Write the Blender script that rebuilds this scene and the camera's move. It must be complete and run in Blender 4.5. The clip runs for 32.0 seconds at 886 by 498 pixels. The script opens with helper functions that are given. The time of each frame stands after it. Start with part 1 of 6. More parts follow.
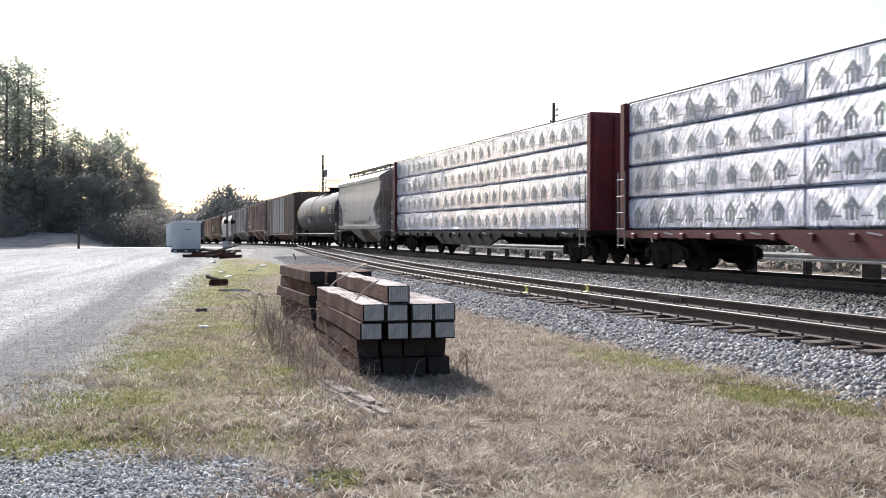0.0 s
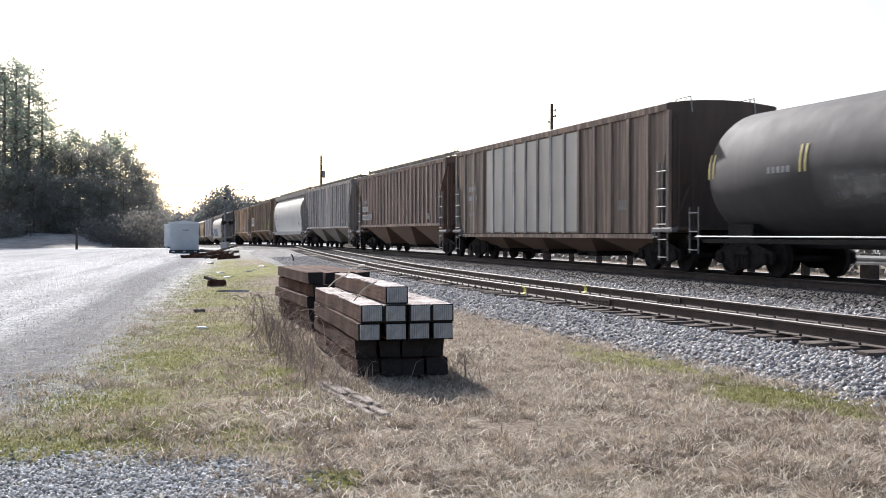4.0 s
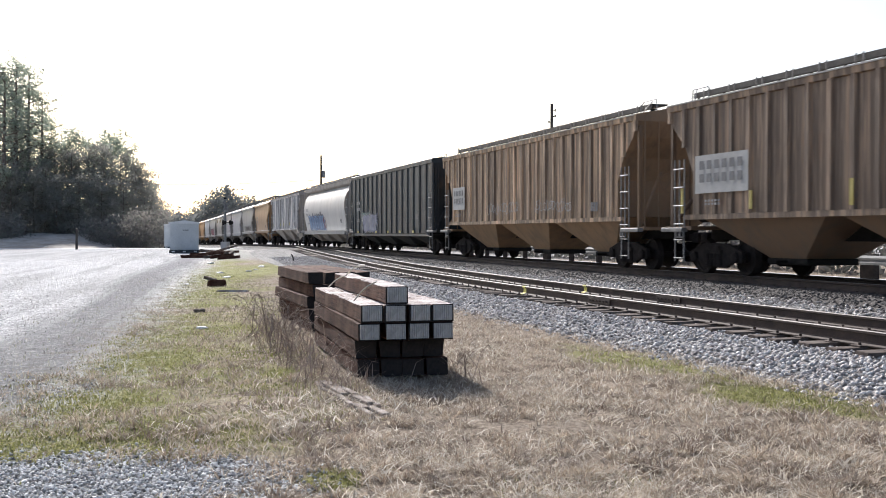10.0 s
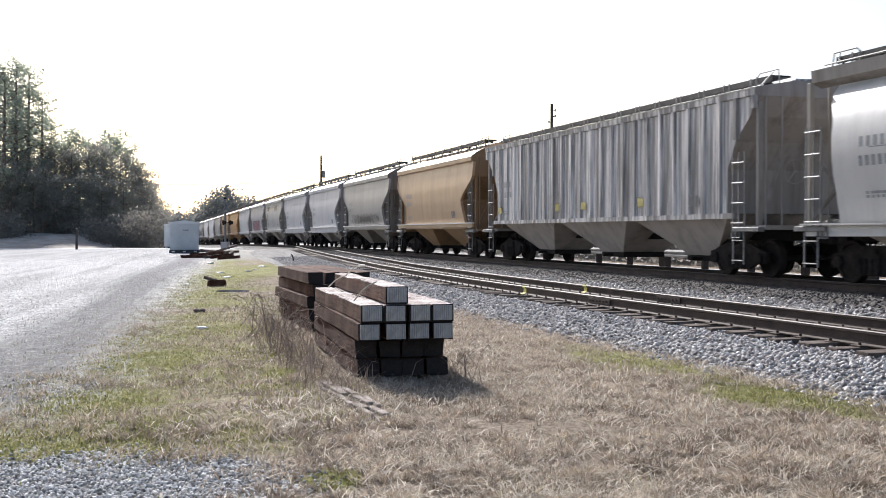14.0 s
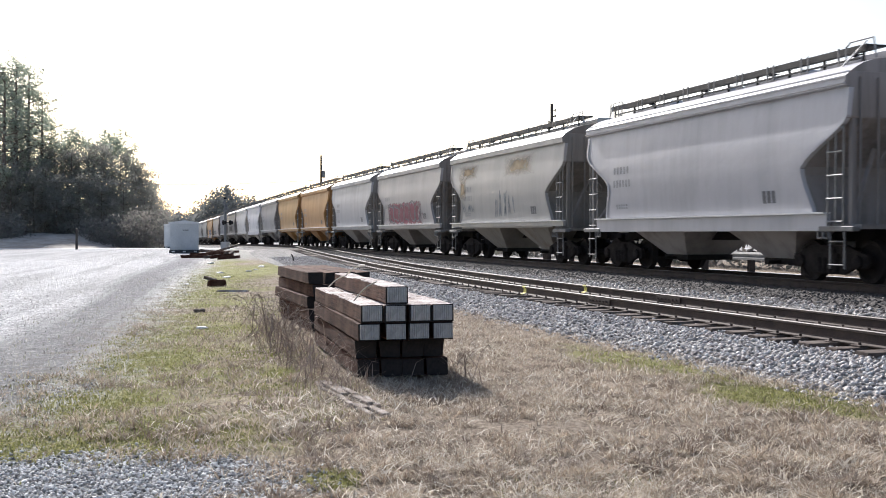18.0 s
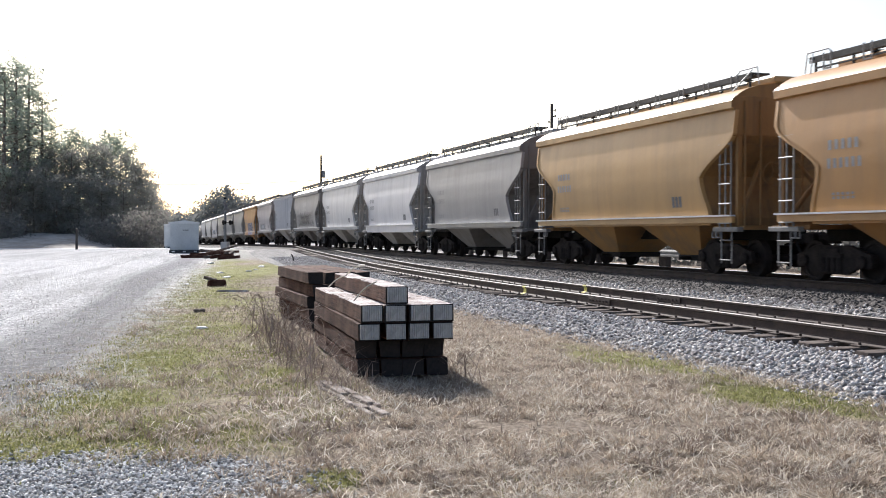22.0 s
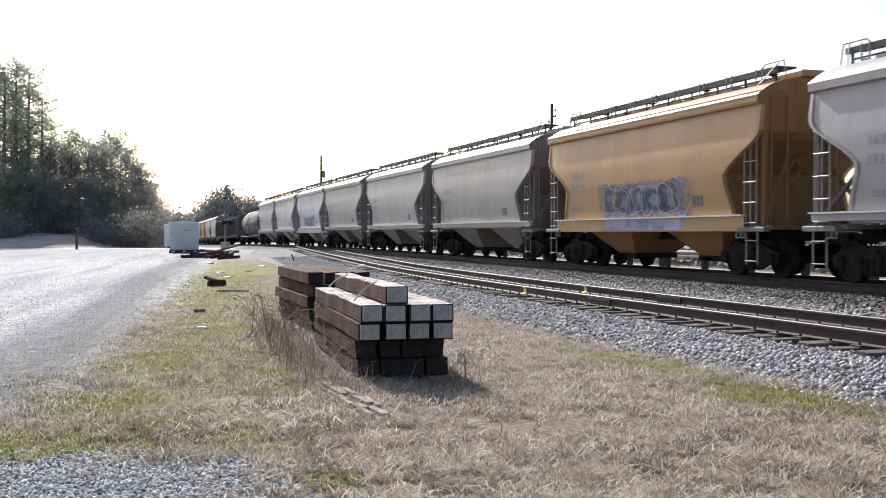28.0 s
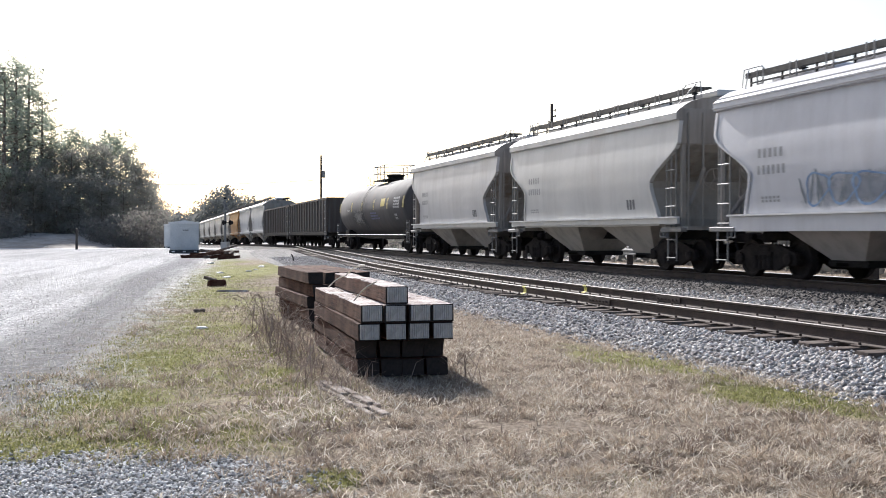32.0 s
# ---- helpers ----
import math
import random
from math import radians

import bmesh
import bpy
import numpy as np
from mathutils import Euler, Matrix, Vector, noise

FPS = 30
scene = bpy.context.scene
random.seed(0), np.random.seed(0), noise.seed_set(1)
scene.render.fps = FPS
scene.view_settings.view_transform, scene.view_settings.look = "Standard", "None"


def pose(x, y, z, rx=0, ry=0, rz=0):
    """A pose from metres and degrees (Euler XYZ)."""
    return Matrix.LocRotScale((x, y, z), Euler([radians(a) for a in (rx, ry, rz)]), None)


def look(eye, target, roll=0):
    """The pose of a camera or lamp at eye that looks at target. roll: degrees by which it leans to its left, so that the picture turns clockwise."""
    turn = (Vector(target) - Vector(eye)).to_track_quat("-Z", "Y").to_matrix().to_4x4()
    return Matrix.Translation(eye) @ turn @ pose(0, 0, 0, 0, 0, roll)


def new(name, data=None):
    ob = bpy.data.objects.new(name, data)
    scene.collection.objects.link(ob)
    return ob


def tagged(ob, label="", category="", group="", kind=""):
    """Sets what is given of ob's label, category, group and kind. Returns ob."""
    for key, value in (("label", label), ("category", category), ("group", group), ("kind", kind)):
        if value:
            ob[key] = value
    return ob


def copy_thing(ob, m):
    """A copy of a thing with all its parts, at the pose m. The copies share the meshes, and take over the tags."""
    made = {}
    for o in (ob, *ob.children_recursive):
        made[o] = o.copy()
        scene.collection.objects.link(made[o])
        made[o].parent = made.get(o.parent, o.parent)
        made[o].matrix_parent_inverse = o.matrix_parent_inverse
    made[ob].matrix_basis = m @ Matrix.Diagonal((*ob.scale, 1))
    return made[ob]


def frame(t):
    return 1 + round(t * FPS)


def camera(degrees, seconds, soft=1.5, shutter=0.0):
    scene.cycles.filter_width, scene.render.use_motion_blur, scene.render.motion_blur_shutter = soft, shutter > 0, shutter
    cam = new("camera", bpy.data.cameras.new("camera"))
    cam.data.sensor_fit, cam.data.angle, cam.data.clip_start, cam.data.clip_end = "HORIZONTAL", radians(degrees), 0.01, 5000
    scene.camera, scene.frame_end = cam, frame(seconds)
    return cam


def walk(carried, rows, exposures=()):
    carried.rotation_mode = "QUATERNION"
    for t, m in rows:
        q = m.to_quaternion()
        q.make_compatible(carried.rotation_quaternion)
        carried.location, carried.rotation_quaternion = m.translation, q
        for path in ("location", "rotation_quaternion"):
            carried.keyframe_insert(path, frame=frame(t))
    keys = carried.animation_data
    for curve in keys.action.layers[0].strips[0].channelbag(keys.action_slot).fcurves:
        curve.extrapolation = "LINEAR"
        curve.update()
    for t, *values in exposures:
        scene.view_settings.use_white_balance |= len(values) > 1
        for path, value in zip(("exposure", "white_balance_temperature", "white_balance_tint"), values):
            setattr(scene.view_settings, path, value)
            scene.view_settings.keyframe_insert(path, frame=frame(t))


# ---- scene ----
SECONDS = 32.0
cam = camera(44.64, SECONDS, soft=0.95, shutter=0.14)
EYE = (0.0, 0.0, 1.45)


def aim(dx, dy):
    """The camera's pose, turned by a few thousandths to the side and up."""
    return look(EYE, (dx * 100.0, 100.0, 1.45 - 1.466 + dy * 100.0))


walk(cam, [(0.0, aim(-0.0017, -0.0007)), (0.5, aim(-0.0009, -0.0005)), (1.0, aim(-0.0007, -0.0003)),
           (1.5, aim(0, 0)), (2.0, aim(0, 0)), (16.0, aim(0, 0)), (SECONDS, aim(0, 0))],
     exposures=[(0.0, 0.81, 6350, 12), (SECONDS, 0.81, 6350, 12)])

# ---- light: low winter sun ahead, a little to the left of the track, thin bright haze ----
SUN_AZ, SUN_EL = math.atan2(-0.345, 0.939), radians(31)
world = bpy.data.worlds.new("sky")
scene.world = world
world.use_nodes = True
wn, wl = world.node_tree.nodes, world.node_tree.links
sky = wn.new("ShaderNodeTexSky")
sky.sky_type, sky.sun_disc = "NISHITA", False
sky.sun_elevation, sky.sun_rotation = SUN_EL, SUN_AZ
sky.air_density, sky.dust_density, sky.ozone_density = 1.0, 2.6, 1.5
wl.new(sky.outputs["Color"], wn["Background"].inputs["Color"])
wn["Background"].inputs["Strength"].default_value = 0.10
sun = new("sun", bpy.data.lights.new("sun", "SUN"))
sun.data.energy, sun.data.angle, sun.data.color = 4.5, radians(0.6), (1.0, 0.975, 0.94)
sun_way = Vector((math.sin(SUN_AZ) * math.cos(SUN_EL), math.cos(SUN_AZ) * math.cos(SUN_EL), math.sin(SUN_EL)))
sun.matrix_world = look(sun_way * 60, (0, 0, 0))

# ---- the plan: the main line is a straight that bends a little and dips beyond the crossing ----
PHI = math.atan(589 / 1910)
CO, SI = math.cos(PHI), math.sin(PHI)
MAIN_D, RAIL_Z = 14.7, 0.472
BEND, BEND_A, BEND_B = 1.93e-4, 24.4, 70.0
SPEED = ((0, 15.521), (9, 15.414), (18, 15.333), (32, 15.215))


def dip(s):
    """How far the land has sunk at s metres up the line."""
    u = min(1.0, max(0.0, (s - 65) / 190))
    return 1.25 * u * u * (3 - 2 * u)


def shift(s):
    q = min(max(s, BEND_A), BEND_B) - BEND_A
    return BEND * q * q + max(0.0, s - BEND_B) * 2 * BEND * (BEND_B - BEND_A)


def plan(s, d, z=0.0):
    """World place of a point s metres up the line, d metres to the right of the camera, z over the ground."""
    return Vector((d * CO - s * SI, s * CO + d * SI, z - dip(s)))


def main_at(s, side=0.0, z=0.0):
    return plan(s, MAIN_D + shift(s) + side, z)


SIDING = ((-30, 10.0), (5, 9.68), (20, 9.64), (28, 9.85), (36, 10.3), (43, 10.8), (52, 11.55), (63, 12.45), (74, 13.5), (86, 14.75 + 0.2), (100, 14.95))


def lerp_table(table, s):
    if s <= table[0][0]:
        return table[0][1]
    for (a, p), (b, q) in zip(table, table[1:]):
        if s <= b:
            return p + (q - p) * (s - a) / (b - a)
    return table[-1][1]


def siding_d(s):
    return sum(lerp_table(SIDING, s + k) for k in (-5, -2.5, 0, 2.5, 5)) / 5


def siding_z(s):
    return 0.25 + 0.222 * min(1.0, max(0.0, (s - 40) / 45))


def siding_at(s, side=0.0, z=0.0):
    """z counts from the rail top."""
    return plan(s, siding_d(s) + side, siding_z(s) + z)


def gone(t):
    """Metres the train has run by t seconds."""
    total = 0.0
    for (a, p), (b, q) in zip(SPEED, SPEED[1:]):
        u = min(max(t, a), b) - a
        total += p * u + (q - p) * u * u / (2 * (b - a))
    return total


# ---- materials ----
class Nodes:
    """A small wrapper to write node materials in few lines."""

    def __init__(self, name):
        self.mat = bpy.data.materials.new(name)
        self.mat.use_nodes = True
        self.t = self.mat.node_tree
        self.bsdf = self.t.nodes["Principled BSDF"]

    def add(self, kind, **inputs):
        n = self.t.nodes.new(kind)
        for k, v in inputs.items():
            self.put(n, k, v)
        return n

    def put(self, n, key, v):
        sock = n.inputs[int(key[1:])] if key[0] == "i" and key[1:].isdigit() else n.inputs[key.replace("_", " ")]
        if isinstance(v, bpy.types.NodeSocket):
            self.t.links.new(v, sock)
        else:
            sock.default_value = v

    def coords(self, kind="Object", scale=(1, 1, 1)):
        tc = self.add("ShaderNodeTexCoord")
        m = self.add("ShaderNodeMapping", Vector=tc.outputs[kind])
        m.inputs["Scale"].default_value = scale
        return m.outputs["Vector"]

    def noise(self, vector, scale, detail=6.0, rough=0.6):
        return self.add("ShaderNodeTexNoise", Vector=vector, Scale=scale, Detail=detail, Roughness=rough).outputs["Fac"]

    def ramp(self, fac, *stops):
        n = self.add("ShaderNodeValToRGB", Fac=fac)
        e = n.color_ramp.elements
        while len(e) < len(stops):
            e.new(0.5)
        for el, (p, c) in zip(e, stops):
            el.position = p
            el.color = (*c, 1) if len(c) == 3 else c
        return n.outputs["Color"]

    def mask(self, fac, lo, hi):
        return self.ramp(fac, (lo, (0, 0, 0)), (hi, (1, 1, 1)))

    def mix(self, fac, a, b, how="MIX"):
        n = self.t.nodes.new("ShaderNodeMix")
        n.data_type, n.blend_type = "RGBA", how
        for i, v in ((0, fac), (6, a), (7, b)):
            if isinstance(v, bpy.types.NodeSocket):
                self.t.links.new(v, n.inputs[i])
            else:
                n.inputs[i].default_value = v if i == 0 else (*v, 1)
        return n.outputs[2]

    def math(self, op, a, b=0.0):
        n = self.t.nodes.new("ShaderNodeMath")
        n.operation = op
        for i, v in ((0, a), (1, b)):
            if isinstance(v, bpy.types.NodeSocket):
                self.t.links.new(v, n.inputs[i])
            else:
                n.inputs[i].default_value = v
        return n.outputs[0]

    def bump(self, height, strength=0.3, distance=0.02):
        n = self.add("ShaderNodeBump", Height=height, Strength=strength, Distance=distance)
        self.t.links.new(n.outputs["Normal"], self.bsdf.inputs["Normal"])

    def done(self, color, rough=0.8, metal=0.0, spec=0.5):
        self.put(self.bsdf, "Base Color", color if isinstance(color, bpy.types.NodeSocket) else (*color, 1))
        self.put(self.bsdf, "Roughness", rough)
        self.put(self.bsdf, "Metallic", metal)
        self.put(self.bsdf, "Specular IOR Level", spec)
        return self.mat


def plain(name, a, b, scale=6.0, rough=0.75, metal=0.0, grain=40.0, strength=0.25, spec=0.4, stretch=(1, 1, 1)):
    """Two tones mixed by coarse and fine noise, with fine relief."""
    n = Nodes(name)
    v = n.coords("Object", stretch)
    coarse, fine = n.noise(v, scale), n.noise(v, grain, 3.0)
    f = n.math("ADD", n.math("MULTIPLY", coarse, 0.65), n.math("MULTIPLY", fine, 0.35))
    n.bump(fine, strength, 0.01)
    return n.done(n.ramp(f, (0.36, a), (0.64, b)), rough, metal, spec)


def car_paint(name, rough=0.42, grime=(0.10, 0.085, 0.07), amount=0.55, tint=None, freq=2.4):
    """Weathered rolling-stock paint: the colour is the object's own, with runs, rust and road dust."""
    n = Nodes(name)
    info = n.add("ShaderNodeObjectInfo")
    base = info.outputs["Color"]
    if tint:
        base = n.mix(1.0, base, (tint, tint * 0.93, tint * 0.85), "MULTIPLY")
    tc = n.add("ShaderNodeTexCoord")
    off = n.add("ShaderNodeCombineXYZ", X=n.math("MULTIPLY", info.outputs["Random"], 90.0))
    vec = n.add("ShaderNodeVectorMath", i0=tc.outputs["Object"], i1=off.outputs["Vector"]).outputs["Vector"]
    m1 = n.add("ShaderNodeMapping", Vector=vec)
    m1.inputs["Scale"].default_value = (freq, freq, 0.2)
    m2 = n.add("ShaderNodeMapping", Vector=vec)
    m2.inputs["Scale"].default_value = (0.35, 0.35, 0.5)
    runs = n.noise(m1.outputs["Vector"], 1.0, 5.0, 0.65)
    cloud = n.noise(m2.outputs["Vector"], 1.3, 5.0, 0.6)
    fine = n.noise(vec, 30.0, 3.0)
    faded = n.mix(n.mask(cloud, 0.35, 0.7), base, n.mix(0.5, base, (1.35, 1.32, 1.28), "MULTIPLY"))
    c = n.mix(n.math("MULTIPLY", n.mask(runs, 0.45, 0.78), amount), faded, grime)
    patch = n.math("MULTIPLY", n.mask(cloud, 0.56, 0.74), n.mask(runs, 0.4, 0.7))
    c = n.mix(n.math("MULTIPLY", patch, amount), c, (0.20, 0.10, 0.05))
    if freq > 4:
        m3 = n.add("ShaderNodeMapping", Vector=vec)
        m3.inputs["Scale"].default_value = (6.0, 6.0, 0.22)
        drip = n.noise(m3.outputs["Vector"], 1.0, 4.0, 0.7)
        c = n.mix(n.math("MULTIPLY", n.mask(drip, 0.45, 0.57), 0.9), c, n.mix(0.75, c, (0.05, 0.03, 0.02)))
        c = n.mix(n.math("MULTIPLY", n.ramp(drip, (0.36, (1, 1, 1)), (0.49, (0, 0, 0))), 0.8), c, n.mix(1.0, c, (1.7, 1.6, 1.5), "MULTIPLY"))
    c = n.mix(n.math("MULTIPLY", fine, 0.25), c, n.mix(0.5, c, grime))
    n.bump(n.math("ADD", cloud, n.math("MULTIPLY", n.noise(m2.outputs["Vector"], 3.1, 2.0, 0.5), 0.5)), 0.24, 0.07)
    return n.done(c, n.math("ADD", n.math("MULTIPLY", runs, 0.25), rough - 0.1), 0.0, 0.5)


M = {}
M["paint"] = car_paint("weathered_car_paint", 0.41, (0.10, 0.09, 0.08), 0.24, None, 1.6)
M["bay_paint"] = car_paint("dusty_bay_paint", 0.8, (0.15, 0.135, 0.115), 0.65, 0.85)
M["tank_paint"] = car_paint("dull_tank_paint", 0.78, (0.03, 0.028, 0.026), 0.4)
M["paint_rusty"] = car_paint("rusty_car_paint", 0.6, (0.05, 0.034, 0.026), 1.0, None, 5.0)
M["paint_green"] = car_paint("chalky_dark_green_paint", 0.5, (0.085, 0.105, 0.11), 0.55, None, 5.0)
M["paint_sooty"] = car_paint("sooty_car_paint", 0.5, (0.07, 0.062, 0.058), 0.6, None, 5.0)
M["black_steel"] = plain("grimy_black_steel", (0.008, 0.007, 0.007), (0.024, 0.021, 0.019), 3.0, 0.8, 0.0, 25.0, 0.25, 0.2)
M["truck_steel"] = plain("oily_truck_steel", (0.015, 0.012, 0.012), (0.036, 0.030, 0.027), 5.0, 0.9, 0.0, 40.0, 0.25, 0.12)
M["wheel_steel"] = plain("worn_wheel_steel", (0.015, 0.012, 0.012), (0.038, 0.031, 0.028), 6.0, 0.8, 0.0, 40.0, 0.25, 0.15)
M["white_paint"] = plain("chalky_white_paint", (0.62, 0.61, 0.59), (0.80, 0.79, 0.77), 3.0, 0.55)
M["galvanised"] = plain("galvanised_grating", (0.16, 0.16, 0.16), (0.30, 0.30, 0.30), 8.0, 0.5, 0.4)
M["walk_steel"] = plain("dark_grating", (0.016, 0.016, 0.016), (0.045, 0.044, 0.043), 8.0, 0.6, 0.2)
M["dark_mark"] = plain("dark_stencil_paint", (0.10, 0.10, 0.105), (0.20, 0.20, 0.205), 7.0, 0.7)
M["faint_mark"] = plain("worn_stencil_paint", (0.22, 0.22, 0.225), (0.36, 0.36, 0.36), 9.0, 0.7)
M["pale_mark"] = plain("pale_stencil_paint", (0.36, 0.355, 0.345), (0.47, 0.465, 0.45), 5.0, 0.7)
M["yellow_mark"] = plain("yellow_reflector", (0.36, 0.29, 0.06), (0.50, 0.41, 0.12), 5.0, 0.5)
M["blue_spray"] = plain("blue_spray_paint", (0.10, 0.19, 0.36), (0.30, 0.42, 0.58), 3.5, 0.6)
M["violet_spray"] = plain("violet_spray_paint", (0.20, 0.20, 0.34), (0.50, 0.50, 0.62), 3.5, 0.6)
M["red_spray"] = plain("red_spray_paint", (0.13, 0.025, 0.04), (0.25, 0.08, 0.10), 3.5, 0.6)
M["navy_spray"] = plain("navy_spray_paint", (0.03, 0.03, 0.085), (0.10, 0.11, 0.20), 3.5, 0.6)
M["grey_spray"] = plain("grey_spray_paint", (0.13, 0.15, 0.17), (0.26, 0.29, 0.31), 3.5, 0.6)
M["maroon"] = plain("faded_maroon_paint", (0.085, 0.016, 0.02), (0.16, 0.035, 0.04), 1.2, 0.55, 0.0, 20.0)
M["rung"] = plain("worn_pale_rung", (0.26, 0.255, 0.25), (0.38, 0.375, 0.365), 6.0, 0.5)
# grime runs, and a dark tint that paints in the shade of the ends
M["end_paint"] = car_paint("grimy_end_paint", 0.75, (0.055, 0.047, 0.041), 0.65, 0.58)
M["stile"] = plain("scuffed_ladder_steel", (0.13, 0.125, 0.12), (0.24, 0.235, 0.23), 6.0, 0.6)
M["rail_side"] = plain("rusty_rail", (0.036, 0.024, 0.020), (0.075, 0.050, 0.040), 4.0, 0.75)
M["rail_top"] = plain("worn_rail_head", (0.085, 0.068, 0.06), (0.17, 0.145, 0.13), 6.0, 0.6, 0.15)
M["yellow_paint"] = plain("yellow_rail_paint", (0.58, 0.50, 0.12), (0.75, 0.68, 0.25), 8.0, 0.7)


def soft_paint(name, a, b, edge=0.16):
    """Thin sprayed paint or stain that fades out towards the rim of its patch, with broken edges."""
    n = Nodes(name)
    sep = n.add("ShaderNodeSeparateXYZ", Vector=n.coords("Generated"))
    v = n.coords("Object")
    rough = n.noise(v, 2.6, 5.0, 0.65)

    def inside(s):
        return n.math("SUBTRACT", 0.5, n.math("ABSOLUTE", n.math("SUBTRACT", s, 0.5)))

    rim = n.math("MINIMUM", inside(sep.outputs["X"]), inside(sep.outputs["Z"]))
    rim = n.math("ADD", rim, n.math("MULTIPLY", n.math("SUBTRACT", rough, 0.5), 0.45))
    n.put(n.bsdf, "Alpha", n.math("MULTIPLY", n.mask(rim, 0.02, 0.02 + edge), 0.92))
    return n.done(n.ramp(n.noise(v, 3.5, 4.0), (0.35, a), (0.65, b)), 0.6)


M["rust_stain"] = soft_paint("pale_rust_stain", (0.30, 0.20, 0.09), (0.42, 0.31, 0.17), 0.5)
M["dust_stain"] = soft_paint("pale_dust_stain", (0.15, 0.145, 0.14), (0.24, 0.235, 0.23), 0.4)
M["yellow_spot"] = soft_paint("faded_yellow_spot", (0.42, 0.36, 0.08), (0.5, 0.44, 0.14), 0.2)
M["soot_stain"] = soft_paint("dark_soot_stain", (0.06, 0.055, 0.05), (0.14, 0.13, 0.12), 0.5)
M["magenta_block"] = soft_paint("faded_magenta_spray", (0.20, 0.035, 0.06), (0.30, 0.085, 0.12), 0.10)
M["grey_block"] = soft_paint("faint_grey_spray", (0.22, 0.24, 0.28), (0.33, 0.35, 0.39), 0.4)
M["teal_block"] = soft_paint("faded_teal_spray", (0.055, 0.11, 0.11), (0.13, 0.20, 0.20), 0.2)
M["lilac_block"] = soft_paint("faded_lilac_spray", (0.14, 0.15, 0.24), (0.28, 0.29, 0.40), 0.12)
M["blue_block"] = soft_paint("sky_blue_spray", (0.15, 0.26, 0.46), (0.30, 0.42, 0.60), 0.08)


def tie_wood(name, lo, hi, grey):
    n = Nodes(name)
    v = n.coords("Object")
    m = n.add("ShaderNodeMapping", Vector=v)
    m.inputs["Scale"].default_value = (0.7, 14.0, 14.0)
    grain = n.noise(m.outputs["Vector"], 3.0, 5.0, 0.7)
    cloud = n.noise(v, 2.2, 4.0)
    rnd = n.add("ShaderNodeObjectInfo").outputs["Random"]
    c = n.ramp(grain, (0.35, lo), (0.66, hi))
    c = n.mix(n.mask(cloud, 0.48, 0.72), c, grey)
    c = n.mix(n.math("MULTIPLY", rnd, 0.35), c, lo)
    n.bump(n.math("ADD", grain, n.math("MULTIPLY", cloud, 0.8)), 0.7, 0.016)
    return n.done(c, 0.9, 0.0, 0.08)


M["tie_new"] = tie_wood("creosoted_timber", (0.025, 0.011, 0.008), (0.115, 0.050, 0.034), (0.15, 0.085, 0.062))
# bleached wood, lightened further to carry the sun's glare on the tops
M["tie_top"] = tie_wood("sun_bleached_timber", (0.13, 0.085, 0.07), (0.66, 0.60, 0.57), (0.76, 0.72, 0.69))
M["tie_old"] = tie_wood("weathered_grey_timber", (0.06, 0.046, 0.04), (0.17, 0.135, 0.115), (0.22, 0.19, 0.17))
M["rotten"] = tie_wood("rotten_pale_wood", (0.12, 0.095, 0.08), (0.40, 0.34, 0.29), (0.52, 0.46, 0.41))
# creosoted ends, blackened to include the shade on the stack's front
M["tie_end"] = plain("creosote_black_end_grain", (0.010, 0.008, 0.008), (0.028, 0.020, 0.017), 10.0, 0.8)
M["end_plate"] = plain("galvanised_end_plate", (0.36, 0.355, 0.35), (0.52, 0.515, 0.51), 9.0, 0.5, 0.2)


def lumber_wrap():
    """Glossy white film, creased on the slant; the shade in the creases is part of the colour."""
    n = Nodes("lumber_wrap_film")
    v = n.coords("Object")
    m = n.add("ShaderNodeMapping", Vector=v)
    m.inputs["Rotation"].default_value = (0, radians(52), 0)
    m.inputs["Scale"].default_value = (1, 1, 1)
    m2 = n.add("ShaderNodeMapping", Vector=m.outputs["Vector"])
    m2.inputs["Scale"].default_value = (0.7, 1.0, 13.0)
    m3 = n.add("ShaderNodeMapping", Vector=v)
    m3.inputs["Scale"].default_value = (10.0, 1.0, 1.1)
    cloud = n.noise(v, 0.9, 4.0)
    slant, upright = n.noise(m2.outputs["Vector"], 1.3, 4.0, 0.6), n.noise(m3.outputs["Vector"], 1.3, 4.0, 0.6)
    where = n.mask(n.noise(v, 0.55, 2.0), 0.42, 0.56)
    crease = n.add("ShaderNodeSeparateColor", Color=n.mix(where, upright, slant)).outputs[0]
    # crease shade painted dark blue, on top of the bump
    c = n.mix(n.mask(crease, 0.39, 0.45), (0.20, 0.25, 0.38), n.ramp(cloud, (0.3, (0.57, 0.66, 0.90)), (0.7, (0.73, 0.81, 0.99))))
    n.bump(n.math("ADD", crease, n.math("MULTIPLY", cloud, 0.6)), 1.0, 0.28)
    n.put(n.bsdf, "Coat Weight", 0.8)
    n.put(n.bsdf, "Coat Roughness", 0.12)
    return n.done(c, 0.25, 0.0, 0.9)


M["wrap"] = lumber_wrap()
M["wrap_print"] = plain("dull_teal_print", (0.12, 0.155, 0.175), (0.30, 0.36, 0.40), 14.0, 0.35)
M["wrap_seam"] = plain("dark_dunnage_gap", (0.05, 0.045, 0.05), (0.12, 0.11, 0.12), 6.0, 0.8)


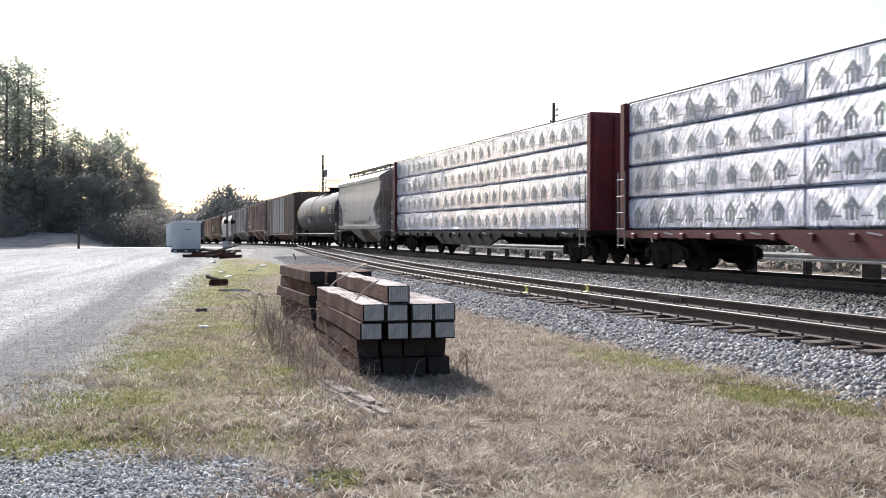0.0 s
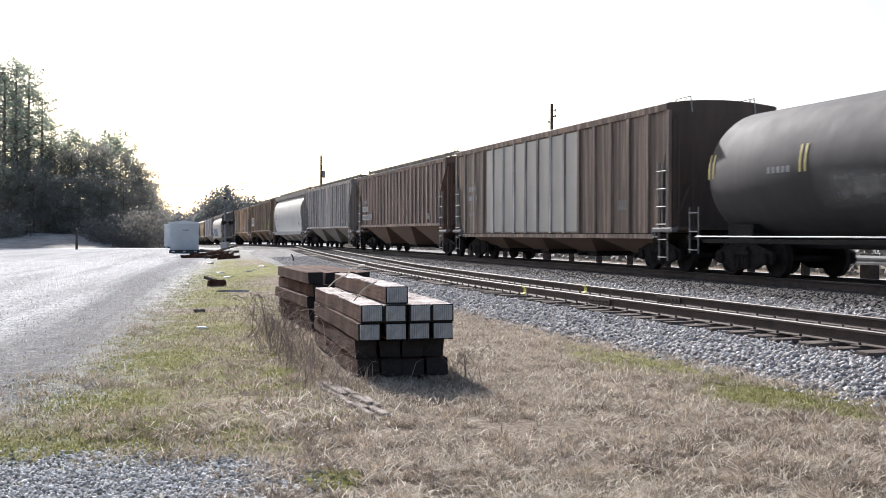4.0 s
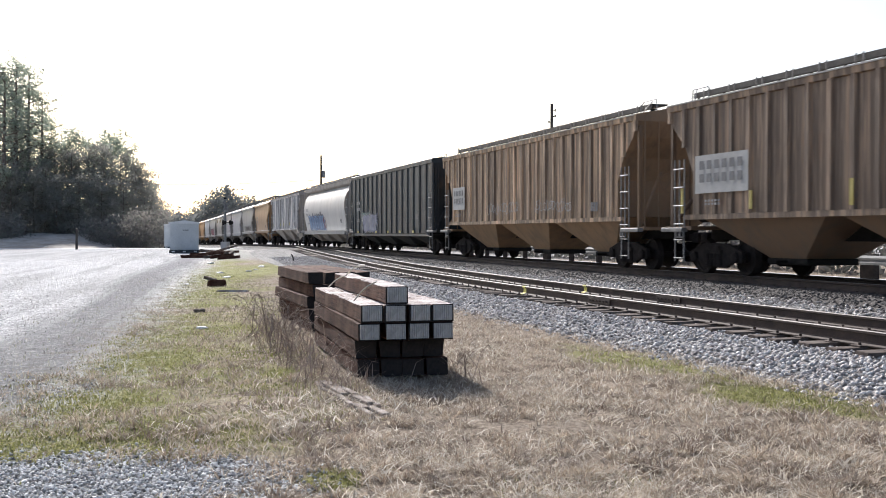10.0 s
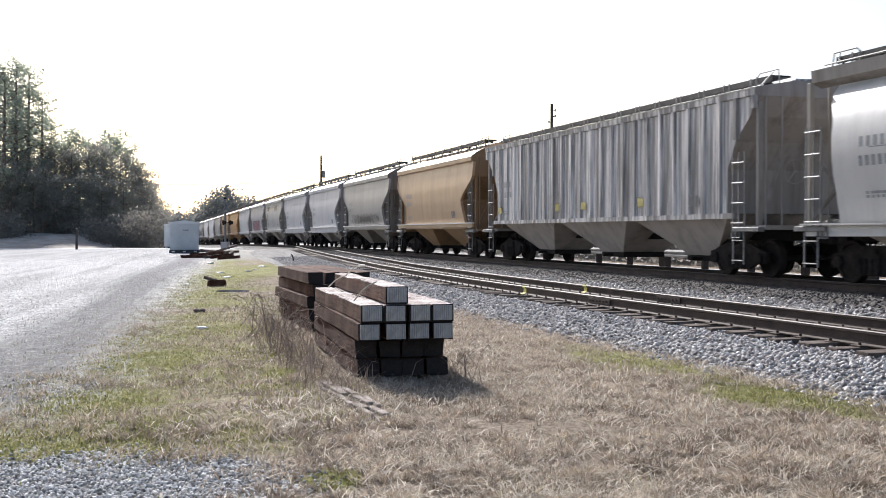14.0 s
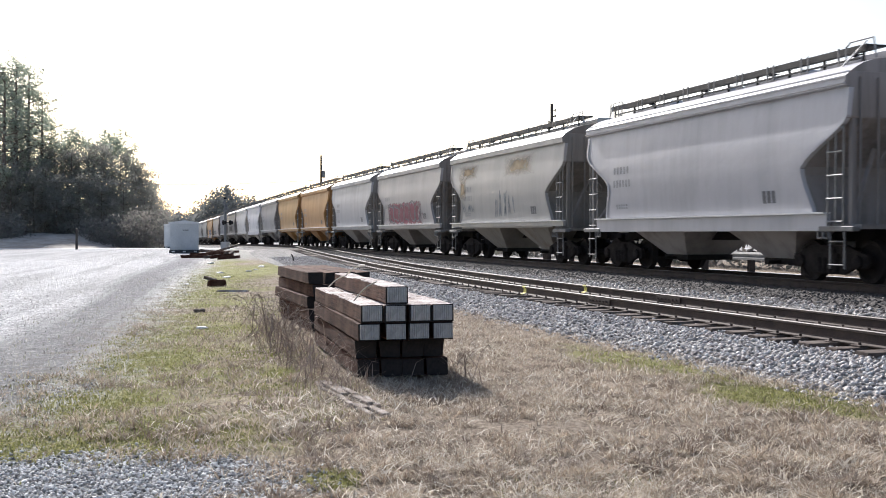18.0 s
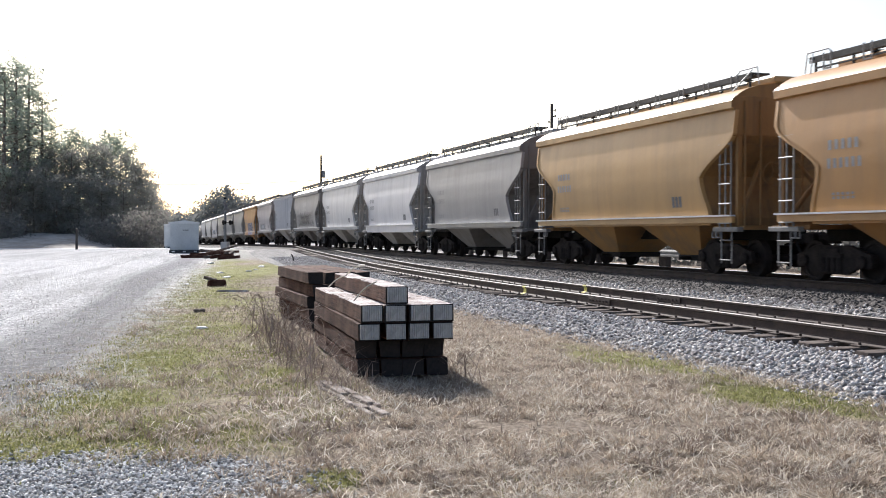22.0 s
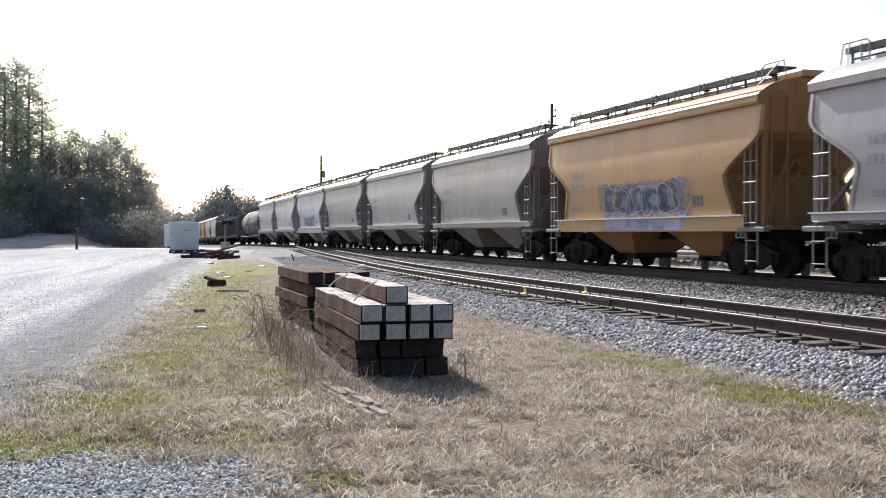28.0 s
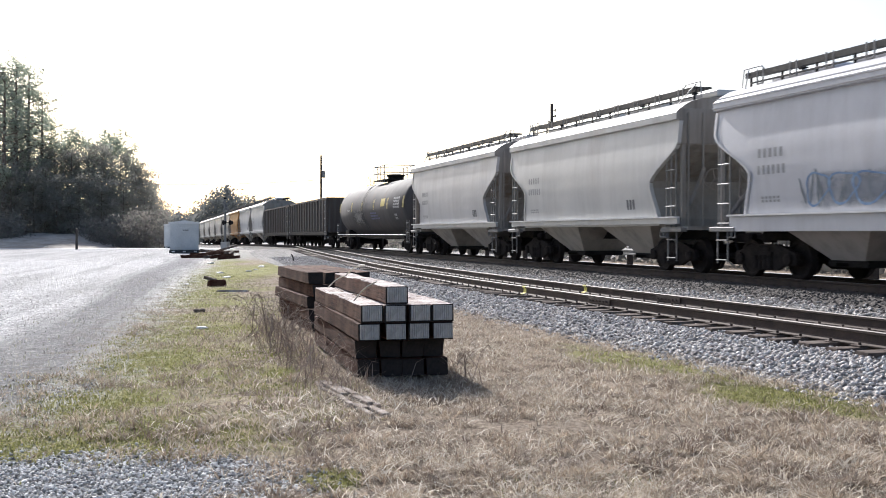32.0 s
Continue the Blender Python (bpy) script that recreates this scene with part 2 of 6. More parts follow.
def stone_mat(name, tones, rough=0.85, glow=0.0, patch=None):
    n = Nodes(name)
    g = n.add("ShaderNodeNewGeometry")
    v = n.coords("Object")
    c = n.ramp(g.outputs["Random Per Island"], *[(i / (len(tones) - 1), t) for i, t in enumerate(tones)])
    f = n.noise(v, 30.0, 3.0)
    c = n.mix(n.math("MULTIPLY", f, 0.4), c, (0.16, 0.155, 0.15))
    if patch:
        c = n.mix(n.math("MULTIPLY", n.mask(n.noise(v, 1.7, 5.0, 0.65), 0.44, 0.6), 0.72), c, patch)
    n.bump(f, 0.4, 0.01)
    mat = n.done(c, rough, 0.0, 0.35)
    if glow:
        tr = n.add("ShaderNodeBsdfTranslucent", Color=c)
        mx = n.add("ShaderNodeMixShader", Fac=glow, i1=n.bsdf.outputs["BSDF"], i2=tr.outputs["BSDF"])
        n.t.links.new(mx.outputs["Shader"], n.t.nodes["Material Output"].inputs["Surface"])
    return mat


M["stones"] = stone_mat("granite_ballast", [(0.11, 0.10, 0.095), (0.34, 0.315, 0.295), (0.54, 0.505, 0.475), (0.72, 0.68, 0.645), (0.22, 0.18, 0.165), (0.88, 0.845, 0.81)])
# near-black stones: oil stain plus the shade under the train, as colour
M["oil_shade_stones"] = stone_mat("oil_dark_ballast", [(0.02, 0.017, 0.016), (0.045, 0.038, 0.035), (0.08, 0.068, 0.062), (0.03, 0.025, 0.022)])
M["pale_gravel"] = stone_mat("pale_loose_gravel", [(0.09, 0.086, 0.082), (0.46, 0.445, 0.425), (0.74, 0.72, 0.69), (0.95, 0.925, 0.89), (0.24, 0.23, 0.215), (0.60, 0.58, 0.555)])
M["straw"] = stone_mat("dry_grass_blades", [(0.22, 0.16, 0.115), (0.52, 0.41, 0.30), (0.70, 0.59, 0.45), (0.38, 0.28, 0.20), (0.86, 0.77, 0.62)], 0.7, 0.3, (0.15, 0.105, 0.08))
M["pale_stalk"] = stone_mat("bleached_straw", [(0.68, 0.58, 0.45), (0.88, 0.80, 0.67), (0.76, 0.66, 0.50)], 0.6, 0.3)
M["weed"] = stone_mat("dry_weed_stems", [(0.16, 0.115, 0.095), (0.30, 0.22, 0.18), (0.46, 0.37, 0.30)], 0.8, 0.3)
M["green_blades"] = stone_mat("green_grass_blades", [(0.12, 0.125, 0.035), (0.215, 0.22, 0.055), (0.32, 0.315, 0.09), (0.48, 0.42, 0.25)], 0.7, 0.4)
M["needles"] = stone_mat("pine_needles", [(0.25, 0.295, 0.23), (0.36, 0.41, 0.32), (0.46, 0.515, 0.40), (0.31, 0.345, 0.32)], 0.75, 0.75)
M["brush"] = stone_mat("bare_brush", [(0.25, 0.24, 0.215), (0.34, 0.315, 0.285), (0.28, 0.30, 0.245), (0.39, 0.37, 0.34)], 0.9, 0.6)
# far leaves in grey tones: the haze of distance is painted in
M["haze_toned_wood"] = stone_mat("distant_wood", [(0.16, 0.17, 0.16), (0.22, 0.235, 0.21), (0.27, 0.27, 0.255), (0.20, 0.21, 0.205)], 0.9, 0.35)
M["thicket"] = stone_mat("dark_thicket", [(0.18, 0.16, 0.145), (0.25, 0.225, 0.205), (0.19, 0.20, 0.16), (0.30, 0.27, 0.245)], 0.9, 0.5)
M["lot_grass"] = stone_mat("ashen_lot_grass", [(0.18, 0.18, 0.165), (0.42, 0.41, 0.38), (0.58, 0.565, 0.53), (0.34, 0.35, 0.22)], 0.8, 0.45)
M["bark"] = plain("pine_bark", (0.10, 0.08, 0.068), (0.20, 0.165, 0.14), 3.0, 0.95, 0.0, 20.0, 0.6)
M["pole_wood"] = plain("tarred_pole_wood", (0.04, 0.034, 0.03), (0.09, 0.075, 0.065), 3.0, 0.9)


# patches of green turf: middle x, y and half widths
GREENS = ((-3.3, 12.3, 0.62, 1.3), (-3.0, 9.2, 0.6, 0.7), (-7.4, 40.0, 1.5, 13.0), (-0.65, 6.3, 0.16, 0.25), (-3.1, 16.3, 0.6, 0.8), (-5.7, 26.0, 0.5, 3.5), (-7.3, 33.0, 0.55, 4.0), (-9.4, 42.0, 0.7, 5.0), (-1.7, 11.2, 0.2, 0.4))


def ground_mat():
    """Dry turf with green patches, grey gravel lot, a gravel spill and pale ground far off."""
    n = Nodes("lot_and_turf")
    v = n.coords("Object")
    sep = n.add("ShaderNodeSeparateXYZ", Vector=v)
    x, y = sep.outputs["X"], sep.outputs["Y"]
    big, mid, fine = n.noise(v, 0.35, 5.0), n.noise(v, 2.4, 6.0, 0.7), n.noise(v, 22.0, 5.0, 0.7)
    grit = n.noise(v, 70.0, 3.0, 0.7)
    straw = n.ramp(n.math("ADD", n.math("MULTIPLY", mid, 0.5), n.math("MULTIPLY", fine, 0.5)), (0.36, (0.075, 0.055, 0.04)), (0.48, (0.29, 0.225, 0.165)), (0.58, (0.50, 0.415, 0.32)), (0.70, (0.76, 0.68, 0.56)))
    green = n.ramp(n.math("ADD", n.math("MULTIPLY", mid, 0.5), n.math("MULTIPLY", fine, 0.5)), (0.36, (0.12, 0.12, 0.045)), (0.52, (0.285, 0.28, 0.085)), (0.68, (0.52, 0.475, 0.25)))
    cells = n.add("ShaderNodeSeparateColor", Color=n.add("ShaderNodeTexVoronoi", Vector=v, Scale=24.0).outputs["Color"]).outputs[0]
    gravel = n.ramp(n.math("ADD", n.math("MULTIPLY", mid, 0.3), n.math("ADD", n.math("MULTIPLY", grit, 0.4), n.math("MULTIPLY", cells, 0.3))), (0.34, (0.16, 0.158, 0.16)), (0.46, (0.58, 0.575, 0.57)), (0.60, (0.86, 0.855, 0.85)))
    wob = n.math("MULTIPLY", n.math("SUBTRACT", mid, 0.5), 3.0)
    # green where the turf has taken: scattered by the lot, and a band along the ballast
    dline = n.math("ADD", n.math("MULTIPLY", x, CO), n.math("MULTIPLY", y, SI))
    to_lot = n.math("ADD", n.math("ADD", x, n.math("MULTIPLY", y, 0.187)), 0.55)
    near_lot = n.math("SUBTRACT", 0.74, n.math("MULTIPLY", n.math("ABSOLUTE", n.math("ADD", to_lot, 0.3)), 0.42))
    by_ballast = n.math("SUBTRACT", 1.05, n.math("MULTIPLY", n.math("ABSOLUTE", n.math("SUBTRACT", dline, 5.65)), 1.25))
    up_line = n.math("SUBTRACT", n.math("MULTIPLY", y, CO), n.math("MULTIPLY", x, SI))
    by_ballast = n.math("SUBTRACT", by_ballast, n.math("MULTIPLY", n.math("MAXIMUM", n.math("SUBTRACT", 8.2, up_line), 0.0), 0.7))
    by_ballast = n.math("SUBTRACT", by_ballast, n.math("MULTIPLY", n.math("MAXIMUM", n.math("SUBTRACT", up_line, 11.6), 0.0), 0.5))
    g1 = n.math("ADD", n.math("MAXIMUM", near_lot, by_ballast), n.math("MULTIPLY", n.math("SUBTRACT", big, 0.5), 3.6))
    g1 = n.math("ADD", g1, n.math("MULTIPLY", wob, 0.45))
    for cx, cy, rx, ry in GREENS:
        ex, ey = n.math("DIVIDE", n.math("SUBTRACT", x, cx), rx), n.math("DIVIDE", n.math("SUBTRACT", y, cy), ry)
        e = n.math("SUBTRACT", 1.5, n.math("SQRT", n.math("ADD", n.math("MULTIPLY", ex, ex), n.math("MULTIPLY", ey, ey))))
        g1 = n.math("MAXIMUM", g1, n.math("ADD", e, n.math("MULTIPLY", wob, 0.3)))
    turf = n.mix(n.mask(g1, 0.05, 0.75), straw, green)
    bare = n.mask(n.math("ADD", n.math("MULTIPLY", big, 0.4), n.math("MULTIPLY", mid, 0.6)), 0.52, 0.66)
    turf = n.mix(n.math("MULTIPLY", bare, 0.5), turf, (0.15, 0.108, 0.088))
    # the lot: left of a line that runs from the shed towards the camera's left, with wheel streaks
    lane = n.math("ADD", x, n.math("MULTIPLY", y, 0.198))
    along = n.add("ShaderNodeCombineXYZ", X=n.math("MULTIPLY", lane, 0.8), Y=n.math("MULTIPLY", y, 0.05))
    streak = n.noise(along.outputs["Vector"], 1.0, 6.0, 0.7)
    rut = n.math("SUBTRACT", 1.0, n.math("MULTIPLY", n.math("ABSOLUTE", n.math("ADD", lane, 2.45)), 0.9))
    rut = n.math("ADD", rut, n.math("MULTIPLY", n.math("SUBTRACT", streak, 0.5), 2.0))
    gravel = n.mix(n.math("MULTIPLY", n.mask(streak, 0.46, 0.60), 0.5), gravel, (0.27, 0.265, 0.265))
    gravel = n.mix(n.math("MULTIPLY", n.mask(rut, 0.0, 0.7), n.math("MULTIPLY", n.mask(cells, 0.1, 0.6), 0.85)), gravel, (0.14, 0.138, 0.145))
    lot = n.math("MULTIPLY", n.math("SUBTRACT", n.math("SUBTRACT", -0.95, n.math("MULTIPLY", y, 0.187)), x), 0.8)
    far_lot = n.math("MULTIPLY", n.math("SUBTRACT", y, 7.3), 0.35)
    lot = n.math("ADD", n.math("MINIMUM", lot, far_lot), n.math("ADD", n.math("MULTIPLY", wob, 0.9), n.math("MULTIPLY", n.math("SUBTRACT", fine, 0.5), 2.0)))
    c = n.mix(n.mask(lot, 0.0, 1.0), turf, gravel)
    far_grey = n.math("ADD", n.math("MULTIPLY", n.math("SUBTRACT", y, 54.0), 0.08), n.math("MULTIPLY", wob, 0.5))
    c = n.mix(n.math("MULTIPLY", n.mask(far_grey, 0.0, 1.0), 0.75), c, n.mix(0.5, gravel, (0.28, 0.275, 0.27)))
    # spill of loose gravel close to the camera
    spill = n.math("SUBTRACT", n.math("SUBTRACT", 7.12, n.math("MULTIPLY", n.math("ABSOLUTE", n.math("ADD", x, 2.2)), 0.22)), y)
    spill = n.math("MINIMUM", n.math("ADD", spill, n.math("MULTIPLY", wob, 0.75)), n.math("SUBTRACT", y, 3.4))
    dark_gravel = n.ramp(n.math("ADD", n.math("MULTIPLY", grit, 0.5), n.math("MULTIPLY", cells, 0.5)), (0.3, (0.18, 0.178, 0.175)), (0.65, (0.64, 0.635, 0.625)))
    edge = n.math("SUBTRACT", -0.95, x)
    c = n.mix(n.mask(n.math("MINIMUM", spill, n.math("ADD", edge, n.math("MULTIPLY", wob, 0.2))), 0.0, 0.3), c, dark_gravel)
    n.bump(n.math("ADD", fine, grit), 1.0, 0.06)
    return n.done(c, 0.95, 0.0, 0.2)


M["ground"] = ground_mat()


def bed_mat(name, a, b, scale):
    n = Nodes(name)
    v = n.coords("Object")
    vo = n.add("ShaderNodeTexVoronoi", Vector=v, Scale=scale)
    c = n.ramp(n.math("ADD", n.math("MULTIPLY", n.noise(v, 1.2), 0.4), n.math("MULTIPLY", n.add("ShaderNodeSeparateColor", Color=vo.outputs["Color"]).outputs[0], 0.6)), (0.2, a), (0.8, b))
    n.bump(n.math("SUBTRACT", 1.0, vo.outputs["Distance"]), 1.0, 0.05)
    return n.done(c, 0.9, 0.0, 0.25)


M["bed"] = bed_mat("ballast_bed", (0.06, 0.056, 0.053), (0.34, 0.33, 0.32), 20.0)
M["bed_oil_shade"] = bed_mat("oily_ballast_bed", (0.035, 0.03, 0.028), (0.11, 0.10, 0.095), 14.0)
# worn asphalt, its tone lifted to hold the glint of the sun
M["asphalt_pale"] = plain("worn_pale_road", (0.52, 0.515, 0.505), (0.66, 0.655, 0.645), 0.6, 0.9, 0.0, 30.0)
M["concrete"] = plain("pale_concrete", (0.34, 0.33, 0.325), (0.48, 0.47, 0.465), 0.8, 0.85, 0.0, 20.0)
# concrete raised towards white; the low sun's glare is in the colour
M["bleached_slab"] = plain("sun_bleached_slab", (0.50, 0.495, 0.485), (0.68, 0.675, 0.66), 0.7, 0.8, 0.0, 20.0)
M["sand"] = plain("sandy_bank", (0.26, 0.215, 0.17), (0.50, 0.45, 0.39), 0.5, 0.95, 0.0, 10.0)
M["shed_metal"] = plain("dull_silver_sheet", (0.46, 0.47, 0.47), (0.60, 0.61, 0.61), 0.9, 0.5, 0.15, 14.0)
M["shed_roof"] = plain("pale_shed_roof", (0.60, 0.60, 0.60), (0.72, 0.72, 0.72), 1.5, 0.5)
M["dark_vent"] = plain("dark_vent_paint", (0.04, 0.04, 0.04), (0.08, 0.08, 0.08), 5.0, 0.7)
M["guard_metal"] = plain("dull_guard_rail", (0.13, 0.13, 0.125), (0.24, 0.24, 0.235), 2.0, 0.75, 0.0)
M["rope"] = plain("frayed_pale_strap", (0.62, 0.57, 0.50), (0.80, 0.75, 0.66), 12.0, 0.8)


# ---- shape helpers ----
class Shape:
    """Collects faces for one mesh."""

    def __init__(self):
        self.v, self.f = [], []

    def box(self, c, size, turn=0.0, bevel=0.0, lean=None):
        """A box, its edges along the top and bottom chamfered when bevel is given."""
        hx, hy, hz = (q / 2 for q in size)
        m = Matrix.Translation(c) @ (lean if lean is not None else Matrix.Rotation(turn, 4, "Z"))
        if bevel:
            b = bevel
            rings = [(hx - b, hy - b, -hz), (hx, hy, -hz + b), (hx, hy, hz - b), (hx - b, hy - b, hz)]
        else:
            rings = [(hx, hy, -hz), (hx, hy, hz)]
        n0 = len(self.v)
        for (a, b2, z) in rings:
            for sx, sy in ((-1, -1), (1, -1), (1, 1), (-1, 1)):
                self.v.append(m @ Vector((sx * a, sy * b2, z)))
        k = len(rings)
        self.f.append((n0 + 3, n0 + 2, n0 + 1, n0))
        for r in range(k - 1):
            for i in range(4):
                j = (i + 1) % 4
                self.f.append((n0 + 4 * r + i, n0 + 4 * r + j, n0 + 4 * r + 4 + j, n0 + 4 * r + 4 + i))
        e = n0 + 4 * (k - 1)
        self.f.append((e, e + 1, e + 2, e + 3))
        return self

    def prism(self, pts, a, b, axis="y"):
        """A polygon in the x-z plane (axis y), y-z plane (axis x) or x-y plane (axis z), drawn out from a to b."""
        n0, n = len(self.v), len(pts)
        for w in (a, b):
            for p, q in pts:
                self.v.append(Vector((p, w, q)) if axis == "y" else Vector((w, p, q)) if axis == "x" else Vector((p, q, w)))
        self.f.append(tuple(range(n0, n0 + n)))
        self.f.append(tuple(range(n0 + 2 * n - 1, n0 + n - 1, -1)))
        for i in range(n):
            j = (i + 1) % n
            self.f.append((n0 + i, n0 + n + i, n0 + n + j, n0 + j))
        return self

    def tube(self, p, q, r, n=6, r2=None):
        p, q = Vector(p), Vector(q)
        w = (q - p).normalized()
        u = w.orthogonal().normalized()
        t = w.cross(u)
        n0 = len(self.v)
        for e, rr in ((p, r), (q, r if r2 is None else r2)):
            for i in range(n):
                a = 2 * math.pi * i / n
                self.v.append(e + (u * math.cos(a) + t * math.sin(a)) * rr)
        for i in range(n):
            j = (i + 1) % n
            self.f.append((n0 + i, n0 + j, n0 + n + j, n0 + n + i))
        self.f.append(tuple(range(n0 + n - 1, n0 - 1, -1)))
        self.f.append(tuple(range(n0 + n, n0 + 2 * n)))
        return self

    def path(self, pts, r, n=6):
        for a, b in zip(pts, pts[1:]):
            self.tube(a, b, r, n)
        return self

    def lathe(self, pts, c=(0, 0, 0), n=16, axis="x"):
        """Rings of (along, radius) about an axis through c."""
        n0, k = len(self.v), len(pts)
        for a, r in pts:
            for i in range(n):
                t = 2 * math.pi * i / n
                p = {"x": (a, r * math.cos(t), r * math.sin(t)), "y": (r * math.sin(t), a, r * math.cos(t)), "z": (r * math.cos(t), r * math.sin(t), a)}[axis]
                self.v.append(Vector(c) + Vector(p))
        for g in range(k - 1):
            for i in range(n):
                j = (i + 1) % n
                self.f.append((n0 + g * n + i, n0 + g * n + j, n0 + g * n + n + j, n0 + g * n + n + i))
        self.f.append(tuple(range(n0 + n - 1, n0 - 1, -1)))
        self.f.append(tuple(range(n0 + (k - 1) * n, n0 + k * n)))
        return self

    def sheet(self, rows):
        """A surface through rows of points of equal length."""
        n0, w = len(self.v), len(rows[0])
        for r in rows:
            self.v.extend(Vector(p) for p in r)
        for i in range(len(rows) - 1):
            for j in range(w - 1):
                a = n0 + i * w + j
                self.f.append((a, a + 1, a + w + 1, a + w))
        return self

    def mesh(self, name, mat, smooth=False):
        me = bpy.data.meshes.new(name)
        me.from_pydata([tuple(p) for p in self.v], [], self.f)
        bm = bmesh.new()
        bm.from_mesh(me)
        bmesh.ops.recalc_face_normals(bm, faces=bm.faces)
        bm.to_mesh(me)
        bm.free()
        me.materials.append(mat)
        if smooth:
            me.polygons.foreach_set("use_smooth", [True] * len(me.polygons))
            me.set_sharp_from_angle(angle=radians(38))
        return me


def part(name, shape, mat, parent=None, label="", smooth=False):
    ob = new(name, shape if isinstance(shape, bpy.types.Mesh) else shape.mesh(name, mat, smooth))
    if parent is not None:
        ob.parent = parent
    return tagged(ob, label)


def raw(name, verts, faces, mat):
    """A large mesh straight from arrays."""
    me = bpy.data.meshes.new(name)
    me.from_pydata(verts, [], faces)
    me.materials.append(mat)
    return new(name, me)


# ---- ground: one sheet to the horizon, sinking with the line ----
def ground_z(x, y):
    return -dip((y - 4.0) / CO + 0.0) if y > 0 else 0.0


def land():
    xs = [-1400, -700, -350, -200, -120] + [-80 + 8 * i for i in range(21)] + [120, 200, 350, 700, 1400]
    ys = [-1500, -700, -300, -100, -40, -15] + [4 * i for i in range(90)] + [400, 500, 700, 1000, 1500, 2400]
    rows = [[(x, y, ground_z(x, y)) for x in xs] for y in ys]
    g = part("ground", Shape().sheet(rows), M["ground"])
    tagged(g, "dry winter turf with green patches beside a grey gravel lot", "ground", kind="structure")


def strip(name, at, profile, s0, s1, step, mat, label, category):
    """A bed whose cross-section (side, z) follows a track."""
    rows, s = [], s0
    while s <= s1 + 1e-6:
        rows.append([at(s, a, z) for a, z in profile])
        s += step
    return tagged(part(name, Shape().sheet(rows), mat), label, category, kind="structure")


land()
BED_MAIN = ((-3.6, -0.50), (-2.5, -0.30), (-1.75, -0.19), (-1.3, -0.185), (1.3, -0.185), (1.75, -0.19), (2.6, -0.35), (3.6, -0.52))


def main_bed(s, a, z):
    return main_at(s, a, RAIL_Z + z)


def siding_bed(s, a, z):
    p = siding_at(s, a, z)
    if a < -4.0:
        p.z = -dip(s) - 0.03
    return p


BED_SIDE = ((-4.5, -0.28), (-3.7, -0.262), (-3.2, -0.24), (-2.2, -0.215), (-1.6, -0.215), (-1.35, -0.25), (1.35, -0.25), (1.6, -0.205), (2.0, -0.19), (2.6, -0.21))
strip("ballast_bed_main", main_bed, BED_MAIN, -520, 780, 10, M["bed"], "grey crushed stone ballast under the main line", "ballast")
strip("ballast_bed_siding", siding_bed, BED_SIDE, -30, 84, 3, M["bed"], "grey crushed stone ballast under the siding", "ballast")
# dark band that paints the train's shade over the oil-stained bed
strip("oiled_ballast_main", main_bed, ((-2.62, -0.315), (-2.5, -0.292), (-1.75, -0.181), (-1.28, -0.170), (-0.9, -0.165), (0.9, -0.165), (1.28, -0.170), (1.6, -0.183)), -520, 780, 10, M["bed_oil_shade"], "dark stone along the main line, oil stain and train shade in its colour", "ballast")

# ---- tracks ----
RAIL = ((-0.075, -0.186), (-0.075, -0.172), (-0.02, -0.155), (-0.009, -0.14), (-0.009, -0.05), (-0.036, -0.036), (-0.036, -0.006), (-0.028, 0.0))
RAIL_P = RAIL + tuple((-a, z) for a, z in reversed(RAIL))


def rail_run(at, side, s0, s1, step, rows=RAIL_P):
    out, s = [], s0
    while s <= s1 + 1e-6:
        ring = [at(s, side + a, z) for a, z in rows]
        out.append(ring + [ring[0]])
        s += step
    return Shape().sheet(out)


def tie_mesh(name, length, mat, seed):
    rnd = random.Random(seed)
    s = Shape().box((0, 0, 0), (length, 0.225, 0.18), 0, 0.012)
    for p in s.v:
        p.x += rnd.uniform(-0.012, 0.012)
        p.z += rnd.uniform(-0.006, 0.006)
    return s.mesh(name, mat)


TIE_DATA = [tie_mesh("tie", 2.6, M["tie_old"], i) for i in range(4)]


def track(name, at, z0, s0, s1, near, label):
    t = tagged(new(name), label, "railway track", kind="structure")
    step = 2.0 if s1 < 200 else 10.0
    top = ((-0.0365, -0.006), (-0.028, 0.0015), (0.028, 0.0015), (0.0365, -0.006))
    for side in (-0.753, 0.753):
        r = part("rail", rail_run(at, side, s0, s1, step), M["rail_side"], t)
        rows, s = [], s0
        while s <= s1:
            rows.append([at(s, side + a, z) for a, z in top])
            s += step
        part("running_surface", Shape().sheet(rows), M["rail_top"], r, "worn bright rail head")
    rnd = random.Random(7)
    s, plates, spikes = near[0], Shape(), Shape()
    while s < near[1]:
        p, q = at(s, 0, -0.278), at(s, 1, -0.278)
        a = math.atan2(q.y - p.y, q.x - p.x) + rnd.uniform(-0.03, 0.03)
        ob = part("tie", rnd.choice(TIE_DATA), None, t)
        ob.matrix_basis = Matrix.Translation(p + Vector((rnd.uniform(-0.05, 0.05), 0, rnd.uniform(-0.012, 0.006)))) @ Matrix.Rotation(a, 4, "Z")
        for side in (-0.753, 0.753):
            c = at(s, side, -0.184)
            plates.box(c, (0.36, 0.19, 0.016), a)
            for k in (-0.11, 0.11):
                spikes.box(at(s + rnd.uniform(-0.04, 0.04), side + k, -0.158), (0.03, 0.025, 0.035), a)
        s += 0.56 + rnd.uniform(-0.04, 0.04)
    tagged(part("tie_plates", plates, M["rail_side"], t), kind="stuff")
    tagged(part("spikes", spikes, M["rail_side"], t), kind="stuff")
    return t


def main_rail(s, a, z):
    return main_at(s, a, RAIL_Z + z)


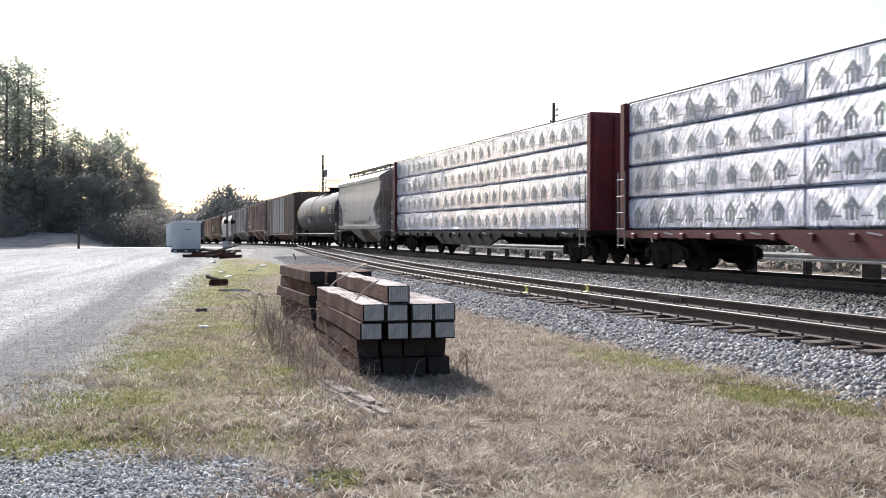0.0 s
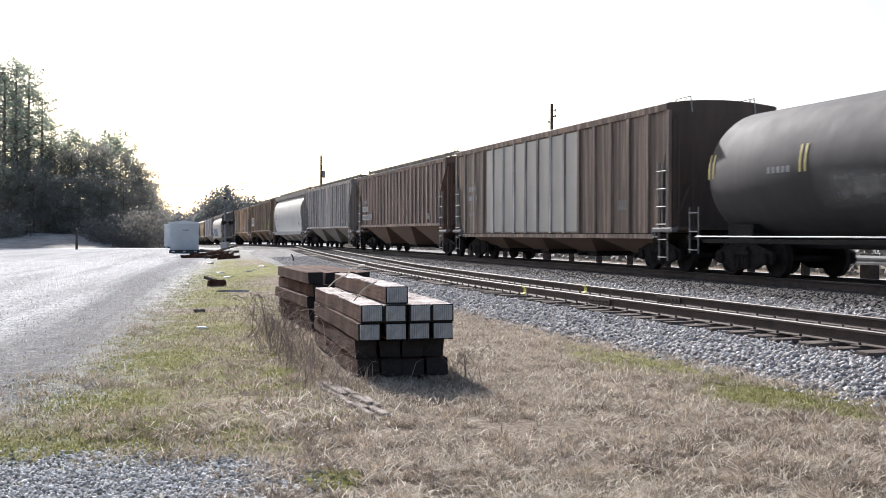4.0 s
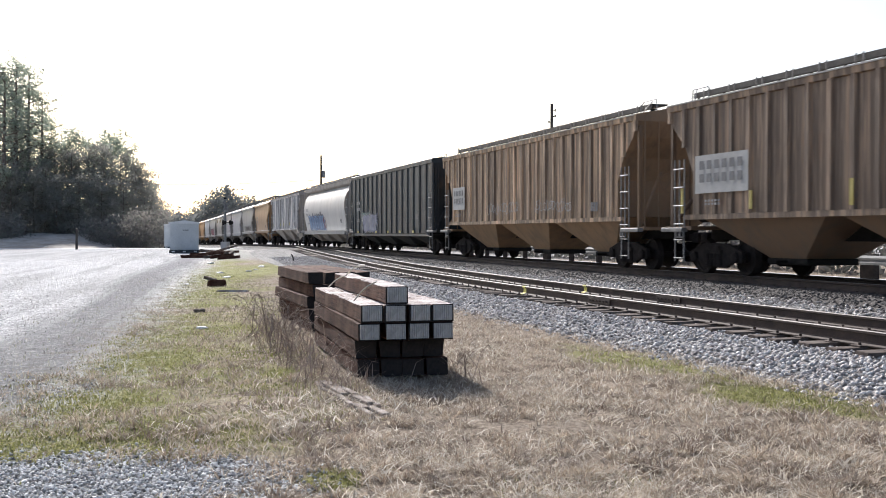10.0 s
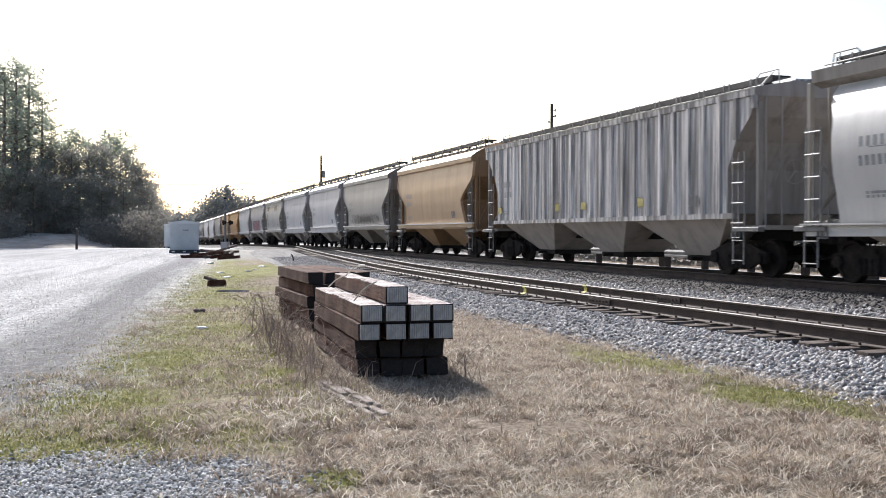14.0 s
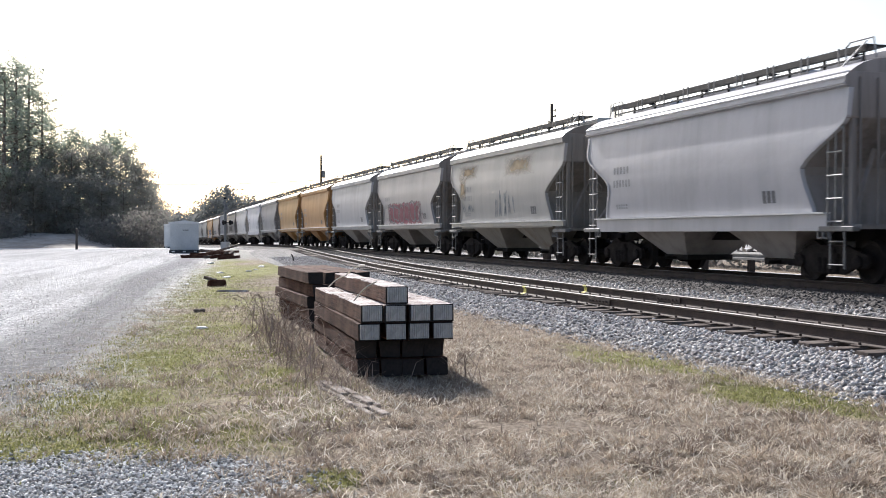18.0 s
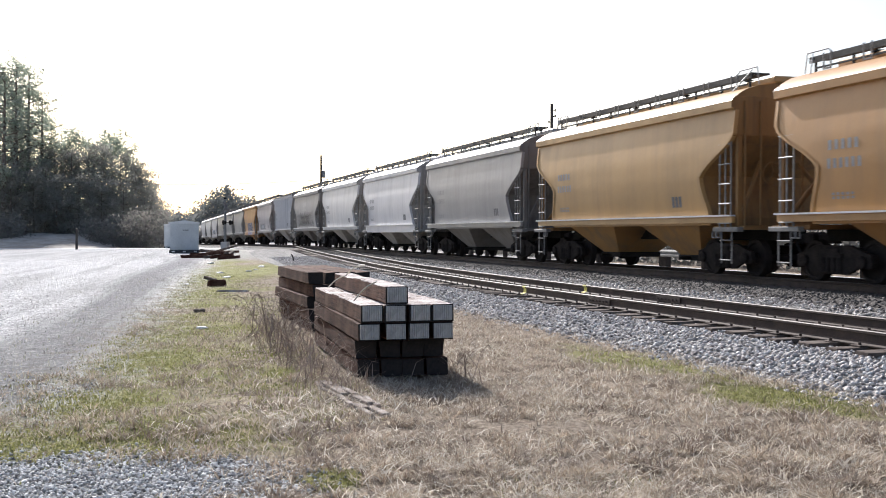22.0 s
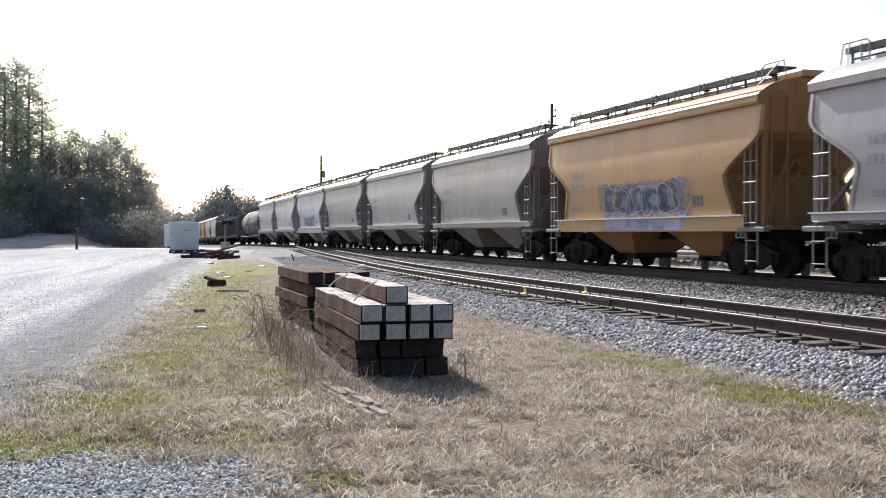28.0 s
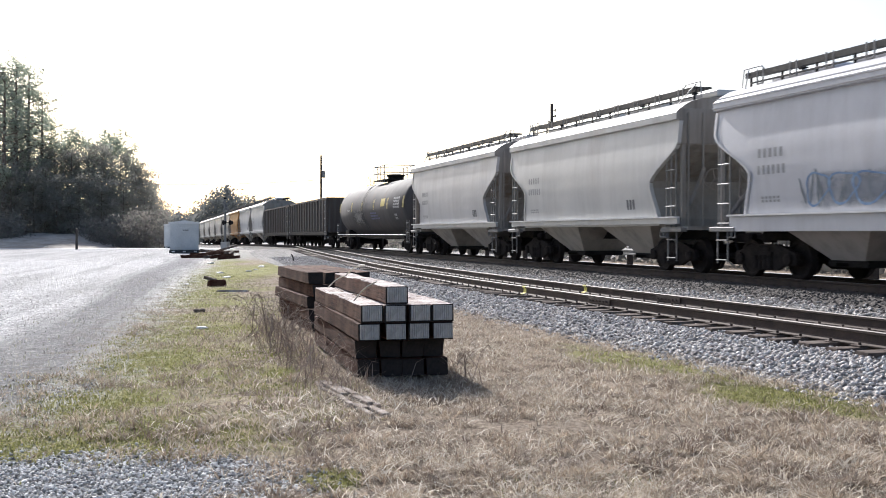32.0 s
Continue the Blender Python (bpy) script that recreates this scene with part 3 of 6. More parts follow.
main_track = track("main_track", main_rail, RAIL_Z, -520, 780, (-6, 90), "rusty steel rails of the main line on timber ties")
siding_track = track("siding_track", siding_at, 0.25, -30, 84, (-4, 80), "rusty rails of a siding that joins the main line")


def joint_bars():
    for s, side in ((18.74, -0.753), (18.81, 0.753)):
        j = Shape()
        for k in (-1, 1):
            j.box(siding_at(s, side + k * 0.03, -0.09), (0.95, 0.03, 0.10), math.atan2(CO, -SI))
            for b in range(6):
                j.tube(siding_at(s - 0.36 + 0.145 * b, side + k * 0.03, -0.09), siding_at(s - 0.36 + 0.145 * b, side + k * 0.075, -0.09), 0.018, 6)
        part("joint_bar", j, M["rail_side"], siding_track, "bolted rusty joint bar")


joint_bars()


def rail_flag(s, side):
    """Yellow paint over the rail's web and head."""
    rows = [[siding_at(s + k, side + a * 1.12, z * 0.985 + 0.004) for a, z in RAIL] + [siding_at(s + k, side + 0.03, 0.004)] for k in (-0.09, 0.09)]
    tagged(part("yellow_paint_mark", Shape().sheet(rows), M["yellow_paint"], siding_track), "yellow paint mark across a rail")


rail_flag(22.77, -0.753)
rail_flag(22.8, 0.753)

# ---- road, crossing, bank and lot beyond ----
def flat(name, pts, z, mat, label, category, drop=True):
    """A level piece of ground, cut in strips so that it follows the land."""
    (x0, y0), (x1, y1) = pts
    n, m = max(1, int((x1 - x0) / 6)), max(1, int((y1 - y0) / 4))
    rows = [[(x0 + (x1 - x0) * i / n, y0 + (y1 - y0) * j / m, ground_z(0, y0 + (y1 - y0) * j / m) + z) for i in range(n + 1)] for j in range(m + 1)]
    return tagged(part(name, Shape().sheet(rows), mat), label, category, kind="structure")


flat("road", ((-140, 112), (90, 124)), 0.035, M["asphalt_pale"], "worn two-lane road over the railway crossing, paled for sun glint", "road")
strip("pavement_behind", lambda s, a, z: plan(s, a, z), ((18.5, 0.012), (19.9, 0.02), (22.8, 0.03)), -6, 110, 4, M["bleached_slab"], "concrete strip beyond the main line, paled for sun glare", "pavement")


def bank():
    """A low heap of sandy earth that dies out on both sides."""
    rnd = random.Random(3)
    rows = []
    for j in range(9):
        y = 122 + j * 3.0
        row = []
        for i in range(18):
            x = -60 + i * 1.5
            h = 1.9 * max(0.0, math.sin(min(1, j / 6) * math.pi / 2)) * min(1.0, i / 5.0) * (1 if i < 10 else max(0, 1 - (i - 10) / 4.0)) + rnd.uniform(-0.12, 0.12)
            row.append((x, y, ground_z(0, y) - 0.05 + max(0, h)))
        rows.append(row)
    tagged(part("sandy_bank", Shape().sheet(rows), M["sand"], smooth=True), "pale sandy earth bank across the road", "bank", kind="structure")


bank()


# ---- signal bungalow, cabinets, crossing signal, posts ----
def bungalow(name, at, w, d, h, label, turn=0.0):
    x, y = at
    b = tagged(new(name), label, "signal bungalow")
    b.matrix_basis = Matrix.Translation((x, y, ground_z(x, y))) @ Matrix.Rotation(turn, 4, "Z")
    part("wall", Shape().box((0, 0, 0.22 + (h - 0.4) / 2), (w, d, h - 0.44), 0, 0.02), M["shed_metal"], b)
    roof = Shape()
    roof.prism([(-w / 2 - 0.09, h - 0.24), (w / 2 + 0.09, h - 0.24), (w / 2 + 0.09, h - 0.16), (0, h), (-w / 2 - 0.09, h - 0.16)], -d / 2 - 0.09, d / 2 + 0.09)
    part("roof", roof, M["shed_roof"], b, "low pitched pale metal roof")
    part("base", Shape().box((0, 0, 0.1), (w + 0.1, d + 0.1, 0.24)), M["dark_vent"], b, "dark skid base")
    for k in (-0.38, 0.0, 0.38):
        part("foot_plate", Shape().box((k * w, -d / 2 - 0.07, 0.12), (0.22, 0.06, 0.09)), M["white_paint"], b, "white lifting plate")
    part("vent", Shape().box((0.05 * w, -d / 2 - 0.005, h - 0.72), (0.42, 0.05, 0.055)), M["dark_vent"], b, "dark louvre")
    for k in (-0.26, 0.26):
        part("door", Shape().box((k * w, -d / 2 - 0.004, 1.15), (0.44 * w, 0.03, h - 0.95), 0, 0.008), M["shed_metal"], b)
    return b


bungalow("signal_bungalow", (-19.3, 80.5), 2.08, 1.9, 2.42, "silver sheet-metal signal bungalow on a dark skid base", radians(13.5))
bungalow("relay_cabinet", (-31.3, 125.0), 1.9, 1.9, 2.9, "grey sheet-metal relay cabinet across the road", radians(14))


def crossing_signal(x, y):
    c = tagged(new("crossing_signal"), "grey crossing signal mast with hooded lamps", "crossing signal")
    c.matrix_basis = Matrix.Translation((x, y, ground_z(x, y))) @ Matrix.Rotation(radians(72), 4, "Z")
    part("base", Shape().box((0, 0, 0.35), (0.7, 0.7, 0.8), 0, 0.03), M["concrete"], c)
    part("mast", Shape().tube((0, 0, 0.3), (0, 0, 5.2), 0.12, 10), M["guard_metal"], c)
    for a in (-0.7, 0.7):
        b = Shape().box((0, -0.12, 4.4), (1.5, 0.03, 0.2), 0, 0, Matrix.Rotation(a, 4, "Y"))
        part("crossbuck_blade", b, M["guard_metal"], c)
    part("lamp_arm", Shape().tube((-0.75, -0.1, 2.75), (0.75, -0.1, 2.75), 0.04, 8), M["black_steel"], c)
    for k in (-0.7, 0.7):
        l = part("lamp", Shape().lathe([(-0.45, 0.18), (-0.42, 0.2), (-0.18, 0.2), (-0.1, 0.1)], (k, 0, 2.75), 12, "y"), M["black_steel"], c, "black hooded lamp")
        part("target_disc", Shape().lathe([(-0.2, 0.27), (-0.17, 0.27)], (k, 0, 2.75), 16, "y"), M["black_steel"], l)
    part("bell", Shape().lathe([(5.2, 0.12), (5.27, 0.16), (5.36, 0.1)], (0, 0, 0), 10, "z"), M["black_steel"], c)


crossing_signal(-22.6, 112.0)


def marker_post(x, y, h, label):
    p = tagged(new("post"), label, "post")
    p.matrix_basis = Matrix.Translation((x, y, ground_z(x, y)))
    part("shaft", Shape().tube((0, 0, -0.1), (0.03, 0, h), 0.13, 8, 0.11), M["pole_wood"], p)
    part("cap", Shape().lathe([(h, 0.14), (h + 0.05, 0.12), (h + 0.07, 0.05)], (0.03, 0, 0), 8, "z"), M["pole_wood"], p)


marker_post(-36.0, 106.0, 2.0, "dark short timber post beside the road")
marker_post(-56.0, 121.0, 1.9, "thin dark timber post on the sandy bank")
marker_post(-53.5, 122.0, 1.5, "thin dark timber post on the sandy bank")


def utility_pole(x, y, h, transformer, label):
    u = tagged(new("utility_pole"), label, "utility pole")
    u.matrix_basis = Matrix.Translation((x, y, ground_z(x, y)))
    part("pole", Shape().tube((0, 0, -0.2), (0, 0, h), 0.15, 10, 0.10), M["pole_wood"], u)
    if transformer:
        t = part("transformer", Shape().lathe([(h - 2.5, 0.14), (h - 2.45, 0.19), (h - 1.75, 0.19), (h - 1.7, 0.13)], (0.30, 0, 0), 12, "z"), M["guard_metal"], u, "grey transformer can")
        part("bracket", Shape().box((0.12, 0, h - 2.1), (0.3, 0.08, 0.1)), M["black_steel"], t)
    else:
        for k in (0.35, 0.75, 1.15):
            part("insulator", Shape().lathe([(0, 0.03), (0.06, 0.055), (0.14, 0.055), (0.18, 0.03)], (0.24 if k < 1 else -0.2, 0, h - k - 0.2), 8, "z"), M["black_steel"], u)
            part("bracket", Shape().tube((0, 0, h - k - 0.15), (0.24 if k < 1 else -0.2, 0, h - k - 0.15), 0.03, 6), M["black_steel"], u)
    return u


def wire(a, b, sag):
    pts = [Vector(a).lerp(Vector(b), i / 12) - Vector((0, 0, sag * 4 * (i / 12) * (1 - i / 12))) for i in range(13)]
    tagged(part("overhead_wire", Shape().path(pts, 0.028, 4), M["guard_metal"]), "thin grey overhead wire slung from a pole", "wire")


wire((-13.6, 120.5, 7.4), (-46.0, 126.0, 7.6), 0.5)
utility_pole(-13.6, 120.5, 10.4, True, "tall dark timber utility pole with a transformer can")
utility_pole(7.6, 75.5, 10.5, False, "dark timber utility pole with small insulators")


def guard_fence():
    g = tagged(new("guard_rail"), "low weathered guard rail beyond the main line", "guard rail")
    a, b = plan(2, 20.2), plan(60, 20.2)
    turn = math.atan2(b.y - a.y, b.x - a.x)
    n = 20
    for i in range(n + 1):
        p = a.lerp(b, i / n)
        part("post", Shape().box((p.x, p.y, 0.42), (0.16 if i % 4 else 0.55, 0.2, 0.9), turn, 0.01), M["truck_steel"], g)
    for z, h in ((0.70, 0.26),):
        c = a.lerp(b, 0.5)
        s = Shape().prism([(-0.05, z - h / 2), (0.0, z - h / 4), (-0.05, z), (0.0, z + h / 4), (-0.05, z + h / 2), (-0.08, z + h / 2), (-0.03, z + h / 4), (-0.08, z), (-0.03, z - h / 4), (-0.08, z - h / 2)], -29, 29, "x")
        r = part("beam", s, M["guard_metal"], g)
        r.matrix_basis = Matrix.Translation((c.x, c.y, 0)) @ Matrix.Rotation(turn, 4, "Z") @ Matrix.Translation((0, 0.2, 0))


guard_fence()


# ---- rolling stock: each car is an empty at the rail's height, its length along x, running towards +x ----
def wheel_mesh():
    s = Shape()
    for y in (-0.753, 0.753):
        k = 1 if y > 0 else -1
        s.lathe([(y - k * 0.085, 0.10), (y - k * 0.085, 0.44), (y - k * 0.05, 0.425), (y + k * 0.06, 0.415), (y + k * 0.06, 0.35), (y + k * 0.03, 0.33), (y + k * 0.02, 0.14), (y + k * 0.09, 0.13), (y + k * 0.09, 0.05)], (0, 0, 0), 20, "y")
    s.lathe([(-0.75, 0.075), (0.75, 0.075)], (0, 0, 0), 8, "y")
    return s.mesh("wheelset", M["wheel_steel"], True)


def frame_mesh():
    """One cast side frame, drawn for the near side."""
    pts = [(-1.16, 0.40), (-1.12, 0.30), (-0.72, 0.29), (-0.42, 0.17), (0.42, 0.17), (0.72, 0.29), (1.12, 0.30), (1.16, 0.40), (1.12, 0.56), (0.95, 0.60), (0.5, 0.74), (-0.5, 0.74), (-0.95, 0.60), (-1.12, 0.56)]
    s = Shape().prism(pts, -1.07, -0.97)
    for x in (-0.89, 0.89):
        s.lathe([(-1.15, 0.07), (-1.13, 0.13), (-0.97, 0.13)], (x, 0, 0.42), 10, "y")
    for x in (-0.24, -0.08, 0.08, 0.24):
        s.lathe([(0.20, 0.07), (0.50, 0.07)], (x, -1.09, 0), 8, "z")
    s.box((0, -1.09, 0.54), (0.66, 0.1, 0.08))
    return s.mesh("side_frame", M["truck_steel"])


WHEEL, SIDE_FRAME = wheel_mesh(), frame_mesh()
BOLSTER = Shape().box((0, 0, 0.58), (0.4, 2.2, 0.22), 0, 0.02).box((0, 0, 0.74), (0.5, 0.5, 0.2)).box((0.45, 0, 0.42), (0.1, 1.6, 0.12)).box((-0.45, 0, 0.42), (0.1, 1.6, 0.12)).mesh("bolster", M["truck_steel"])
COUPLER = Shape().box((0.25, 0, 0.86), (0.75, 0.16, 0.2), 0, 0.02).box((0.62, 0.05, 0.86), (0.3, 0.3, 0.28), 0, 0.04).mesh("coupler", M["truck_steel"])
HOSE = Shape().path([(0.35, -0.3, 0.8), (0.5, -0.3, 0.55), (0.62, -0.22, 0.42), (0.75, -0.1, 0.45)], 0.028).mesh("air_hose", M["black_steel"])


def running_gear(car, length, inset):
    for k in (-1, 1):
        t = new("truck")
        t.parent = car
        t.matrix_basis = Matrix.Translation((k * (length / 2 - inset), 0, 0))
        part("bolster", BOLSTER, None, t)
        part("side_frame", SIDE_FRAME, None, t)
        part("side_frame", SIDE_FRAME, None, t).matrix_basis = Matrix.Rotation(math.pi, 4, "Z")
        for x in (-0.89, 0.89):
            w = part("wheelset", WHEEL, None, t)
            w.matrix_basis = Matrix.Translation((x, 0, 0.42))
        turn = Matrix.Rotation(0 if k > 0 else math.pi, 4, "Z")
        part("coupler", COUPLER, None, car).matrix_basis = Matrix.Translation((k * (length / 2 - 0.72), 0, 0)) @ turn
        part("air_hose", HOSE, None, car).matrix_basis = Matrix.Translation((k * (length / 2 - 0.72), 0, 0)) @ turn


def ease(u):
    u = min(1.0, max(0.0, u))
    return u * u * (3 - 2 * u)


def fine(pts, step=0.13):
    """The same outline with more points on its long stretches."""
    out = []
    for (y, z), (w, q) in zip(pts, pts[1:]):
        n = max(1, int((q - z) / step))
        out += [(y + (w - y) * i / n, z + (q - z) * i / n) for i in range(n)]
    return tuple(out) + (pts[-1],)


PROFILE = {
    "curved": fine(((1.47, 1.16), (1.50, 1.34), (1.56, 1.8), (1.60, 2.3), (1.605, 2.8), (1.57, 3.3), (1.52, 3.72))) + ((1.625, 3.74), (1.63, 3.90), (1.60, 3.94), (1.42, 4.07), (1.22, 4.18), (0.95, 4.26), (0.5, 4.31), (0.0, 4.33)),
    "ribbed": ((1.50, 1.42), (1.50, 1.8), (1.50, 2.4), (1.50, 3.0), (1.50, 3.5), (1.50, 3.92), (1.56, 3.94), (1.57, 4.09), (1.50, 4.11), (1.0, 4.20), (0.5, 4.27), (0.0, 4.29)),
    "boxy": ((1.50, 0.98), (1.50, 1.8), (1.50, 2.6), (1.50, 3.4), (1.50, 4.0), (1.56, 4.02), (1.57, 4.18), (1.50, 4.21), (1.0, 4.27), (0.5, 4.31), (0.0, 4.32)),
    "round": ((1.36, 1.12), (1.40, 1.34), (1.46, 1.7), (1.545, 2.1), (1.585, 2.5), (1.585, 2.8), (1.545, 3.1), (1.45, 3.4), (1.28, 3.68), (1.05, 3.90), (0.8, 4.06), (0.5, 4.18), (0.0, 4.24)),
}


def end_cut(kind, z, half):
    """How far along the car the side reaches at height z."""
    if kind == "curved":
        u = min(1.0, max(0.0, (3.14 - z) / 0.88))
        return half - 1.40 * (0.45 * u + 0.55 * ease(u)) + 0.30 * ease((2.26 - z) / 1.0)
    if kind == "boxy":
        return half - 0.12 - 0.5 * min(1.0, max(0.0, (3.9 - z) / 2.6))
    if kind == "ribbed":
        return half - 1.15 * min(1.0, max(0.0, (3.75 - z) / 1.05))
    return half - 0.5 - 0.45 * ease((4.0 - z) / 1.0)


def side_y(kind, z):
    pts = PROFILE[kind]
    for (y, a), (w, b) in zip(pts, pts[1:]):
        if a <= z <= b:
            return y + (w - y) * (z - a) / (b - a)
    return pts[0][0]


def shell(kind, half, n=10):
    pts = PROFILE[kind]
    prof = [(-y, z) for y, z in pts] + [(y, z) for y, z in reversed(pts[:-1])]
    s = Shape()
    s.sheet([[(end_cut(kind, z, half) * (2 * i / n - 1), y, z) for i in range(n + 1)] for y, z in prof])
    return s


def end_sheet(kind, half, k):
    """The sloped sheet that closes the body at one end."""
    rows = [[(k * end_cut(kind, z, half), y * q, z) for q in (-1, -0.5, 0, 0.5, 1)] for y, z in PROFILE[kind][:-1]]
    return Shape().sheet(rows)


def ladder(car, x, y, z0, z1, w, mat, name="ladder", stiles=2):
    """Stiles and pale rungs, one part."""
    s = Shape()
    for i in range(stiles):
        k = w * (i / (stiles - 1) - 0.5)
        s.box((x + k, y, (z0 + z1) / 2), (0.035, 0.025, z1 - z0))
    upright, z = len(s.f), z0 + 0.08
    while z < z1:
        s.tube((x - w / 2, y + math.copysign(0.03, y), z), (x + w / 2, y + math.copysign(0.03, y), z), 0.015, 5)
        z += 0.44
    me = s.mesh(name, M["stile"])
    me.materials.append(M["rung"] if name == "ladder" else M["stile"])
    for p in me.polygons:
        p.material_index = int(p.index >= upright)
    part(name, me, None, car)


def bars(s, kind, x0, z0, w, h, n, rows=1, gap=0.35):
    """Plain bars for lettering, laid 6 mm off the near side (towards -y)."""
    for r in range(rows):
        for i in range(n):
            a = x0 + w * i / n
            b = a + w / n * (1 - gap)
            z = z0 - r * h * 1.5
            y0, y1 = -side_y(kind, z) - 0.006, -side_y(kind, z - h) - 0.006
            k = len(s.v)
            s.v.extend([Vector((a, y0, z)), Vector((b, y0, z)), Vector((b, y1, z - h)), Vector((a, y1, z - h))])
            s.f.append((k, k + 1, k + 2, k + 3))


def spray(s, kind, x0, x1, z0, z1, seed, off, step=0.13, fat=1.0):
    """A sprayed patch of swelling, leaning strokes that follows the side."""
    rnd = random.Random(seed)
    x = x0
    while x < x1:
        w = rnd.uniform(0.25, 0.6) * fat
        top, low = z1 - rnd.uniform(0, 0.35) * (z1 - z0), z0 + rnd.uniform(0, 0.15) * (z1 - z0)
        lean, rows = rnd.uniform(-0.25, 0.35), []
        n = 7
        for i in range(n + 1):
            u = i / n
            z = low + (top - low) * u
            half = w / 2 * (math.sin(math.pi * min(1, max(0, 0.12 + 0.76 * u))) ** 0.5) * (1 + 0.25 * math.sin(u * 9 + x))
            y = -side_y(kind, z) - off
            rows.append([(x + lean * u - half, y, z), (x + lean * u, y, z), (x + lean * u + half, y, z)])
        s.sheet(rows)
        x += step + rnd.uniform(0, 0.2)


def bubble_letters(car, name, mat, label, kind, x0, x1, z0, z1, count, seed, off, width=0.07):
    """Outlines of fat rounded sprayed shapes that overlap one another, each a thin ribbon on the side."""
    rnd = random.Random(seed)
    for i in range(count):
        cx = x0 + (x1 - x0) * (i + 0.5) / count + rnd.uniform(-0.1, 0.1)
        cz, rx = (z0 + z1) / 2 + rnd.uniform(-0.08, 0.05), (x1 - x0) / count * rnd.uniform(0.45, 0.72)
        rz, lean, lobes, ph = (z1 - z0) / 2 * rnd.uniform(0.8, 1.05), rnd.uniform(-0.3, 0.3), rnd.choice((2, 3, 3, 4)), rnd.uniform(0, 6)
        rings = []
        for q in (1.0, 1.0 - width / max(rz, 0.1)):
            ring = []
            for k in range(29):
                a = 2 * math.pi * k / 28
                r = q * (1 + 0.16 * math.sin(lobes * a + ph))
                z = min(max(cz + rz * r * math.sin(a), z0 - 0.05), z1 + 0.12)
                ring.append((cx + rx * r * math.cos(a) + lean * (z - cz), -side_y(kind, z) - off, z))
            rings.append(ring)
        part(name, Shape().sheet(rings), mat, car, label)


def hopper(name, kind, length, bays, deep_sill, label, rusty="", dark_ribs=False):
    car = tagged(new(name), label, "hopper car")
    half = length / 2 - (0.86 if length < 15 else 0.62)
    paint = M[rusty or "paint"]
    part("body", shell(kind, half), paint, car, smooth=True)
    low = {"curved": 1.34, "round": 1.12, "ribbed": 1.42, "boxy": 0.96}[kind]
    lift = {"curved": 0.0, "round": -0.13, "ribbed": -0.17, "boxy": -0.30}[kind]
    if kind in ("ribbed", "boxy"):
        n = int(half * 2 / (0.68 if kind == "ribbed" else 1.05))
        for side in (-1, 1):
            for i in range(n + 1):
                x = -half + 0.1 + (2 * half - 0.2) * i / n
                rw = 0.10 if kind == "ribbed" else 0.12
                top, bot = (3.94, 1.42) if kind == "ribbed" else (4.02, 0.98)
                if kind == "ribbed" and abs(x) > half - 1.15:
                    bot = 3.75 - 1.05 * min(1.0, (half - abs(x)) / 1.15)
                rib = Shape().prism([(x - rw, side * 1.497), (x - rw * 0.6, side * 1.56), (x + rw * 0.6, side * 1.56), (x + rw, side * 1.497)], bot, top, "z")
                part("rib", rib, M["end_paint"] if dark_ribs else paint, car)
        for side in (-1, 1):
            if kind == "ribbed":
                # added pale strip that draws the sunlight on the eave edge
                part("eave_strip", Shape().box((0, side * 1.578, 4.085), (2 * half - 0.1, 0.02, 0.03)), M["rung"], car, "thin pale strip added for the sunlit edge of the eave")
            part("side_sill", Shape().box((0, side * 1.50, low - 0.06), (2 * half - 1.6, 0.1, 0.12)), paint, car)
    else:
        d = 0.34 if deep_sill else 0.15 if kind == "curved" else 0.22
        for side in (-1, 1):
            part("side_sill", Shape().box((0, side * (1.53 if kind == "curved" else 1.50), low + 0.015 - d / 2), (2 * half - (1.2 if deep_sill else 0.1), 0.08, d), 0, 0.008), paint, car)
            # white on curved cars paints in the sunlight along the flange top
            part("sill_flange", Shape().box((0, side * 1.57, low + 0.028), (2 * half - (1.2 if deep_sill else 0.1), 0.16, 0.035)), M["white_paint"] if kind == "curved" else paint, car, "sill flange with its sunlight put in as white")
    if deep_sill:
        for side in (-1, 1):
            for y, z in ((1.64, 3.79), (1.635, 3.90), (1.53, 4.00)):
                part("eave_bead", Shape().box((0, side * y, z), (2 * half, 0.03, 0.03)), paint, car)
    if kind == "round":
        for side in (-1, 1):
            part("top_chord", Shape().prism([(side * 1.10, 3.86), (side * 1.34, 3.96), (side * 1.36, 4.20), (side * 1.1, 4.24)], -half, half, "x"), M["end_paint"], car)
    # discharge bays
    span = (2 * half - 2.3) / max(1, bays)
    top_h, gate = span / 2 * (0.74 if kind == "curved" else 0.97), 0.5 if kind == "curved" else 0.62
    for b in range(bays):
        x = -(span * bays) / 2 + span * (b + 0.5)
        s = Shape()
        zt, zb = low - 0.01, 0.42
        ring = [(top_h, 1.42, zt), (gate, 0.62, zb)]
        for a, w, z in ring:
            for sx, sy in ((-1, -1), (1, -1), (1, 1), (-1, 1)):
                s.v.append(Vector((x + sx * a, sy * w, z)))
        s.f.extend([(3, 2, 1, 0), (4, 5, 6, 7)] + [(i, (i + 1) % 4, 4 + (i + 1) % 4, 4 + i) for i in range(4)])
        bay = part("hopper_bay", s, M["bay_paint"], car)
        part("outlet_gate", Shape().box((x, 0, 0.36), (2 * gate + 0.2, 1.3, 0.14), 0, 0.02).tube((x, -0.95, 0.36), (x, 0.95, 0.36), 0.04), M["black_steel"], bay)
    part("centre_sill", Shape().box((0, 0, 0.98), (2 * half + 0.3, 0.42, 0.34)), M["black_steel"], car)
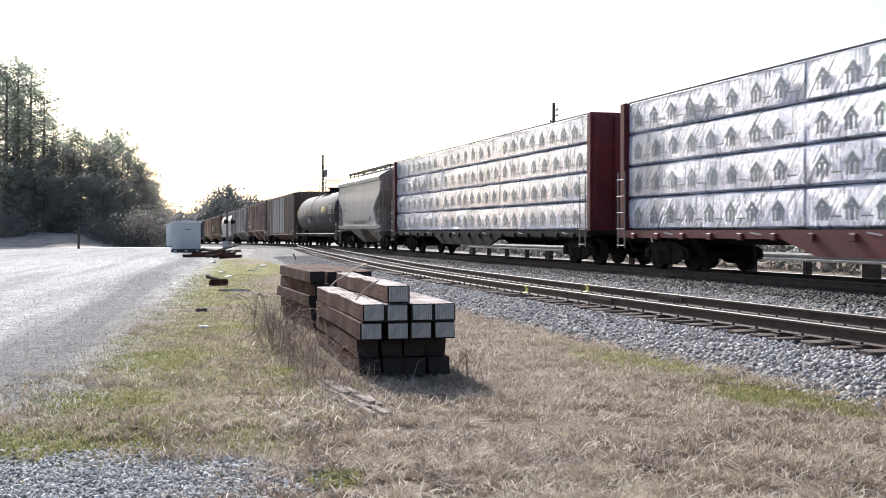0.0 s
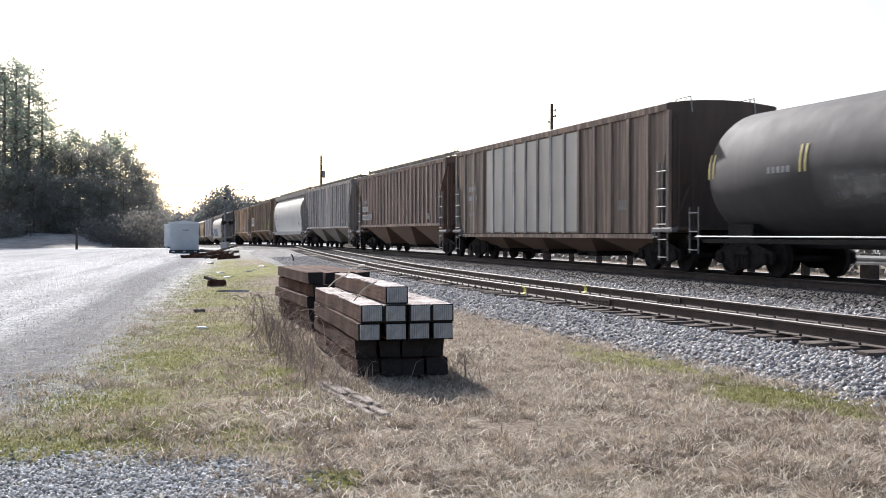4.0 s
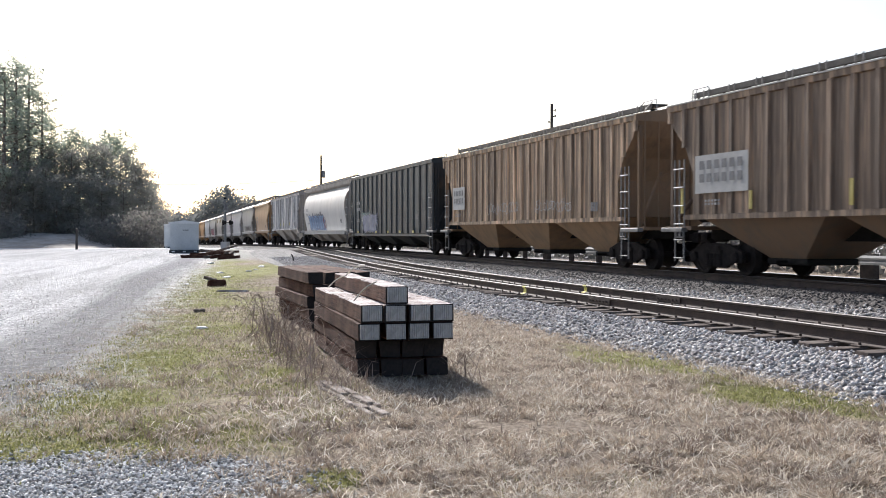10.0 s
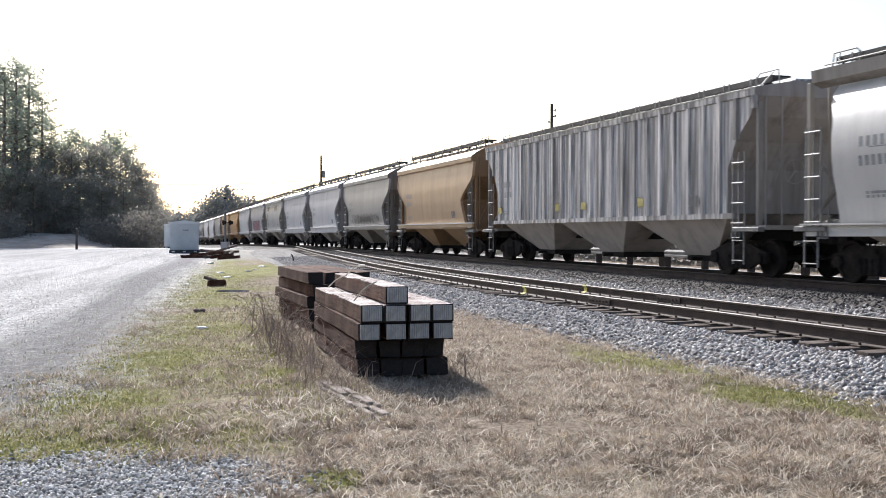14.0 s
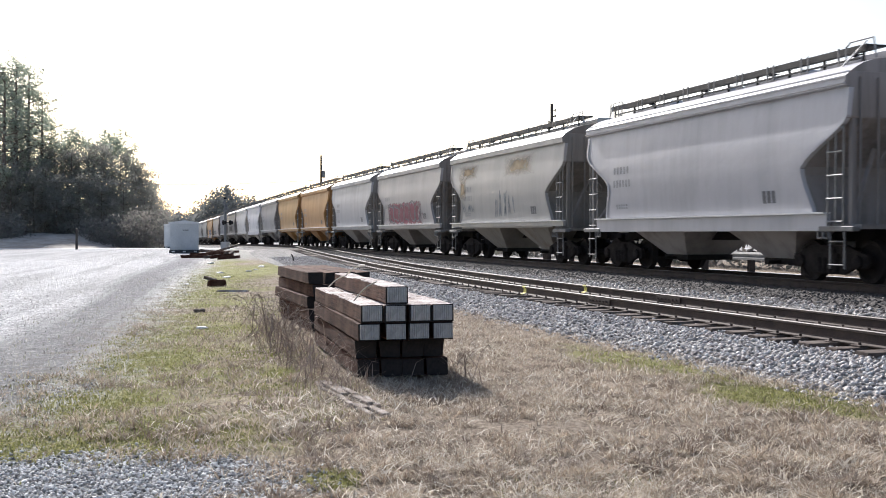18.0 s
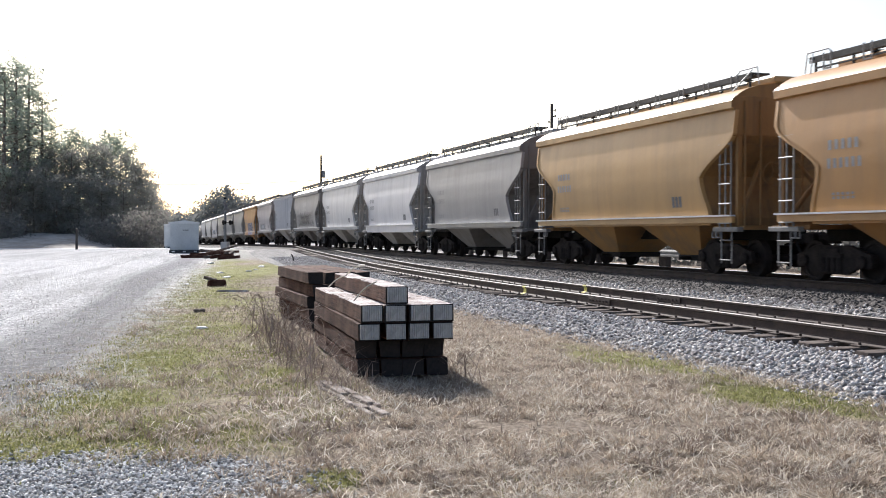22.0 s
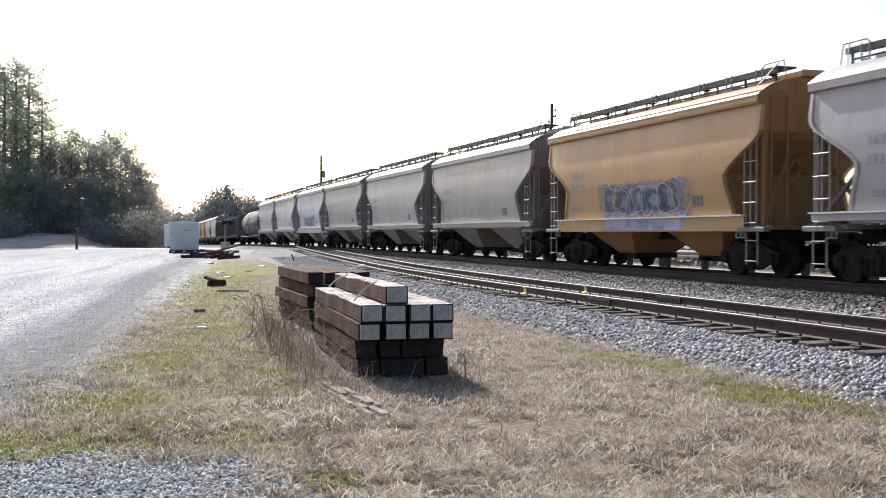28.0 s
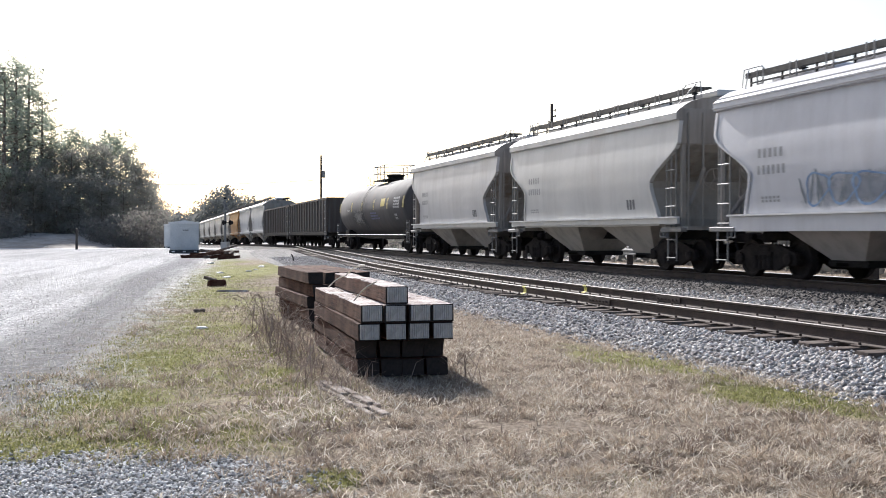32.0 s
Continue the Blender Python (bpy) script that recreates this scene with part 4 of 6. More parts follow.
    # ends: platform, posts, ladders, brake gear
    for k in (-1, 1):
        # end parts wear the darker paint, shade included in its colour
        part("end_sheet", end_sheet(kind, half, k), M["end_paint"], car, "end sheet darkened by grime and painted-in shade")
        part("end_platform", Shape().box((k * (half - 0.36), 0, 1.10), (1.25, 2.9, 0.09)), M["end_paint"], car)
        for side in (-1, 1):
            if kind == "curved":
                zs = [1.36 + 0.13 * q for q in range(19)]
                lip = [[(k * (end_cut(kind, z, half) + 0.02), side * (side_y(kind, z) + w), z) for z in zs] for w in (-0.08, 0.022)]
                lip.append([(k * (end_cut(kind, z, half) - 0.085), side * (side_y(kind, z) + 0.024), z) for z in zs])
                part("end_flange", Shape().sheet(lip), paint, car)
            step = Shape().box((k * (half - 0.30), side * 1.52, 1.06), (1.0, 0.16, 0.10), 0, 0.01)
            for q in (-0.42, -0.24):
                step.path([(k * (half - 0.36 + q - 0.06), side * 1.58, 1.02), (k * (half - 0.36 + q - 0.07), side * 1.58, 0.88), (k * (half - 0.36 + q + 0.07), side * 1.58, 0.88), (k * (half - 0.36 + q + 0.06), side * 1.58, 1.02)], 0.016, 5)
            part("corner_step", step, M["stile"], car, "pale corner step with hanging rings")
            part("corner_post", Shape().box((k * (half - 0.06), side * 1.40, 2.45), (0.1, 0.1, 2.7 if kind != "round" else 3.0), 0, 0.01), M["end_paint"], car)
            tall = kind in ("curved", "round")
            ladder(car, k * (half - (0.62 if kind == "ribbed" else 0.36)), side * 1.55, 1.12, 3.05 if tall else 2.75, 0.46, paint, "ladder", 3)
            ladder(car, k * (half - (0.62 if kind == "ribbed" else 0.30)), side * 1.55, 0.30, 1.02, 0.42, paint, "stirrup_ladder")
        if kind == "curved":
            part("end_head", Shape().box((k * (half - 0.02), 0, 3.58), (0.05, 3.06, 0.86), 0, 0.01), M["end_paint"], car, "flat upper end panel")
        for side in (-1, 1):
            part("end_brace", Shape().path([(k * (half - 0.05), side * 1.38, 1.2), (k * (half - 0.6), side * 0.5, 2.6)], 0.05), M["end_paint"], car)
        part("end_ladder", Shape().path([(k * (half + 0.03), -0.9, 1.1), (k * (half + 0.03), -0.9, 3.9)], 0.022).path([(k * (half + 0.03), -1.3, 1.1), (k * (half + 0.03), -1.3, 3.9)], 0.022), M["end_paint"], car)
        for side in (-0.9, 0.9):
            z = 4.64 + lift
            part("roof_grab_iron", Shape().path([(k * (half - 1.0), side, z - 0.1), (k * (half - 0.8), side, z + 0.05), (k * (half - 0.12), side, z + 0.05), (k * (half - 0.04), side, z - 0.35)], 0.016).path([(k * (half - 0.75), side * 1.45, z - 0.62), (k * (half - 0.3), side, z + 0.02)], 0.016), M["rung"], car)
    rim = [(half + 0.06, -0.6 + 0.26 * math.cos(i * math.pi / 7), 2.3 + 0.26 * math.sin(i * math.pi / 7)) for i in range(15)]
    wheel = Shape().path(rim, 0.012, 5)
    for i in (0, 4, 9):
        wheel.tube((half + 0.06, -0.6, 2.3), rim[i], 0.012, 5)
    part("brake_wheel", wheel, M["end_paint"], car)
    part("brake_cylinder", Shape().lathe([(-half + 0.6, 0.05), (-half + 0.62, 0.17), (-half + 1.1, 0.17), (-half + 1.15, 0.06)], (0, -0.9, 1.4), 10, "x"), M["black_steel"], car)
    # roof walks and hatches
    for side in (-1, 1):
        z = 4.56 + lift
        deck = Shape().box((0, side * 0.72, z), (2 * half - 0.5, 0.46, 0.04)).box((0, side * 0.94, z - 0.04), (2 * half - 0.5, 0.03, 0.13)).box((0, side * 0.94, z - 0.22), (2 * half - 0.9, 0.025, 0.035))
        n = int(half * 2 / 1.15)
        for i in range(n + 1):
            x = -half + 0.4 + (2 * half - 0.8) * i / n
            deck.box((x, side * 0.9, z - 0.2), (0.05, 0.04, 0.36))
        rw = part("roof_walk", deck, M["walk_steel"], car, "dark steel grating roof walk")
        for i in range(n):
            x = -half + 0.9 + (2 * half - 1.8) * i / (n - 1)
            z0, z1 = z - 0.30, z + 0.04
            part("walk_bracket", Shape().prism([(x - 0.13, z0), (x + 0.13, z0), (x + 0.13, z1), (x + 0.095, z1), (x + 0.095, z0 + 0.035), (x - 0.095, z0 + 0.035), (x - 0.095, z1), (x - 0.13, z1)], side * 1.0 - 0.012, side * 1.0 + 0.012), M["stile"], rw)
    h = int(half * 2 / 2.6)
    for i in range(h):
        x = -half + 2 * half * (i + 0.5) / h
        hatch = part("hatch", Shape().box((x, 0, 4.47 + lift), (2.2, 0.62, 0.16), 0, 0.03), paint, car)
        part("hatch_latch", Shape().box((x, 0, 4.57 + lift), (0.12, 0.7, 0.05)), M["black_steel"], hatch)
    # lettering as plain bars
    for x0, z, w, h, n, rows, gap in ((-half + 1.75, 2.75, 0.95, 0.19, 5, 1, 0.45), (-half + 1.72, 2.4, 1.05, 0.19, 6, 1, 0.45), (half - 2.75, 1.86, 0.5, 0.26, 3, 1, 0.25), (-half + 1.8, 1.75, 0.7, 0.05, 5, 2, 0.4)):
        s = Shape()
        bars(s, kind, x0, z, w, h, n, rows, gap)
        if kind in ("ribbed", "boxy"):
            for p in s.v:
                p.y -= 0.062
        tagged(part("stencil_mark", s, M["dark_mark" if x0 > 0 else "faint_mark"], car, "faded dark stencilled mark"), kind="stuff")
    if kind == "round":
        s = Shape()
        bars(s, kind, -half + 2.0, 2.55, 0.95, 0.85, 1, 1, 0.0)
        part("worn_panel", s, M["faint_mark"], car, "worn grey marking panel").location.y = 0.003
        part("walk_edge_rail", Shape().tube((-half + 0.2, -1.18, 4.30), (half - 0.2, -1.18, 4.30), 0.018, 5), M["stile"], car)
    running_gear(car, length, 2.05)
    return car


def tank_car(name, length, mat_tank, label):
    car = tagged(new(name), label, "tank car")
    half, r, zc = length / 2 - 0.68, 1.49, 2.30
    prof = [(-half - 0.02, 0.3)] + [(-half + 0.62 * (1 - math.sin(a)), r * math.cos(a)) for a in (1.2, 0.9, 0.6, 0.3)] + [(-half + 0.62, r)]
    prof += [(x, r) for x in (-half / 2, 0, half / 2)] + [(-x, q) for x, q in reversed(prof)]
    part("tank", Shape().lathe(prof, (0, 0, zc), 40, "x"), mat_tank, car, smooth=True)
    for side in (-1, 1):
        part("side_rail", Shape().box((0, side * 1.46, 0.80), (length - 1.9, 0.1, 0.09)), M["black_steel"], car)
        part("hand_rail", Shape().tube((-half, side * 1.52, 0.90), (half, side * 1.52, 0.90), 0.016), M["white_paint"], car, "long white hand rail")
    part("centre_sill", Shape().box((0, 0, 0.80), (length - 1.3, 0.5, 0.3)), M["black_steel"], car)
    for k in (-1, 1):
        part("saddle", Shape().box((k * (half - 1.3), 0, 0.98), (1.0, 2.3, 0.4), 0, 0.03), M["black_steel"], car)
        part("end_platform", Shape().box((k * (half + 0.28), 0, 0.86), (0.7, 2.8, 0.07)), M["black_steel"], car)
        for side in (-1, 1):
            ladder(car, k * (half + 0.2), side * 1.45, 0.5, 1.6, 0.4, mat_tank)
    plat = part("platform", Shape().box((0, 0, 3.86), (2.5, 1.7, 0.05)), M["black_steel"], car)
    rail = Shape()
    for x in (-1.25, 1.25):
        for y in (-0.85, 0.85):
            rail.tube((x, y, 3.7), (x, y, 4.64), 0.026)
    for x in (-0.4, 0.4):
        for y in (-0.85, 0.85):
            rail.tube((x, y, 3.85), (x, y, 4.64), 0.02)
    for z in (4.25, 4.64):
        rail.path([(-1.25, -0.85, z), (1.25, -0.85, z), (1.25, 0.85, z), (-1.25, 0.85, z), (-1.25, -0.85, z)], 0.024)
    part("railing", rail, M["galvanised"], plat)
    part("manway", Shape().lathe([(3.7, 0.42), (4.06, 0.42), (4.08, 0.5), (4.16, 0.5), (4.2, 0.3)], (0.35, 0, 0), 16, "z"), M["black_steel"], car)
    part("valve_housing", Shape().lathe([(3.7, 0.2), (4.09, 0.2), (4.14, 0.12)], (-0.6, 0, 0), 12, "z"), M["black_steel"], car)
    for side in (-1, 1):
        lad = Shape()
        arc = [(math.cos(a) * (r + 0.12) * side, zc + math.sin(a) * (r + 0.12)) for a in (-0.75, -0.4, 0, 0.4, 0.75, 1.0)]
        for x in (-1.05, -0.65):
            lad.path([(x, y, z) for y, z in arc], 0.012)
        for y, z in arc:
            lad.tube((-1.05, y, z), (-0.65, y, z), 0.010, 5)
        part("side_ladder", lad, mat_tank, car)
    def patch_on(x0, x1, a0, a1, mat, nm):
        rows = [[(x, -math.cos(a) * (r + 0.008), zc + math.sin(a) * (r + 0.008)) for x in (x0, x1)] for a in (a0, (a0 * 2 + a1) / 3, (a0 + 2 * a1) / 3, a1)]
        part(nm, Shape().sheet(rows), mat, car)
    for x in (-half + 0.5, -4.5, -1.7, 1.3, 4.4, half - 0.75):
        for k in (0.0, 0.17):
            patch_on(x + k, x + k + 0.07, -0.06, 0.32, M["yellow_mark"], "reflector_strip")
    patch_on(3.05, 3.95, 0.04, 0.31, M["yellow_mark"], "warning_panel")
    for z in range(4):
        for i in range(7):
            patch_on(5.8 + 0.18 * i, 5.92 + 0.18 * i, -0.06 + 0.10 * z, 0.01 + 0.10 * z, M["faint_mark"], "stencil_bar")
    for z in range(2):
        for i in range(3):
            patch_on(5.95 + 0.17 * i, 6.07 + 0.17 * i, -0.44 + 0.12 * z, -0.36 + 0.12 * z, M["faint_mark"], "stencil_bar")
    for i in range(5):
        patch_on(-5.6 + 0.17 * i, -5.48 + 0.17 * i, -0.05, 0.04, M["faint_mark"], "stencil_bar")
    for z in range(3):
        patch_on(0.55, 2.6 - 0.3 * z, -0.40 + 0.1 * z, -0.34 + 0.1 * z, M["navy_spray"], "sprayed_line")
    patch_on(-4.2, -1.0, -0.62, 0.0, M["dust_stain"], "dust_stain")
    running_gear(car, length, 1.95)
    return car


def gondola(name, length, label):
    car = tagged(new(name), label, "gondola car")
    half = length / 2 - 0.6
    s = Shape()
    for side in (-1, 1):
        s.box((0, side * 1.48, 2.15), (2 * half, 0.06, 2.2))
    for k in (-1, 1):
        s.box((k * half, 0, 2.15), (0.08, 3.0, 2.2))
    s.box((0, 0, 1.1), (2 * half, 2.9, 0.12))
    part("body", s, M["paint_rusty"], car)
    part("top_rail", Shape().box((0, -1.5, 3.26), (2 * half + 0.1, 0.14, 0.12)).box((0, 1.5, 3.26), (2 * half + 0.1, 0.14, 0.12)).box((half, 0, 3.26), (0.12, 3.1, 0.12)).box((-half, 0, 3.26), (0.12, 3.1, 0.12)), M["paint_rusty"], car)
    n = 14
    for side in (-1, 1):
        for i in range(n + 1):
            x = -half + 0.1 + (2 * half - 0.2) * i / n
            part("rib", Shape().prism([(x - 0.09, side * 1.50), (x - 0.05, side * 1.60), (x + 0.05, side * 1.60), (x + 0.09, side * 1.50)], 1.1, 3.2, "z"), M["paint_rusty"], car)
        part("side_sill", Shape().box((0, side * 1.5, 1.0), (2 * half, 0.12, 0.28)), M["black_steel"], car)
    part("centre_sill", Shape().box((0, 0, 0.92), (2 * half + 0.3, 0.5, 0.3)), M["black_steel"], car)
    for k in (-1, 1):
        for side in (-1, 1):
            ladder(car, k * (half - 0.3), side * 1.62, 0.55, 3.1, 0.42, M["paint_rusty"])
    running_gear(car, length, 2.0)
    return car


def lumber_car(name, length, sill_mat, label, seed):
    """A bulkhead flat with wrapped lumber in four tiers."""
    car = tagged(new(name), label, "flat car")
    rnd = random.Random(seed)
    half = length / 2 - 0.5
    part("deck", Shape().box((0, 0, 0.97), (2 * half, 2.9, 0.12)), M["black_steel"], car)
    for side in (-1, 1):
        sill = part("side_sill", Shape().prism([(-half, 1.03), (half, 1.03), (half, 0.84), (4.2, 0.84), (3.0, 0.50), (-3.0, 0.50), (-4.2, 0.84), (-half, 0.84)], side * 1.44, side * 1.54), sill_mat, car)
        for i in range(18):
            x = -half + 1 + (2 * half - 2) * i / 17
            part("stake_pocket", Shape().box((x, side * 1.57, 0.88), (0.16, 0.08, 0.15), 0, 0.01), sill_mat, sill)
            if side < 0 and i % 3 == 1:
                part("chalk_mark", Shape().box((x + 0.55, -1.543, 0.95), (0.42, 0.008, 0.035), 0, 0, Matrix.Rotation(0.12, 4, "Y")), M["pale_mark"], sill)
    part("centre_sill", Shape().box((0, 0, 0.84), (2 * half + 0.3, 0.6, 0.3)), M["black_steel"], car)
    for k in (-1, 1):
        b = part("bulkhead", Shape().box((k * (half - 0.12), 0, 2.74), (0.22, 2.95, 3.46), 0, 0.02), M["maroon"], car, "tall maroon steel bulkhead")
        for y in (-1.3, -0.65, 0, 0.65, 1.3):
            part("stiffener", Shape().box((k * (half + 0.03), y, 2.7), (0.1, 0.14, 3.3), 0, 0.01), M["maroon"], b)
        for side in (-1, 1):
            ladder(car, k * (half - 0.3), side * 1.58, 0.55, 2.6, 0.4, M["maroon"])
    part("spine", Shape().box((0, 0, 2.6), (2 * half - 0.5, 0.12, 3.1)), M["maroon"], car)
    edges = [-half + 0.3, -half + 0.3 + (2 * half - 0.6) * 0.34, -half + 0.3 + (2 * half - 0.6) * 0.66, half - 0.3]
    hgt = 0.83
    for tier in range(4):
        z0 = 1.055 + tier * (hgt + 0.025)
        for a, b in zip(edges, edges[1:]):
            for side in (-1, 1):
                n, rows = 14, []
                sec = [(0.09, z0), (1.30, z0), (1.36, z0 + 0.05), (1.37, z0 + hgt * 0.5), (1.36, z0 + hgt - 0.05), (1.30, z0 + hgt), (0.09, z0 + hgt)]
                for i in range(n + 1):
                    x = a + 0.02 + (b - a - 0.04) * i / n
                    rows.append([(x, side * (y + (rnd.uniform(-0.012, 0.012) if 0 < j < 6 else 0)), z + rnd.uniform(-0.008, 0.008)) for j, (y, z) in enumerate(sec)])
                pack = Shape().sheet(rows)
                k = len(pack.v)
                pack.f.append(tuple(range(7)))
                pack.f.append(tuple(range(k - 1, k - 8, -1)))
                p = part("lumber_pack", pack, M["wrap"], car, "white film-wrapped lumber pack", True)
                if side < 0:
                    pr = Shape()
                    x, y = a + 0.35, -1.383
                    while x < b - 0.6:
                        w, zc, h2 = 0.44, z0 + 0.16, 0.46
                        # a peaked emblem outline with two uprights inside, on a thin base line
                        arch = [(x + w * 0.1, zc), (x + w * 0.1, zc + h2 * 0.5), (x - w * 0.04, zc + h2 * 0.5), (x + w / 2, zc + h2), (x + w * 1.04, zc + h2 * 0.5), (x + w * 0.9, zc + h2 * 0.5), (x + w * 0.9, zc)]
                        inner = [(x + w / 2 + (u - x - w / 2) * 0.62, zc + (z - zc) * 0.74) for u, z in arch]
                        pr.sheet([[(u, y, z) for u, z in arch], [(u, y, z) for u, z in inner]])
                        for u in (0.38, 0.50):
                            pr.sheet([[(x + w * u, y, zc), (x + w * (u + 0.12), y, zc)], [(x + w * u, y, zc + h2 * 0.62), (x + w * (u + 0.12), y, zc + h2 * 0.62)]])
                        if rnd.random() < 0.8:
                            pr.sheet([[(x + w + 0.05, y, zc + 0.06), (x + w + 0.38, y, zc + 0.06)], [(x + w + 0.05, y, zc + 0.09), (x + w + 0.38, y, zc + 0.09)]])
                        for _ in range(rnd.randint(0, 2)):
                            u, q = x + w + rnd.uniform(0.04, 0.4), rnd.uniform(0.2, 0.55)
                            pr.sheet([[(u, y, z0 + 0.78 - q), (u + 0.03, y, z0 + 0.78 - q)], [(u, y, z0 + 0.78), (u + 0.03, y, z0 + 0.78)]])
                        x += rnd.choice((0.86, 0.86, 0.9, 0.95))
                    part("film_print", pr, M["wrap_print"], p, "grey-blue print on the film").data.update()
                    tagged(p.children[-1], kind="stuff")
        if tier == 3:
            part("top_edge_strap", Shape().box((0, -1.345, z0 + hgt + 0.012), (2 * half - 0.7, 0.05, 0.03)), M["wrap_seam"], car, "dark edge strap along the load")
        part("dunnage", Shape().box((0, -0.68, z0 - 0.018), (2 * half - 0.7, 1.2, 0.026)).box((0, 0.68, z0 - 0.018), (2 * half - 0.7, 1.2, 0.026)), M["wrap_seam"], car)
    running_gear(car, length, 2.3)
    return car


# ---- the consist, front to rear: (where its rear coupler stands at the start, kind, colour, extras) ----
def coloured(car, rgb):
    rgb = [c * 0.92 for c in rgb]
    car.color = (*rgb, 1)
    for o in car.children_recursive:
        o.color = (*rgb, 1)


def extra(car, name, mat, maker, label):
    s = Shape()
    maker(s)
    return part(name, s, mat, car, label)


def soft_patch(car, name, kind, x0, x1, z0, z1, mat, label, off=0.009):
    """A patch with fading edges laid on the side, following its curve."""
    rows = []
    for i in range(9):
        z = z0 + (z1 - z0) * i / 8
        rows.append([(x0 + (x1 - x0) * k / 6, -side_y(kind, z) - off, z) for k in range(7)])
    part(name, Shape().sheet(rows), mat, car, label)


MASTERS = {}


def make_car(kind, length, rgb, label):
    """The first of a kind is built, the next are copies with their own colour."""
    key = (kind, round(length))
    word = {"curved": "two_bay_hopper", "deep": "two_bay_hopper", "ribbed": "ribbed_hopper", "rusty": "ribbed_hopper", "ribbed_two": "ribbed_hopper", "round": "round_hopper", "boxy": "ribbed_hopper", "boxy_dark": "ribbed_hopper",
            "tank": "tank_car", "gondola": "gondola_car", "lumber_red": "lumber_flat_car", "lumber_black": "lumber_flat_car"}[kind]
    if kind == "lumber_red":
        car = lumber_car(word, length, M["maroon"], label, 1)
    elif kind == "lumber_black":
        car = lumber_car(word, length, M["black_steel"], label, 2)
    elif key in MASTERS:
        car = copy_thing(MASTERS[key], Matrix())
    elif kind in ("curved", "deep"):
        car = hopper(word, "curved", length, 2, kind == "deep", label)
    elif kind in ("ribbed", "rusty", "boxy", "boxy_dark", "ribbed_two"):
        car = hopper(word, "boxy" if kind[:4] == "boxy" else "ribbed", length, {"ribbed_two": 2, "boxy": 4, "boxy_dark": 4}.get(kind, 3), False, label, {"rusty": "paint_rusty", "boxy": "paint_rusty", "ribbed": "paint_sooty", "boxy_dark": "paint_green"}.get(kind, ""), kind == "boxy_dark")
    elif kind == "round":
        car = hopper(word, "round", length, 4, False, label)
    elif kind == "tank":
        car = tank_car(word, length, M["tank_paint"], label)
    else:
        car = gondola(word, length, label)
    MASTERS.setdefault(key, car)
    tagged(car, label)
    coloured(car, rgb)
    return car


# ---- timber stacks ----
TIMBER = 3.5
STACK_TURN = math.atan2(1.0, -466 / 1910)


def timber_data(name, length, mat, seed):
    rnd = random.Random(seed)
    # the length is cut in seven, so that edges waver and corners are chipped
    sec = [(-0.113, -0.08), (-0.105, -0.088), (0.105, -0.088), (0.113, -0.08), (0.113, 0.08), (0.105, 0.088), (-0.105, 0.088), (-0.113, 0.08)]
    rows = []
    for i in range(8):
        x = length * (i / 7 - 0.5)
        ring = []
        for y, z in sec:
            chip = rnd.uniform(0.0, 0.018) if rnd.random() < 0.3 else rnd.uniform(0, 0.004)
            ring.append((x + (rnd.uniform(-0.012, 0.012) if i in (0, 7) else 0.0), y - math.copysign(chip, y), z - math.copysign(chip * 0.8, z) + 0.003 * math.sin(x * 2 + seed)))
        rows.append(ring + [ring[0]])
    s = Shape().sheet(rows)
    n = len(s.v)
    s.f.append(tuple(range(8)))
    s.f.append(tuple(range(n - 2, n - 10, -1)))
    return s.mesh(name, mat)


TIMBER_DATA = [timber_data("timber", TIMBER, M["tie_new"], i) for i in range(5)]
TIMBER_TOP = timber_data("timber", TIMBER, M["tie_new"], 9)
TIMBER_TOP.materials.append(M["tie_top"])
for me in (*TIMBER_DATA, TIMBER_TOP):
    if me != TIMBER_TOP:
        me.materials.append(M["tie_top"])
    me.materials.append(M["tie_end"])
    for face in me.polygons:
        # upward faces of top timbers get the pale tone with painted glare
        face.material_index = 2 if abs(face.normal.x) > 0.6 else 1 if me == TIMBER_TOP and face.normal.z > 0.6 else 0


def plate_data():
    """A pressed end plate: a sheet with upright ribs, in the end's plane."""
    pts = []
    for k in range(9):
        y = -0.088 + 0.022 * k
        pts += [(0.0, y - 0.008), (-0.012, y - 0.004), (-0.012, y + 0.004), (0.0, y + 0.008)]
    return Shape().prism([(a, y) for a, y in pts] + [(0.005, 0.096), (0.005, -0.096)], -0.073, 0.073, "z").mesh("end_plate", M["end_plate"])


PLATE = plate_data()


